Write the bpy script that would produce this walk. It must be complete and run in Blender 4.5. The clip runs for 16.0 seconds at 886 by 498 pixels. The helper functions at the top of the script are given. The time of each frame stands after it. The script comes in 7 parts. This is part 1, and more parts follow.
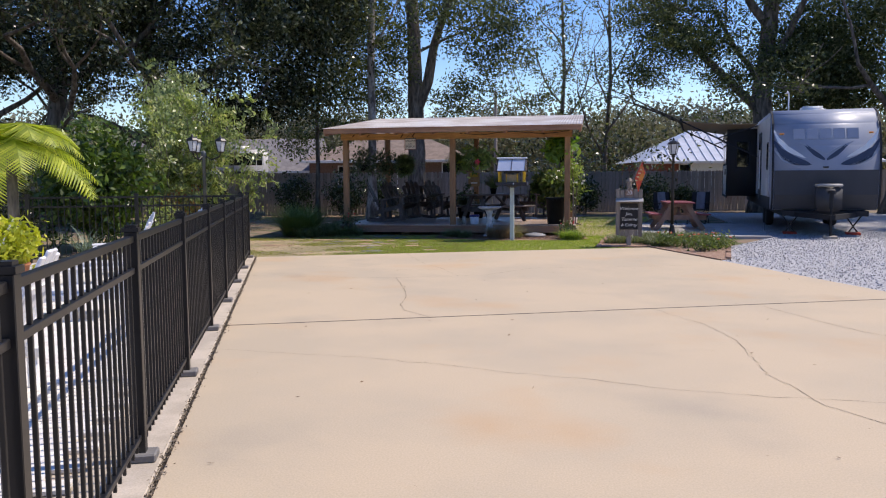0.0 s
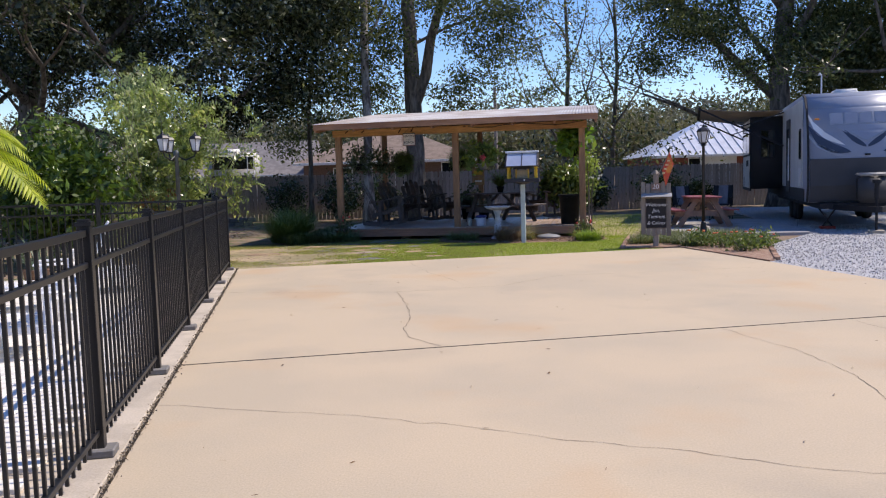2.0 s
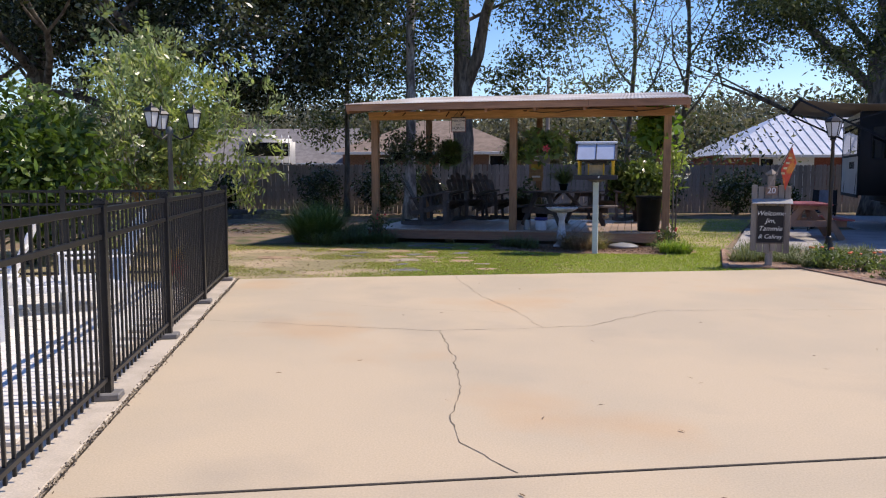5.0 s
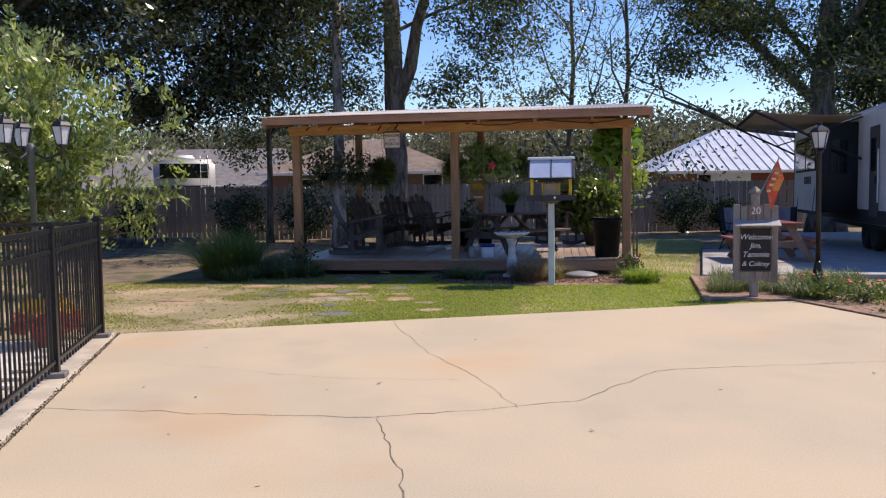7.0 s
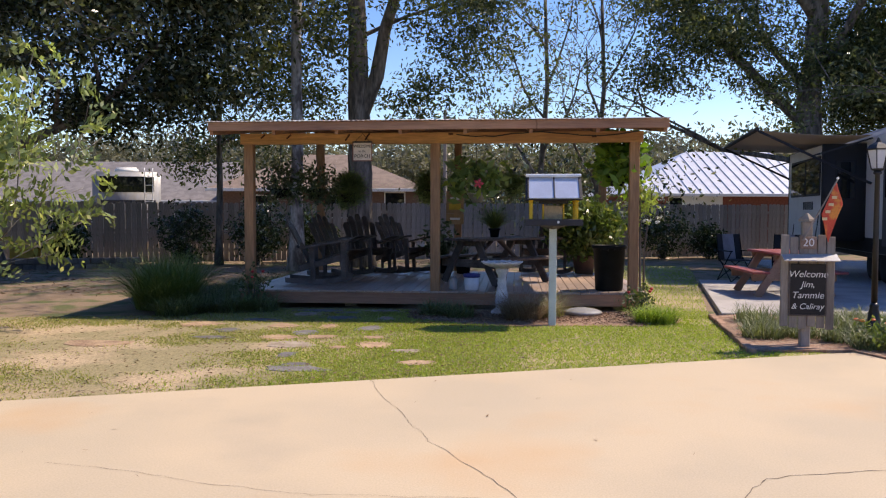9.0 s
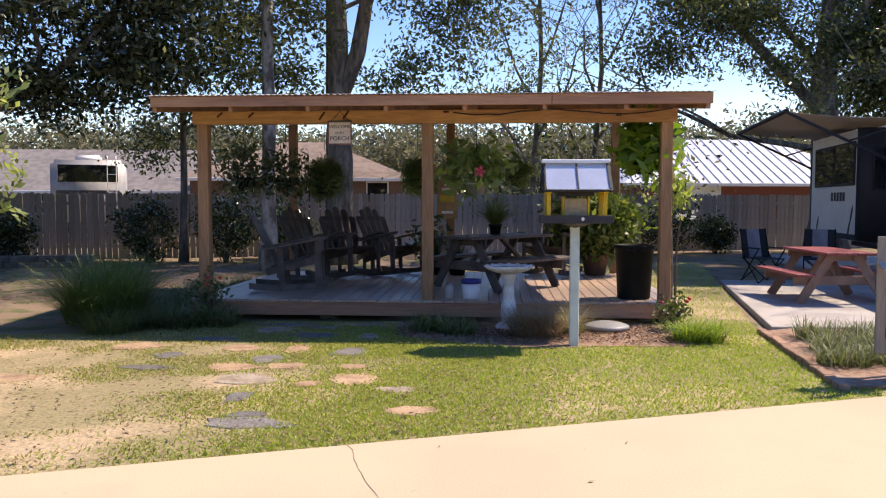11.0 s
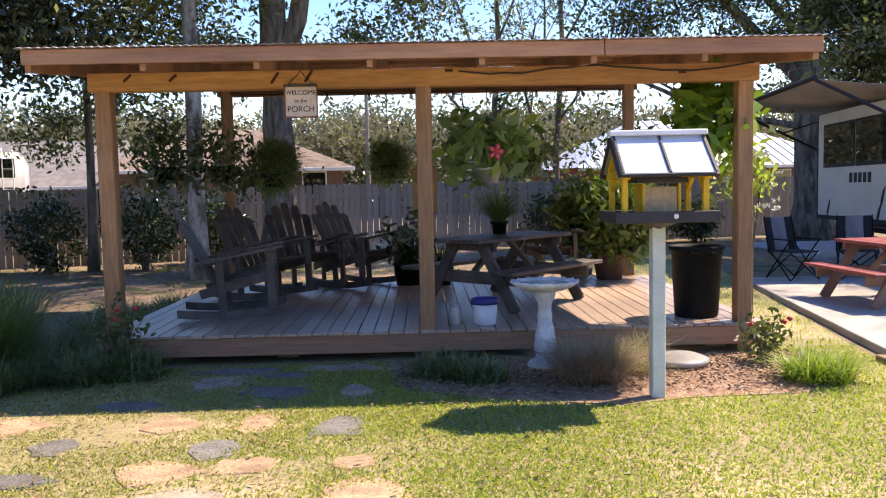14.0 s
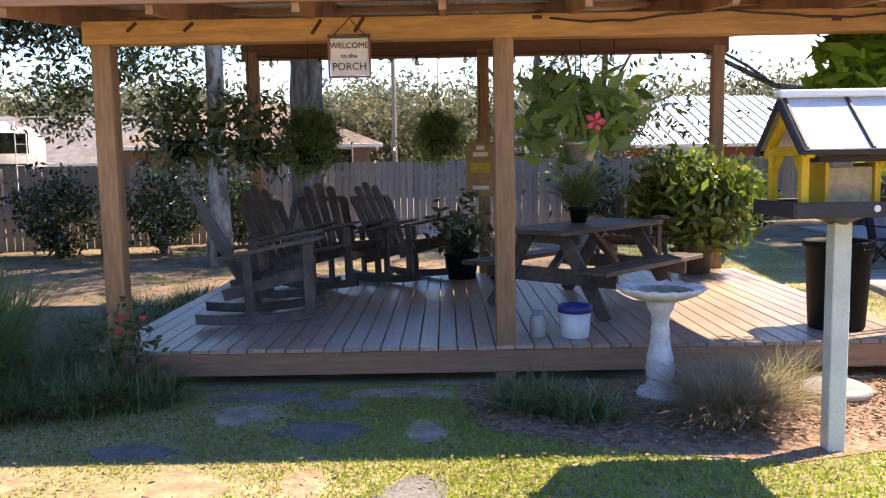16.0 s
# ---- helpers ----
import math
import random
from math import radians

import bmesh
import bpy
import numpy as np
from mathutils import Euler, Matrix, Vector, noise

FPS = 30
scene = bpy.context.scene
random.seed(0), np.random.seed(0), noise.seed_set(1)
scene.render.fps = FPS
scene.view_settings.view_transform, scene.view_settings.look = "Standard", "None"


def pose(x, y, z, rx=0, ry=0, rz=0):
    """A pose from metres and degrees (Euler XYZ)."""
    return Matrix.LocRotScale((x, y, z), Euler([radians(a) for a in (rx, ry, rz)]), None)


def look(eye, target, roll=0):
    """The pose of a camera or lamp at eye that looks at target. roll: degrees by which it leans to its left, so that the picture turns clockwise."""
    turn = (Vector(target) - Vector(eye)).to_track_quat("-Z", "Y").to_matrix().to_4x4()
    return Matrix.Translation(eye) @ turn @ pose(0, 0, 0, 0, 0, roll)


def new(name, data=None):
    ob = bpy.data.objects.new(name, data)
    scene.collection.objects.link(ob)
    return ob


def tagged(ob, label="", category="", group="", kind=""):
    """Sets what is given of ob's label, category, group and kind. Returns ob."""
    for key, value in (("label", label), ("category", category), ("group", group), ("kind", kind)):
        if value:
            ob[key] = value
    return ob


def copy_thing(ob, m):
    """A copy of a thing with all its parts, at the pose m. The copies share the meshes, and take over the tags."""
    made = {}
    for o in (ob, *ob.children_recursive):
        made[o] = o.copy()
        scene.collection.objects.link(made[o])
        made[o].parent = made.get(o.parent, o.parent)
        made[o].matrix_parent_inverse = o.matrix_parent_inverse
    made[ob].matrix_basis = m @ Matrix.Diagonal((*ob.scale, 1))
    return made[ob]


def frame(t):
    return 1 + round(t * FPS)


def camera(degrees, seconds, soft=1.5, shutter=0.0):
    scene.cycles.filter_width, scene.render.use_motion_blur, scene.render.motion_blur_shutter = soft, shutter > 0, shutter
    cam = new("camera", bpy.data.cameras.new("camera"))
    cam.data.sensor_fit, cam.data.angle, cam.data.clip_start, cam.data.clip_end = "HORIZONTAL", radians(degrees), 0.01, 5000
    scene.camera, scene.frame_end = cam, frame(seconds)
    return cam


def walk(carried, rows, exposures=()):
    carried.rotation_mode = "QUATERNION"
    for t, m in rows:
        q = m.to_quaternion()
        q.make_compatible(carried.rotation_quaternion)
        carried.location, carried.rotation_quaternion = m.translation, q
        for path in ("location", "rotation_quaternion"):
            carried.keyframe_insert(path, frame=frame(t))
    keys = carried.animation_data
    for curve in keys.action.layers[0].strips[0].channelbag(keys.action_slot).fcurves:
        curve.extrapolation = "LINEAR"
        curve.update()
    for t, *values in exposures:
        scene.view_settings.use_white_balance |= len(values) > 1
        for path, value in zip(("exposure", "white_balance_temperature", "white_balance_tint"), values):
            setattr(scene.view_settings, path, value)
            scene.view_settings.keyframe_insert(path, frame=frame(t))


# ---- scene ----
cam = camera(58.1, 16.0, soft=1.15)
PATH = [
    (0, (-0.025, 0.108, 1.459), (-0.385, 2.068, 1.283), -0.4),
    (0.5, (-0.035, 0.494, 1.452), (-0.376, 2.457, 1.275), 0.1),
    (1, (-0.176, 0.973, 1.396), (-0.509, 2.938, 1.226), 0.3),
    (1.5, (-0.307, 1.379, 1.42), (-0.651, 3.341, 1.248), -1.9),
    (2, (-0.467, 1.863, 1.379), (-0.825, 3.823, 1.207), -1.7),
    (2.5, (-0.652, 2.358, 1.333), (-1.042, 4.312, 1.162), -1.3),
    (3, (-0.766, 2.821, 1.332), (-1.176, 4.771, 1.161), -1.3),
    (3.5, (-0.763, 3.222, 1.375), (-1.192, 5.167, 1.194), -0.9),
    (4, (-0.929, 3.715, 1.346), (-1.355, 5.66, 1.167), -1.0),
    (4.2, (-0.997, 3.913, 1.352), (-1.428, 5.858, 1.172), -0.8),
    (6.3, (-1.5, 5.997, 1.388), (-1.976, 7.929, 1.195), 0.5),
    (6.5, (-1.555, 6.15, 1.39), (-1.99, 8.094, 1.212), 0.4),
    (7, (-1.667, 6.645, 1.415), (-1.961, 8.618, 1.276), -0.8),
    (7.5, (-1.769, 7.128, 1.416), (-2.025, 9.108, 1.294), -0.7),
    (8, (-1.934, 7.594, 1.425), (-2.159, 9.579, 1.33), -0.4),
    (8.5, (-2.118, 8.086, 1.414), (-2.308, 10.075, 1.323), -0.0),
    (9, (-2.299, 8.572, 1.457), (-2.48, 10.561, 1.364), 0.1),
    (9.5, (-2.468, 9.066, 1.456), (-2.62, 11.059, 1.364), 0.1),
    (9.7, (-2.52, 9.281, 1.457), (-2.661, 11.273, 1.356), 0.1),
    (11.8, (-2.788, 11.313, 1.568), (-2.92, 13.304, 1.433), 0.0),
    (12, (-2.87, 11.526, 1.58), (-2.946, 13.519, 1.437), 0.3),
    (12.5, (-3.028, 11.998, 1.56), (-3.027, 13.994, 1.421), 0.9),
    (13, (-3.24, 12.393, 1.558), (-3.233, 14.387, 1.415), -0.6),
    (13.5, (-3.397, 12.797, 1.553), (-3.376, 14.791, 1.412), -1.4),
    (14, (-3.502, 13.193, 1.55), (-3.46, 15.187, 1.401), -1.2),
    (14.5, (-3.616, 13.579, 1.547), (-3.557, 15.573, 1.396), -1.1),
    (15, (-3.73, 13.965, 1.553), (-3.667, 15.958, 1.402), -1.1),
    (15.5, (-3.807, 14.334, 1.561), (-3.759, 16.327, 1.402), -0.8),
    (16, (-3.927, 14.681, 1.574), (-3.936, 16.67, 1.37), -1.0),
]
walk(cam, [(t, look(eye, target, roll)) for t, eye, target, roll in PATH],
     exposures=[(0, 0.34, 6950, 15), (4, 0.37, 7000, 15), (7, 0.43, 7250, 16), (9.5, 0.63, 7800, 17), (12, 1.06, 8150, 18), (14, 1.38, 8350, 17), (16, 1.68, 8600, 16)])

# ---- light ----
SUN_TO = Vector((1.14, 0.48, 1.6)).normalized()
world = bpy.data.worlds.new("sky")
scene.world = world
world.use_nodes = True
wn = world.node_tree.nodes
sky = wn.new("ShaderNodeTexSky")
sky.sky_type = "NISHITA"
sky.sun_disc = False
sky.sun_elevation = math.asin(SUN_TO.z)
sky.sun_rotation = math.atan2(SUN_TO.x, SUN_TO.y)
sky.air_density, sky.dust_density, sky.ozone_density = 1.0, 0.1, 3.5
wn["Background"].inputs["Strength"].default_value = 0.15
rich = wn.new("ShaderNodeHueSaturation")
rich.inputs["Saturation"].default_value = 1.28
rich.inputs["Hue"].default_value = 0.514
world.node_tree.links.new(sky.outputs["Color"], rich.inputs["Color"])
world.node_tree.links.new(rich.outputs["Color"], wn["Background"].inputs["Color"])
sun_data = bpy.data.lights.new("sun", "SUN")
sun_data.energy, sun_data.angle, sun_data.color = 4.05, radians(0.53), (1.0, 0.95, 0.87)
sun_lamp = new("sun", sun_data)
sun_lamp.matrix_world = look((SUN_TO * 50)[:], (0, 0, 0))

# ---- materials ----
MATS = {}


def mat(name, base, rough=0.7, var=0.25, scale=6.0, fine=60.0, bump=0.15, metal=0.0, second=None, mix=(0.42, 0.6),
        coords="Object", stretch=(1, 1, 1), rnd=0.0, trans=0.0, spec=0.4):
    """Two-scale noise material. base and second are linear colours; rnd varies brightness by object."""
    if name in MATS:
        return MATS[name]
    m = bpy.data.materials.new(name)
    m.use_nodes = True
    nt = m.node_tree
    n, l = nt.nodes, nt.links
    b = n["Principled BSDF"]
    b.inputs["Roughness"].default_value = rough
    b.inputs["Metallic"].default_value = metal
    b.inputs["Specular IOR Level"].default_value = spec
    tc = n.new("ShaderNodeTexCoord")
    mp = n.new("ShaderNodeMapping")
    mp.inputs["Scale"].default_value = stretch
    l.new(tc.outputs[coords], mp.inputs["Vector"])
    big = n.new("ShaderNodeTexNoise")
    big.inputs["Scale"].default_value, big.inputs["Detail"].default_value = scale, 5
    small = n.new("ShaderNodeTexNoise")
    small.inputs["Scale"].default_value, small.inputs["Detail"].default_value = fine, 4
    for q in (big, small):
        l.new(mp.outputs["Vector"], q.inputs["Vector"])
    ramp = n.new("ShaderNodeMapRange")
    ramp.inputs["From Min"].default_value, ramp.inputs["From Max"].default_value = mix
    l.new(big.outputs["Fac"], ramp.inputs["Value"])
    two = n.new("ShaderNodeMix")
    two.data_type = "RGBA"
    sec = second or tuple(c * (1 - var) for c in base)
    two.inputs["A"].default_value, two.inputs["B"].default_value = (*base, 1), (*sec, 1)
    l.new(ramp.outputs["Result"], two.inputs["Factor"])
    val = n.new("ShaderNodeMapRange")
    val.inputs["From Min"].default_value, val.inputs["From Max"].default_value = 0.3, 0.7
    val.inputs["To Min"].default_value, val.inputs["To Max"].default_value = 1 - var * 0.6, 1 + var * 0.5
    l.new(small.outputs["Fac"], val.inputs["Value"])
    mul = n.new("ShaderNodeVectorMath")
    mul.operation = "SCALE"
    l.new(two.outputs["Result"], mul.inputs[0])
    l.new(val.outputs["Result"], mul.inputs["Scale"])
    out = mul.outputs[0]
    if rnd:
        oi = n.new("ShaderNodeObjectInfo")
        rr = n.new("ShaderNodeMapRange")
        rr.inputs["To Min"].default_value, rr.inputs["To Max"].default_value = 1 - rnd, 1 + rnd
        l.new(oi.outputs["Random"], rr.inputs["Value"])
        m2 = n.new("ShaderNodeVectorMath")
        m2.operation = "SCALE"
        l.new(out, m2.inputs[0])
        l.new(rr.outputs["Result"], m2.inputs["Scale"])
        out = m2.outputs[0]
    l.new(out, b.inputs["Base Color"])
    if bump:
        bp = n.new("ShaderNodeBump")
        bp.inputs["Strength"].default_value, bp.inputs["Distance"].default_value = bump, 0.01
        l.new(small.outputs["Fac"], bp.inputs["Height"])
        l.new(bp.outputs["Normal"], b.inputs["Normal"])
    MATS[name] = m
    return m


def leaf_mat(name, base, second, trans=0.35, rough=0.5, light=None, tint=(1.5, 1.6, 0.75)):
    """Leaves: colour varies leaf by leaf, some light passes through."""
    if name in MATS:
        return MATS[name]
    m = bpy.data.materials.new(name)
    m.use_nodes = True
    n, l = m.node_tree.nodes, m.node_tree.links
    b = n["Principled BSDF"]
    b.inputs["Roughness"].default_value = rough
    geo = n.new("ShaderNodeNewGeometry")
    rampc = n.new("ShaderNodeValToRGB")
    rampc.color_ramp.elements[0].color = (*second, 1)
    rampc.color_ramp.elements[1].color = (*base, 1)
    if light:
        e = rampc.color_ramp.elements.new(0.88)
        e.color = (*base, 1)
        rampc.color_ramp.elements[2].color = (*light, 1)
    l.new(geo.outputs["Random Per Island"], rampc.inputs["Fac"])
    l.new(rampc.outputs["Color"], b.inputs["Base Color"])
    tr = n.new("ShaderNodeBsdfTranslucent")
    sc = n.new("ShaderNodeVectorMath")
    sc.operation = "MULTIPLY"
    sc.inputs[1].default_value = tint
    l.new(rampc.outputs["Color"], sc.inputs[0])
    l.new(sc.outputs[0], tr.inputs["Color"])
    mx = n.new("ShaderNodeMixShader")
    mx.inputs["Fac"].default_value = trans
    l.new(b.outputs[0], mx.inputs[1])
    l.new(tr.outputs[0], mx.inputs[2])
    l.new(mx.outputs[0], n["Material Output"].inputs["Surface"])
    MATS[name] = m
    return m


def glass_mat():
    if "window_glass" in MATS:
        return MATS["window_glass"]
    m = bpy.data.materials.new("window_glass")
    m.use_nodes = True
    b = m.node_tree.nodes["Principled BSDF"]
    b.inputs["Base Color"].default_value = (0.01, 0.012, 0.014, 1)
    b.inputs["Roughness"].default_value = 0.03
    b.inputs["Specular IOR Level"].default_value = 0.6
    MATS["window_glass"] = m
    return m


CONCRETE = mat("concrete", (0.515, 0.412, 0.282), 0.85, 0.16, 0.55, 90, 0.12, second=(0.46, 0.378, 0.268))


def stain(m, colour, scale, lo, hi, amount, offset):
    """Adds broad stains of another tint to a material's base colour."""
    n, l = m.node_tree.nodes, m.node_tree.links
    bs = n["Principled BSDF"]
    src = bs.inputs["Base Color"].links[0].from_socket
    tc = n.new("ShaderNodeTexCoord")
    mp = n.new("ShaderNodeMapping")
    mp.inputs["Location"].default_value = offset
    l.new(tc.outputs["Object"], mp.inputs["Vector"])
    ns = n.new("ShaderNodeTexNoise")
    ns.inputs["Scale"].default_value, ns.inputs["Detail"].default_value = scale, 7
    l.new(mp.outputs["Vector"], ns.inputs["Vector"])
    mr = n.new("ShaderNodeMapRange")
    mr.inputs["From Min"].default_value, mr.inputs["From Max"].default_value = lo, hi
    mr.inputs["To Max"].default_value = amount
    l.new(ns.outputs["Fac"], mr.inputs["Value"])
    mx = n.new("ShaderNodeMix")
    mx.data_type = "RGBA"
    mx.inputs["B"].default_value = (*colour, 1)
    l.new(src, mx.inputs["A"])
    l.new(mr.outputs["Result"], mx.inputs["Factor"])
    l.new(mx.outputs["Result"], bs.inputs["Base Color"])


stain(CONCRETE, (0.52, 0.31, 0.15), 0.55, 0.56, 0.74, 0.55, (3, 1, 0))
stain(CONCRETE, (0.27, 0.24, 0.20), 0.8, 0.58, 0.78, 0.35, (11, 4, 0))
CURB = mat("curb_concrete", (0.52, 0.445, 0.35), 0.9, 0.2, 3, 80, 0.2)
PAVER = mat("pool_paver", (0.78, 0.74, 0.67), 0.85, 0.12, 4, 70, 0.1, rnd=0.08)
CRACK = mat("crack_dirt", (0.21, 0.17, 0.125), 0.95, 0.4, 20, 120, 0.2)
GRASS_SOIL = mat("lawn_soil", (0.27, 0.225, 0.12), 0.95, 0.5, 0.8, 45, 0.7, second=(0.43, 0.325, 0.205), mix=(0.48, 0.62))
LITTER = mat("leaf_litter_ground", (0.23, 0.165, 0.11), 0.95, 0.45, 1.4, 40, 0.6, second=(0.10, 0.11, 0.04), mix=(0.5, 0.6))
MULCH = mat("mulch", (0.27, 0.155, 0.105), 0.95, 0.6, 12, 70, 0.9, second=(0.36, 0.25, 0.18))
GRAVEL = mat("gravel", (0.50, 0.49, 0.48), 0.9, 0.5, 25, 60, 1.0, second=(0.30, 0.30, 0.32))
BLACK = mat("black_powder_coat", (0.012, 0.012, 0.013), 0.38, 0.2, 5, 120, 0.03, spec=0.5)
WOOD = mat("weathered_cedar", (0.45, 0.245, 0.125), 0.75, 0.35, 3, 40, 0.25, second=(0.32, 0.175, 0.09), stretch=(1, 1, 0.12), rnd=0.08)
WOOD_X = mat("beam_pine", (0.58, 0.31, 0.12), 0.7, 0.35, 3, 40, 0.25, second=(0.44, 0.22, 0.09), stretch=(0.12, 1, 1), rnd=0.06)
FASCIA = mat("fascia_board", (0.48, 0.25, 0.14), 0.75, 0.3, 3, 40, 0.25, second=(0.33, 0.165, 0.10), stretch=(0.1, 1, 1), rnd=0.06)
DECK = mat("deck_board", (0.50, 0.36, 0.275), 0.34, 0.35, 3, 45, 0.2, second=(0.35, 0.265, 0.22), stretch=(1, 0.12, 1), rnd=0.12, spec=0.6)
ROOFTIN = mat("galvanised_roof", (0.62, 0.60, 0.58), 0.45, 0.3, 1.2, 40, 0.05, metal=0.3, second=(0.42, 0.36, 0.32))
DARKWOOD = mat("dark_stained_wood", (0.122, 0.096, 0.086), 0.6, 0.4, 5, 60, 0.2, rnd=0.15)
FENCEWOOD = mat("grey_fence_picket", (0.345, 0.30, 0.27), 0.9, 0.35, 4, 50, 0.3, second=(0.235, 0.20, 0.175), stretch=(1, 1, 0.15), rnd=0.18)
BARK = mat("oak_bark", (0.20, 0.17, 0.14), 0.95, 0.7, 6, 16, 1.0, second=(0.09, 0.075, 0.06), stretch=(1, 1, 0.25))
BARK_PALE = mat("pale_mottled_bark", (0.40, 0.37, 0.33), 0.95, 0.5, 5, 22, 0.8, second=(0.12, 0.10, 0.085), stretch=(1, 1, 0.4))
# near-black leaves paint the crown's inner shade, pale ones its glints
OAK = leaf_mat("oak_leaf_glint_shade", (0.10, 0.118, 0.058), (0.010, 0.015, 0.007), 0.24, 0.26, light=(0.36, 0.38, 0.26))
# lit copy of the oak leaf: brighter light put into the colour
OAK_LIT = leaf_mat("lit_oak_leaf", (0.13, 0.15, 0.065), (0.04, 0.052, 0.022), 0.36, 0.26, light=(0.32, 0.32, 0.18))
BUSH = leaf_mat("bush_leaf", (0.10, 0.165, 0.03), (0.028, 0.055, 0.010), 0.3, 0.35, light=(0.22, 0.29, 0.06))
MYRTLE = leaf_mat("crape_myrtle_leaf", (0.36, 0.42, 0.18), (0.09, 0.13, 0.045), 0.38, 0.28, light=(0.58, 0.55, 0.30))
MYRTLE_RED = leaf_mat("reddening_myrtle_leaf", (0.40, 0.17, 0.08), (0.22, 0.16, 0.07), 0.35, 0.4, light=(0.55, 0.30, 0.16))
WHITE = mat("white_paint", (0.78, 0.78, 0.76), 0.5, 0.06, 3, 60, 0.03)


# ---- shape helpers ----
def box(bm, x0, y0, z0, x1, y1, z1, m=None):
    """An axis-aligned box, optionally moved by the matrix m."""
    vs = [Vector((x, y, z)) for z in (z0, z1) for y in (y0, y1) for x in (x0, x1)]
    if m is not None:
        vs = [m @ v for v in vs]
    v = [bm.verts.new(c) for c in vs]
    for f in ((0, 2, 3, 1), (4, 5, 7, 6), (0, 1, 5, 4), (2, 6, 7, 3), (0, 4, 6, 2), (1, 3, 7, 5)):
        bm.faces.new([v[i] for i in f])
    return bm


def bevel(bm, w=0.006, seg=1):
    bmesh.ops.recalc_face_normals(bm, faces=bm.faces[:])
    bmesh.ops.bevel(bm, geom=bm.edges[:], offset=w, segments=seg, affect="EDGES", clamp_overlap=True)
    return bm


def cbox(x0, y0, z0, x1, y1, z1, w=0.006, m=None):
    return bevel(box(bmesh.new(), x0, y0, z0, x1, y1, z1, m), w)


def beam(bm, a, b, w, h, up=(0, 0, 1)):
    """A bar of width w and height h from a to b."""
    a, b = Vector(a), Vector(b)
    d = (b - a)
    ln = d.length
    q = d.normalized()
    side = q.cross(Vector(up))
    if side.length < 1e-4:
        side = q.cross(Vector((1, 0, 0)))
    side.normalize()
    u = side.cross(q)
    m = Matrix((side, q, u)).transposed().to_4x4()
    m.translation = a
    return box(bm, -w / 2, 0, -h / 2, w / 2, ln, h / 2, m)


def ring_tube(bm, pts, radii, seg=10, cap=True):
    """A tube through pts with a radius at each."""
    pts = [Vector(p) for p in pts]
    rings = []
    prev = None
    for i, p in enumerate(pts):
        d = (pts[min(i + 1, len(pts) - 1)] - pts[max(i - 1, 0)]).normalized()
        s = prev - d * prev.dot(d) if prev is not None else d.orthogonal()
        s = s.normalized() if s.length > 1e-6 else d.orthogonal().normalized()
        prev = s
        t = d.cross(s)
        rings.append([bm.verts.new(p + (s * math.cos(k * math.tau / seg) + t * math.sin(k * math.tau / seg)) * radii[i]) for k in range(seg)])
    for a, b in zip(rings, rings[1:]):
        for k in range(seg):
            bm.faces.new((a[k], a[(k + 1) % seg], b[(k + 1) % seg], b[k]))
    if cap:
        bm.faces.new(rings[0][::-1])
        bm.faces.new(rings[-1])
    return bm


def lathe(bm, profile, seg=24, centre=(0, 0, 0), wave=None):
    """Turns (radius, z) pairs about the z axis."""
    c = Vector(centre)
    rings = []
    for r, z in profile:
        rings.append([bm.verts.new(c + Vector((math.cos(k * math.tau / seg) * r * (wave(k / seg, r, z) if wave else 1),
                                                math.sin(k * math.tau / seg) * r * (wave(k / seg, r, z) if wave else 1), z))) for k in range(seg)])
    for a, b in zip(rings, rings[1:]):
        for k in range(seg):
            bm.faces.new((a[k], a[(k + 1) % seg], b[(k + 1) % seg], b[k]))
    bm.faces.new(rings[0][::-1])
    bm.faces.new(rings[-1])
    return bm


def prism(bm, outline, z0, z1):
    """A flat polygon pulled up from z0 to z1."""
    lo = [bm.verts.new((x, y, z0)) for x, y in outline]
    hi = [bm.verts.new((x, y, z1)) for x, y in outline]
    k = len(outline)
    bm.faces.new(lo[::-1])
    bm.faces.new(hi)
    for i in range(k):
        bm.faces.new((lo[i], lo[(i + 1) % k], hi[(i + 1) % k], hi[i]))
    bmesh.ops.recalc_face_normals(bm, faces=bm.faces[:])
    return bm


def mesh_of(name, bm, material, smooth=False):
    me = bpy.data.meshes.new(name)
    bm.to_mesh(me)
    bm.free()
    if smooth:
        me.polygons.foreach_set("use_smooth", [True] * len(me.polygons))
    if material:
        me.materials.append(material)
    return me


def part(name, bm, material, parent, label="", smooth=False):
    ob = new(name, bm if isinstance(bm, bpy.types.Mesh) else mesh_of(name, bm, material, smooth))
    ob.parent = parent
    if label:
        ob["label"] = label
    return ob


def thing(name, m, label, category, group="", kind=""):
    ob = new(name)
    ob.matrix_basis = m if isinstance(m, Matrix) else pose(*m)
    ob.empty_display_size = 0.1
    return tagged(ob, label, category, group, kind)


def solid(name, bm, material, label, category, group="", kind="", smooth=False):
    ob = new(name, mesh_of(name, bm, material, smooth))
    return tagged(ob, label, category, group, kind)


def setting(name, bm, material, label="", smooth=False):
    return tagged(new(name, mesh_of(name, bm, material, smooth)), label, "", "", "structure")


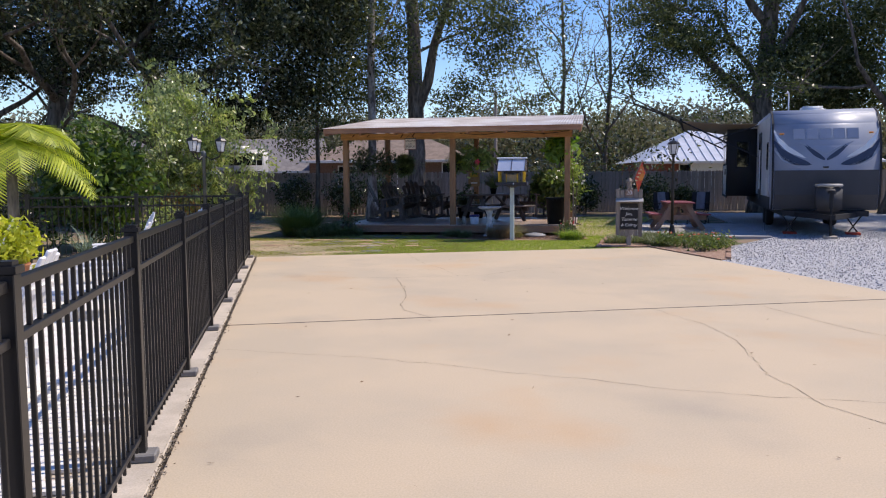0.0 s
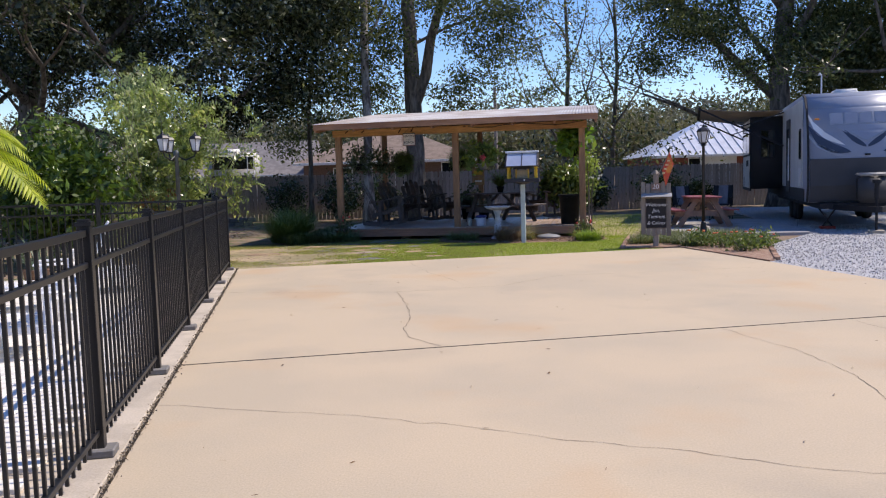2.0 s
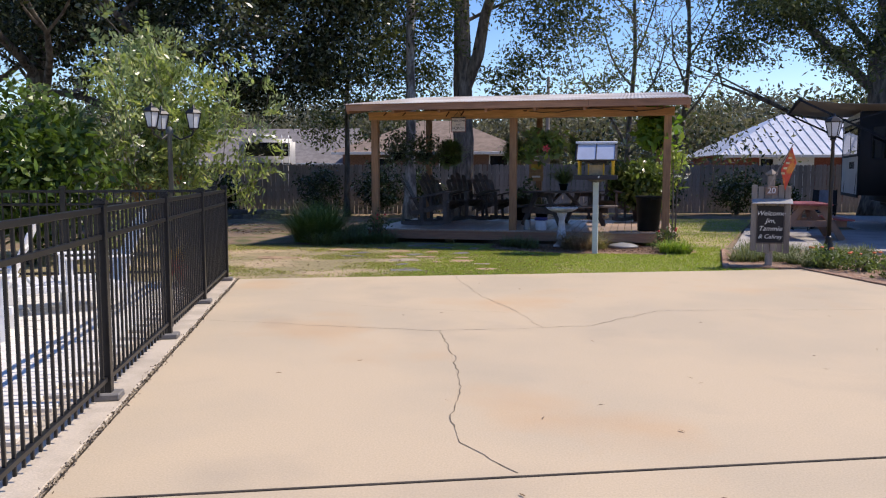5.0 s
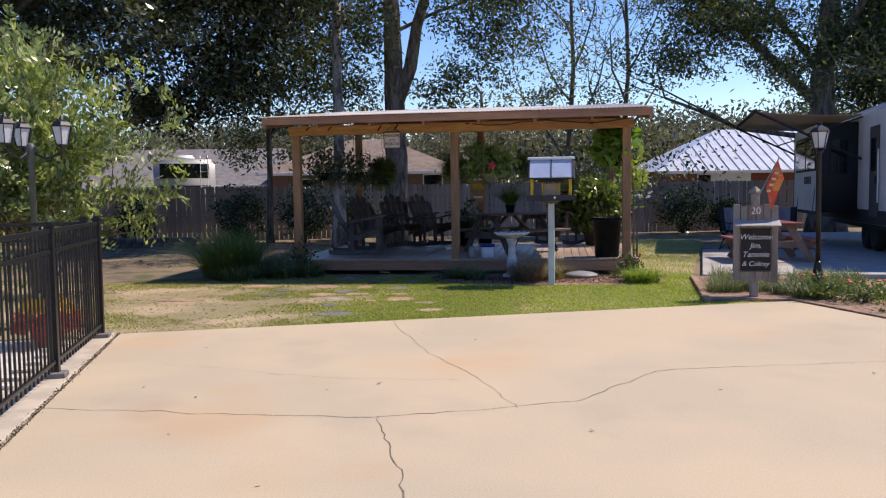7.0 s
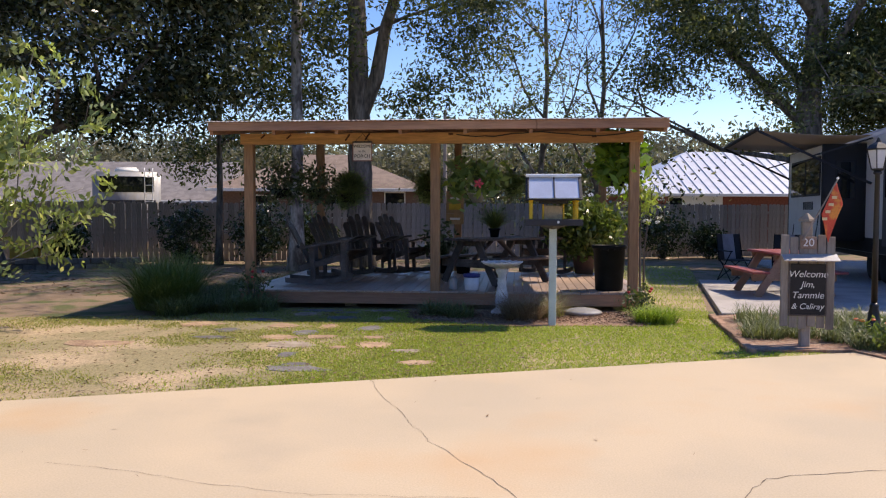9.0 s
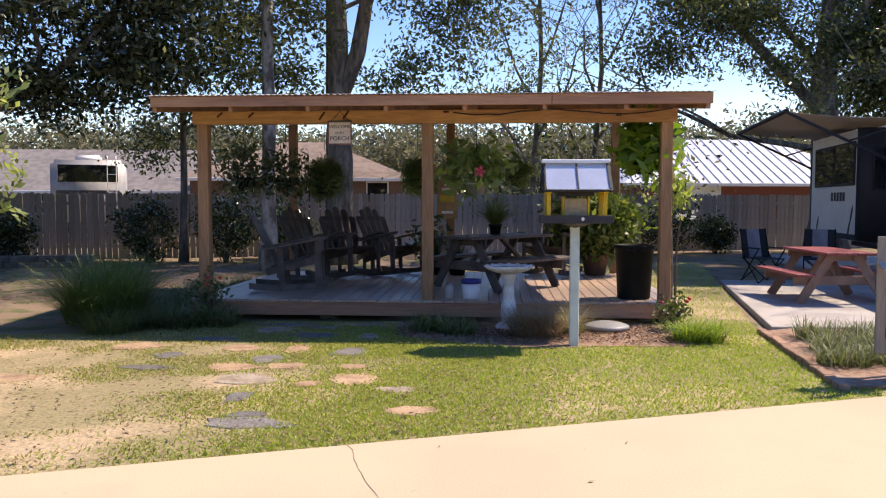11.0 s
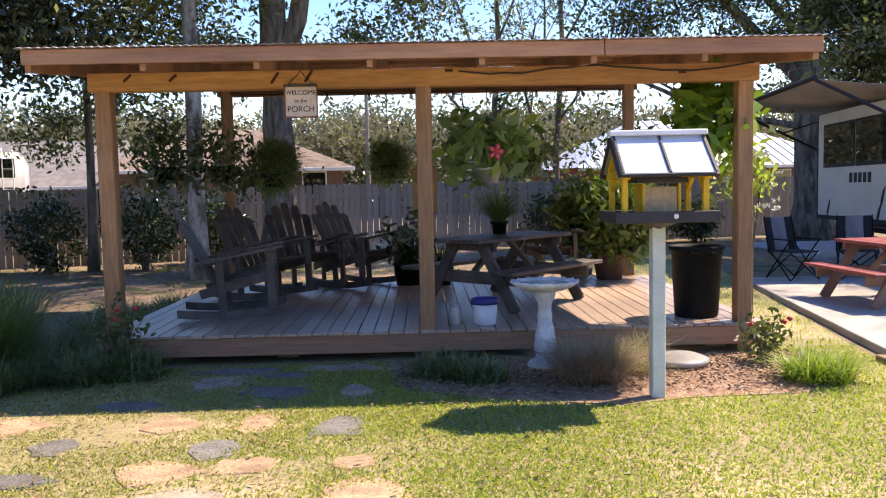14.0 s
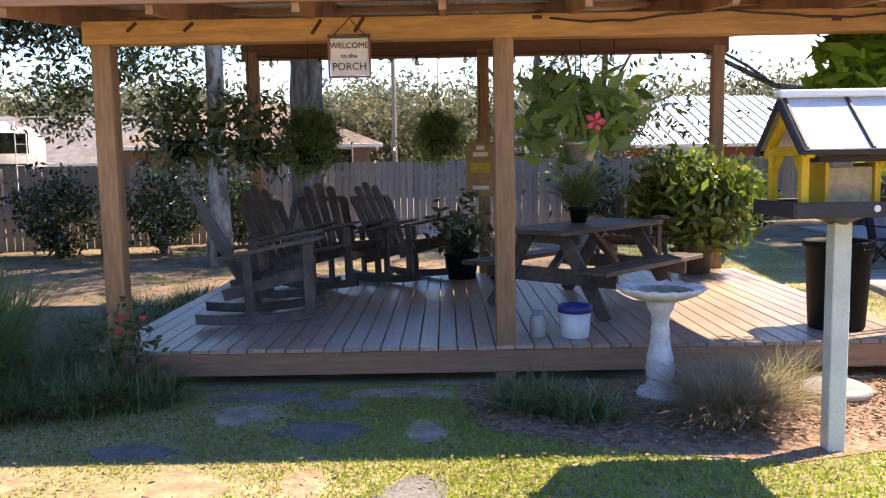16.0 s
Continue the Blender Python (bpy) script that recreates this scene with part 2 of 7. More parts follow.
def quads_mesh(name, centre, side, up, material, tip=0.25):
    """A mesh of many leaf blades: numpy arrays of centres, half-width and half-length vectors."""
    k = len(centre)
    v = np.empty((k, 4, 3), dtype=np.float32)
    v[:, 0] = centre - up
    v[:, 1] = centre + side
    v[:, 2] = centre + up
    v[:, 3] = centre - side
    me = bpy.data.meshes.new(name)
    me.vertices.add(4 * k)
    me.vertices.foreach_set("co", v.ravel())
    me.loops.add(4 * k)
    me.loops.foreach_set("vertex_index", np.arange(4 * k, dtype=np.int32))
    me.polygons.add(k)
    me.polygons.foreach_set("loop_start", np.arange(0, 4 * k, 4, dtype=np.int32))
    me.update(calc_edges=True)
    me.materials.append(material)
    return me


def unit(rng, k):
    d = rng.normal(size=(k, 3))
    return d / np.linalg.norm(d, axis=1, keepdims=True)


def leaves_at(name, rng, nodes, per, spread, size, material, flat=0.6, droop=0.0):
    """Leaves scattered in clumps about the nodes (n x 3)."""
    nodes = np.asarray(nodes, dtype=float)
    k = len(nodes) * per
    c = np.repeat(nodes, per, axis=0)
    off = rng.normal(size=(k, 3)) * spread
    off[:, 2] *= flat
    c = c + off
    up = unit(rng, k)
    up[:, 2] -= droop
    up /= np.linalg.norm(up, axis=1, keepdims=True)
    sd = np.cross(up, unit(rng, k))
    sd /= np.linalg.norm(sd, axis=1, keepdims=True) + 1e-6
    s = size * rng.uniform(0.6, 1.3, size=(k, 1))
    return quads_mesh(name, c, sd * s * 0.42, up * s, material)


def sprays_at(name, rng, nodes, length, pairs, size, material):
    """Twigs with paired leaves, one spray from each node (n x 3), arching outwards."""
    nodes = np.asarray(nodes, dtype=float)
    k = len(nodes)
    d = unit(rng, k) * (1, 1, 0.7) + (0, 0, 0.25)
    d /= np.linalg.norm(d, axis=1, keepdims=True)
    side = np.cross(d, unit(rng, k))
    side /= np.linalg.norm(side, axis=1, keepdims=True) + 1e-6
    cs, ss, us = [], [], []
    for i in range(pairs):
        f = (i + 0.5) / pairs
        p = nodes + d * length * f + np.array((0, 0, -0.35 * length)) * f * f
        for sg in (-1, 1):
            up = side * sg + d * 0.55 + rng.normal(size=(k, 3)) * 0.22
            up /= np.linalg.norm(up, axis=1, keepdims=True)
            w = np.cross(up, np.cross(side, d) + rng.normal(size=(k, 3)) * 0.35)
            w /= np.linalg.norm(w, axis=1, keepdims=True) + 1e-6
            h = size * rng.uniform(0.75, 1.2, (k, 1)) * (1 - 0.35 * f)
            cs.append(p + up * h)
            ss.append(w * h * 0.46)
            us.append(up * h)
    return quads_mesh(name, np.concatenate(cs), np.concatenate(ss), np.concatenate(us), material)


# ---- layout ----
# lot axes: U runs across the slab, V along the black fence
ANG = radians(21.16)
LOT = pose(-6.36, 14.26, 0, 0, 0, 21.16)


def lot(u, v):
    p = LOT @ Vector((u, v, 0))
    return p.x, p.y

# ---- ground ----
rng = np.random.default_rng(7)


def sheet(name, outline, z, material, label, depth=0.06):
    return setting(name, prism(bmesh.new(), outline, z - depth, z), material, label)


bm = bmesh.new()
prism(bm, [(-1500, -1500), (1500, -1500), (1500, 1500), (-1500, 1500)], -0.5, -0.045)
setting("ground", bm, LITTER, "brown leaf litter and bare soil ground under trees")

LAWN = [lot(0.15, 0.02), lot(8.0, 0.02), (0.2, 17.2), (0.42, 20.0), (1.85, 27.6), (2.4, 31.0), (-1.0, 30.0), (-0.2, 25.2), (-6.6, 25.0), (-6.9, 20.6), (-7.4, 19.3), (-9.6, 18.9), (-12.5, 18.2), (-12.5, 14.9), (-8.5, 13.5)]
sheet("lawn", LAWN, -0.012, GRASS_SOIL, "patchy sunlit lawn with bare sandy spots", 0.05)
# slab in two pours with an open joint between
for k, (v0, v1) in enumerate(((-26.0, -7.283), (-7.262, 0.0))):
    bm = prism(bmesh.new(), [lot(0.13, v0), lot(8.15, v0), lot(8.15, v1), lot(0.13, v1)], -0.12, 0.0)
    bevel(bm, 0.006)
    setting("driveway_slab", bm, CONCRETE, "tan weathered concrete driveway slab with hairline cracks")
bm = prism(bmesh.new(), [lot(0.0, -26), lot(8.15, -26), lot(8.15, -0.02), lot(0.0, -0.02)], -0.1, -0.02)
setting("slab_bed", bm, mat("joint_soil", (0.04, 0.032, 0.024), 0.95, 0.3), "dark soil in the slab joints")
setting("slab_joint", cbox(0.14, -7.2815, -0.06, 8.14, -7.2635, 0.0015, 0.001, LOT), mat("joint_filler", (0.05, 0.042, 0.034), 0.95, 0.3), "dark filler strip in the slab joint")
bm = prism(bmesh.new(), [lot(-0.24, -26), lot(0.105, -26), lot(0.105, 0.02), lot(-0.24, 0.02)], -0.1, 0.012)
bevel(bm, 0.006)
setting("fence_curb", bm, CURB, "narrow pale concrete strip under the black fence")
sheet("pool_deck_base", [lot(-14, -26), lot(-0.25, -26), lot(-0.25, -0.1), lot(-14, -0.1)], -0.02, CURB, "sand bed of the pool deck")

GRAVEL_AREA = [lot(8.16, -26), lot(20, -26), (16, 20), (14, 34), (4.6, 34), (4.3, 20.3), (2.9, 17.6), (2.45, 14.9), lot(8.16, -2.7)]
sheet("gravel_drive", GRAVEL_AREA, -0.005, GRAVEL, "grey gravel parking pad", 0.08)
BED = [(0.22, 17.12), lot(8.13, 0.02), lot(8.17, -2.75), (2.42, 14.85), (2.88, 17.6), (3.1, 19.0), (2.6, 20.05), (0.8, 20.1), (0.46, 19.9)]
sheet("flower_bed", BED, 0.02, MULCH, "mulched flower bed", 0.08)
PAD = [(0.62, 20.16), (4.28, 20.25), (4.5, 25.9), (1.58, 25.88)]
bm = prism(bmesh.new(), PAD, -0.1, 0.03)
bevel(bm, 0.008)
setting("patio_pad", bm, mat("patio_concrete", (0.42, 0.39, 0.36), 0.9, 0.2, 1.5, 80, 0.15), "pale concrete patio pad beside the trailer")


# ---- pavilion ----
DECK_Z = 0.27
pav = thing("pavilion", (0, 0, 0), "open wooden porch pavilion with a low metal roof on square posts", "pavilion")
FX, BX = (-6.355, -3.5, -0.575), (-6.25, -3.45, -0.6)
FY, BY = 20.50, 24.55


def roof_z(y):
    """Underside of the roof sheets."""
    return 2.735 + (y - 19.75) * 0.115


for x in FX:
    part("post", cbox(x - 0.07, FY - 0.07, 0.0, x + 0.07, FY + 0.07, 2.48, 0.008), WOOD, pav)
for x in BX:
    part("post", cbox(x - 0.07, BY - 0.07, 0.0, x + 0.07, BY + 0.07, roof_z(BY) - 0.30, 0.008), WOOD, pav)
part("front_beam", cbox(-6.47, FY - 0.09, 2.475, -0.46, FY + 0.05, 2.636, 0.006), WOOD_X, pav, "orange pine header beam with dark knots")
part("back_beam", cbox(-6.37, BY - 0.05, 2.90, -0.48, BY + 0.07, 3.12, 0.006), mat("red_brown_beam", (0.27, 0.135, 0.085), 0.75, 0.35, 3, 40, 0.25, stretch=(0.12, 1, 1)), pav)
for x in np.linspace(-6.68, -0.26, 8):
    bm = beam(bmesh.new(), (x, 19.78, roof_z(19.78) - 0.094), (x, 25.2, roof_z(25.2) - 0.094), 0.05, 0.18)
    part("rafter", bevel(bm, 0.004), FASCIA, pav)
part("fascia", cbox(-6.71, 19.735, 2.612, -2.02, 19.773, 2.732, 0.004), FASCIA, pav, "brown fascia board")
part("fascia", cbox(-2.014, 19.733, 2.610, -0.22, 19.771, 2.735, 0.004), FASCIA, pav, "brown fascia board")
part("fascia", cbox(-6.71, 25.23, roof_z(25.23) - 0.17, -0.22, 25.265, roof_z(25.23) - 0.012, 0.004), FASCIA, pav, "brown fascia board")
for y in (20.7, 21.8, 22.9, 24.0):
    part("purlin", bevel(beam(bmesh.new(), (-6.66, y, roof_z(y) - 0.022), (-0.27, y, roof_z(y) - 0.022), 0.09, 0.038), 0.003), FASCIA, pav)
# corrugated roof: fine ribs running down the slope
bm = bmesh.new()
cols = np.arange(-6.75, -0.17, 0.035)
prev = None
for i, x in enumerate(cols):
    h = 0.006 if i % 2 else -0.006
    row = [bm.verts.new((x, y, roof_z(y) + 0.012 + h)) for y in (19.70, 25.4)]
    if prev:
        bm.faces.new((prev[0], row[0], row[1], prev[1]))
    prev = row
roof = part("roof", bm, ROOFTIN, pav, "weathered corrugated metal roof")
sm = roof.modifiers.new("thick", "SOLIDIFY")
sm.thickness = 0.004

deck = thing("deck", (0, 0, 0), "low brown plank deck under the pavilion", "deck")
DX0, DX1, DY0, DY1 = -6.5, -0.44, 20.42, 24.45
part("front_rim", cbox(DX0, DY0, 0.07, DX1, DY0 + 0.04, DECK_Z - 0.032, 0.004), FASCIA, deck)
part("back_rim", cbox(DX0, DY1 - 0.04, 0.07, DX1, DY1, DECK_Z - 0.032, 0.004), FASCIA, deck)
for x in (DX0, DX1 - 0.04):
    part("side_rim", cbox(x, DY0 + 0.042, 0.07, x + 0.04, DY1 - 0.042, DECK_Z - 0.032, 0.004), FASCIA, deck)
for x in np.linspace(DX0 + 0.3, DX1 - 0.3, 5):
    part("footing", cbox(x - 0.1, DY0 + 0.3, -0.05, x + 0.1, DY0 + 0.5, 0.235, 0.01), CURB, deck)
W = 0.14
plank_me = mesh_of("plank", cbox(-W / 2 + 0.004, DY0 - 0.02, -0.03, W / 2 - 0.004, DY1 + 0.01, 0, 0.004), DECK)
k = int((DX1 - DX0) / W)
for i in range(k + 1):
    p = part("plank", plank_me, None, deck)
    p.location = (DX0 + W * (i + 0.5) - 0.02, random.uniform(-0.006, 0.006), DECK_Z + random.uniform(-0.002, 0.002))


# ---- black metal fence ----
def fence_run(start, end, posts, label, feet=True):
    a, b = Vector((*start, 0)), Vector((*end, 0))
    d = b - a
    f = thing("metal_fence", Matrix.Translation(a) @ Matrix.Rotation(math.atan2(d.y, d.x), 4, "Z"), label, "fence")
    ln = d.length
    step = ln / posts
    post_me = cbox(-0.032, -0.032, 0.0, 0.032, 0.032, 1.2, 0.003)
    box(post_me, -0.04, -0.04, 1.2005, 0.04, 0.04, 1.222)
    box(post_me, -0.028, -0.028, 1.2222, 0.028, 0.028, 1.236)
    post_me = mesh_of("fence_post", post_me, BLACK)
    foot = mesh_of("post_foot", cbox(-0.065, -0.065, 0.0, 0.065, 0.085, 0.045, 0.008), mat("grey_foot", (0.20, 0.19, 0.18), 0.6, 0.2))
    picket = mesh_of("picket", cbox(-0.008, -0.008, 0.075, 0.008, 0.008, 1.16, 0.002), BLACK)
    for i in range(posts + 1):
        o = part("fence_post", post_me, None, f)
        o.location.x = i * step
        if feet:
            o = part("post_foot", foot, None, f)
            o.location = (i * step, -0.02, 0.012)
    for i in range(posts):
        x0, x1 = i * step + 0.034, (i + 1) * step - 0.034
        for z, h in ((1.165, 0.034), (1.005, 0.03), (0.14, 0.03)):
            part("rail", cbox(x0, -0.016, z - h / 2, x1, 0.016, z + h / 2, 0.003), BLACK, f)
        n = 17
        for j in range(n):
            o = part("picket", picket, None, f)
            o.location.x = x0 + (x1 - x0) * (j + 0.5) / n
    return f


fence_run(lot(0.0, -0.24 - 1.83 * 10), lot(0.0, -0.24), 10, "black powder-coated aluminium pool fence on small feet")
fence_run(lot(-0.12, -0.24), lot(-0.12 - 1.83 * 7, -0.24), 7, "black powder-coated aluminium fence at the pool's far side", False)


# ---- wooden privacy fence ----
WF = thing("wooden_fence", Matrix.Translation((-22, 28.7, -0.05)) @ Matrix.Rotation(math.atan(0.3), 4, "Z"), "weathered grey dog-ear wooden privacy fence", "fence")


def picket_mesh(w, h):
    bm = prism(bmesh.new(), [(-w / 2, 0), (w / 2, 0), (w / 2, h - 0.04), (w / 2 - 0.03, h), (-w / 2 + 0.03, h), (-w / 2, h - 0.04)], 0, 0.018)
    bmesh.ops.rotate(bm, verts=bm.verts[:], cent=(0, 0, 0), matrix=Matrix.Rotation(radians(90), 3, "X"))
    return mesh_of("picket", bm, FENCEWOOD)


pk = picket_mesh(0.14, 1.78)
nf = 0
x = 0.0
while x < 46:
    o = part("picket", pk, None, WF)
    o.location = (x, random.uniform(-0.006, 0.006), random.uniform(-0.02, 0.02))
    o.rotation_euler = (0, radians(random.uniform(-0.6, 0.6)), 0)
    x += 0.155
for z in (0.35, 0.95, 1.5):
    part("rail", cbox(0, 0.02, z - 0.045, 46, 0.058, z + 0.045, 0.004), FENCEWOOD, WF)
for i in range(20):
    part("fence_post", cbox(i * 2.42 - 0.045, 0.06, 0, i * 2.42 + 0.045, 0.15, 1.7, 0.004), FENCEWOOD, WF)


# ---- trees ----
def grow(rs, bm, tips, p, d, r, ln, depth, spread, upward, minr, bend=0.18):
    """A limb from p along d; ends in twigs whose points are kept in tips."""
    n = 4 if depth > 1 else 3
    pts, radii = [p.copy()], [r]
    for i in range(n):
        d = (d + Vector((rs.gauss(0, bend), rs.gauss(0, bend), rs.gauss(0, bend * 0.7) + upward * 0.1))).normalized()
        p = p + d * (ln / n)
        pts.append(p.copy())
        radii.append(max(minr, r * (1 - 0.55 * (i + 1) / n)))
        if depth <= 1:
            tips.append(p.copy())
    ring_tube(bm, pts, radii, 8 if r > 0.12 else (6 if r > 0.04 else 4), False)
    if depth <= 0:
        return
    k = rs.choice((2, 3, 3)) if depth > 1 else rs.choice((3, 4))
    for i in range(k):
        j = n if i == 0 else rs.randint(max(1, n - 2), n)
        side = Vector((rs.gauss(0, 1), rs.gauss(0, 1), rs.gauss(0, 0.55))).normalized()
        nd = (d + side * spread).normalized()
        grow(rs, bm, tips, pts[j], nd, max(minr, radii[j] * (0.85 if i == 0 else 0.62)), ln * rs.uniform(0.6, 0.82), depth - 1, spread, upward, minr, bend)


def tree(base, trunk, r0, limbs, seed, leaf, bark, per, spread, size, label, depth=3, minr=0.012, clouds=(), name="tree", twig=0.85, group=""):
    """trunk: points relative to the base; limbs: (height share, direction, length, radius share)."""
    rs = random.Random(seed)
    rn = np.random.default_rng(seed)
    t = thing(name, pose(*base), label, "tree", group)
    bm = bmesh.new()
    tips = []
    n = len(trunk)
    pts = [Vector(q) for q in trunk]
    fine = []
    rad = []
    steps = 5
    for i in range(n - 1):
        for s in range(steps):
            f = (i + s / steps) / (n - 1)
            fine.append(pts[i].lerp(pts[i + 1], s / steps) + Vector((rs.gauss(0, r0 * 0.03), rs.gauss(0, r0 * 0.03), 0)))
            flare = 1 + 0.5 * max(0, 1 - f * 12)
            rad.append(r0 * flare * (1 - 0.5 * f) * rs.uniform(0.97, 1.03))
    fine.append(pts[-1])
    rad.append(r0 * 0.5)
    fine[0].z -= 0.15
    ring_tube(bm, fine, rad, 14)
    for share, dr, ln, rr in limbs:
        i = min(len(fine) - 1, int(share * (len(fine) - 1)))
        grow(rs, bm, tips, fine[i], Vector(dr).normalized(), rad[i] * rr, ln, depth, twig, 0.5, minr)
    part("trunk", bm, bark, t, "", True)
    nodes = [tuple(q) for q in tips]
    for cx, cy, cz, rx, ry, rz, cn in clouds:
        d = unit(rn, cn) * (rn.uniform(0, 1, (cn, 1)) ** 0.45)
        nodes += [tuple(q) for q in d * (rx, ry, rz) + (cx, cy, cz)]
    if per:
        keepers = rn.uniform(0, 1, len(nodes)) < 0.54
        nodes = [q for q, ok_ in zip(nodes, keepers) if ok_]
        me = leaves_at("crown", rn, nodes, int(per * 1.6), spread * 0.9, size * 0.94, leaf)
        part("crown", me, None, t)
    return t


tree((-6.6, 30.2, 0), [(0, 0, 0), (0.05, 0, 2.5), (0.0, 0.1, 5.0), (-0.1, 0.2, 8), (-0.2, 0.3, 11)], 0.37,
     [(0.42, (0.5, 0.1, 0.95), 5.0, 0.78), (0.85, (-0.5, 0.3, 0.8), 4, 0.6), (0.85, (0.2, -0.6, 0.8), 4, 0.7), (0.6, (0.9, 0.5, 0.35), 3.0, 0.25), (1.0, (-0.1, 0, 1), 4, 0.9)],
     3, OAK_LIT, BARK, 33, 0.32, 0.076, "tall forked oak with grey bark behind the pavilion", 3,
     # the clump at y -2.2 is added to cast shade on the ground
     clouds=[(2.8, 0, 6.4, 1.7, 1.6, 2.4, 210), (-2.2, 0.5, 7.4, 1.9, 1.6, 2.6, 250), (0.5, 1.5, 9.5, 3.5, 2, 1.8, 160), (1.4, 1, 4.6, 0.9, 1, 0.8, 45), (1.8, -2.2, 7.4, 1.8, 1.4, 1.1, 120), (-1.5, 0.8, 4.6, 1.0, 0.8, 0.8, 60)])
tree((-7.85, 28.4, 0), [(0, 0, 0), (0.05, 0, 3), (0.0, 0.1, 6), (0.1, 0.2, 9), (0.2, 0.3, 12)], 0.17,
     [(0.5, (0.6, 0.2, 0.6), 2.6, 0.4), (0.6, (-0.7, -0.2, 0.6), 2.4, 0.4), (0.75, (0.5, -0.5, 0.8), 3, 0.6), (0.9, (-0.4, 0.4, 0.9), 3, 0.7), (1.0, (0, 0, 1), 3, 0.9)],
     5, OAK_LIT, BARK_PALE, 16, 0.28, 0.085, "slender tree with pale mottled bark", 2,
     clouds=[(-1.2, 0.3, 5.2, 1.3, 0.8, 1.5, 170), (0.9, 0.2, 6.0, 0.9, 0.8, 1.4, 90), (-1.0, 0.3, 7.6, 1.8, 1, 1.4, 190), (-1.3, 0.3, 3.5, 0.9, 0.6, 0.6, 40)])
tree((-10.6, 30.3, 0), [(0, 0, 0), (0.05, 0, 2.2), (0.0, 0.1, 4), (0.25, 0.2, 6), (0.5, 0.3, 9)], 0.095,
     [(0.4, (0.8, 0.2, 0.5), 2.2, 0.6), (0.5, (-0.6, -0.2, 0.6), 2, 0.6), (0.62, (0.6, -0.3, 0.8), 2.2, 0.6), (1.0, (0, 0, 1), 2, 0.9)],
     6, OAK_LIT, BARK, 12, 0.26, 0.075, "thin young tree by the wooden fence", 2,
     clouds=[(-0.9, 0.3, 3.0, 0.9, 0.7, 0.8, 90), (-1.1, 0.3, 4.8, 1.1, 0.8, 1.0, 90), (0.9, 0.3, 3.3, 1.3, 0.8, 1.0, 75), (1.4, 0.3, 5.0, 1.3, 0.8, 1.1, 80), (1.2, 0.3, 7.0, 1.5, 0.9, 1.2, 90)])
tree((7.0, 34.6, 0), [(0, 0, 0), (-0.1, 0, 2.5), (-0.2, 0, 5), (0.1, 0.1, 8), (0.3, 0.2, 12)], 0.48,
     [(0.44, (-1.0, -0.25, 0.5), 7.0, 0.5), (0.34, (-0.95, -0.4, 0.2), 5.5, 0.24), (0.55, (0.6, -0.4, 0.6), 5, 0.5), (0.5, (-0.5, 0.5, 0.6), 4, 0.4), (0.7, (-0.6, -0.6, 0.7), 5, 0.6), (0.8, (0.5, 0.5, 0.8), 5, 0.6), (1.0, (0, 0, 1), 5, 0.9)],
     11, OAK_LIT, BARK, 44, 0.34, 0.076, "large live oak with long horizontal limbs", 3,
     clouds=[(-5.3, -1.2, 5.6, 1.6, 1.2, 0.9, 60), (-3.6, -1.0, 6.6, 2.0, 1.4, 0.9, 130), (-4.8, -0.8, 7.8, 1.6, 1.2, 0.9, 80), (1.2, -0.4, 6.0, 2.0, 1.4, 1.5, 200), (-2.6, 0, 7.6, 2.4, 1.5, 1.6, 150), (-1.6, -0.5, 5.6, 1.6, 1.2, 0.9, 70), (2.5, 0.5, 7.5, 3, 2, 2.8, 380), (2.4, 0.8, 4.6, 2.0, 1.4, 1.0, 110), (-0.8, 0.5, 9.6, 4, 2, 1.6, 200), (1.2, 1.5, 4.6, 1.8, 1.5, 1.3, 90)])
tree((11.5, 33.5, 0), [(0, 0, 0), (0.4, 0, 3), (1.0, 0, 6), (1.2, 0.3, 10)], 0.40,
     [(0.35, (-0.6, -0.6, 0.5), 4.5, 0.5), (0.5, (0.7, -0.4, 0.5), 5, 0.6), (0.65, (-0.5, 0.4, 0.7), 5, 0.6), (0.8, (0.3, -0.7, 0.8), 4.5, 0.6), (1.0, (0, 0, 1), 4, 0.9)],
     13, OAK_LIT, BARK, 46, 0.36, 0.086, "dark leaning oak behind the trailer", 3, group="oaks behind the trailer",
     clouds=[(0, 0, 7.2, 3.6, 2.2, 2.6, 420), (-1.5, 1.2, 4.6, 2.2, 1.4, 1.2, 200), (-2.6, 0.5, 6.2, 2.2, 1.5, 1.5, 170)])
tree((15.5, 31, 0), [(0, 0, 0), (-0.4, 0, 3), (-0.5, 0, 6), (0, 0.3, 9)], 0.42,
     [(0.3, (-0.6, -0.6, 0.4), 4.5, 0.5), (0.5, (0.7, -0.4, 0.5), 5, 0.6), (0.65, (-0.7, 0.1, 0.6), 5, 0.6), (0.8, (0.3, -0.7, 0.8), 4.5, 0.6), (1.0, (0, 0, 1), 4, 0.9)],
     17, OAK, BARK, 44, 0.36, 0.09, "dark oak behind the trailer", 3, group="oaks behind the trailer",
     clouds=[(0, 0, 6.5, 3.6, 2.6, 3.0, 280), (-2, 1, 3.6, 2.4, 1.4, 1.4, 120)])
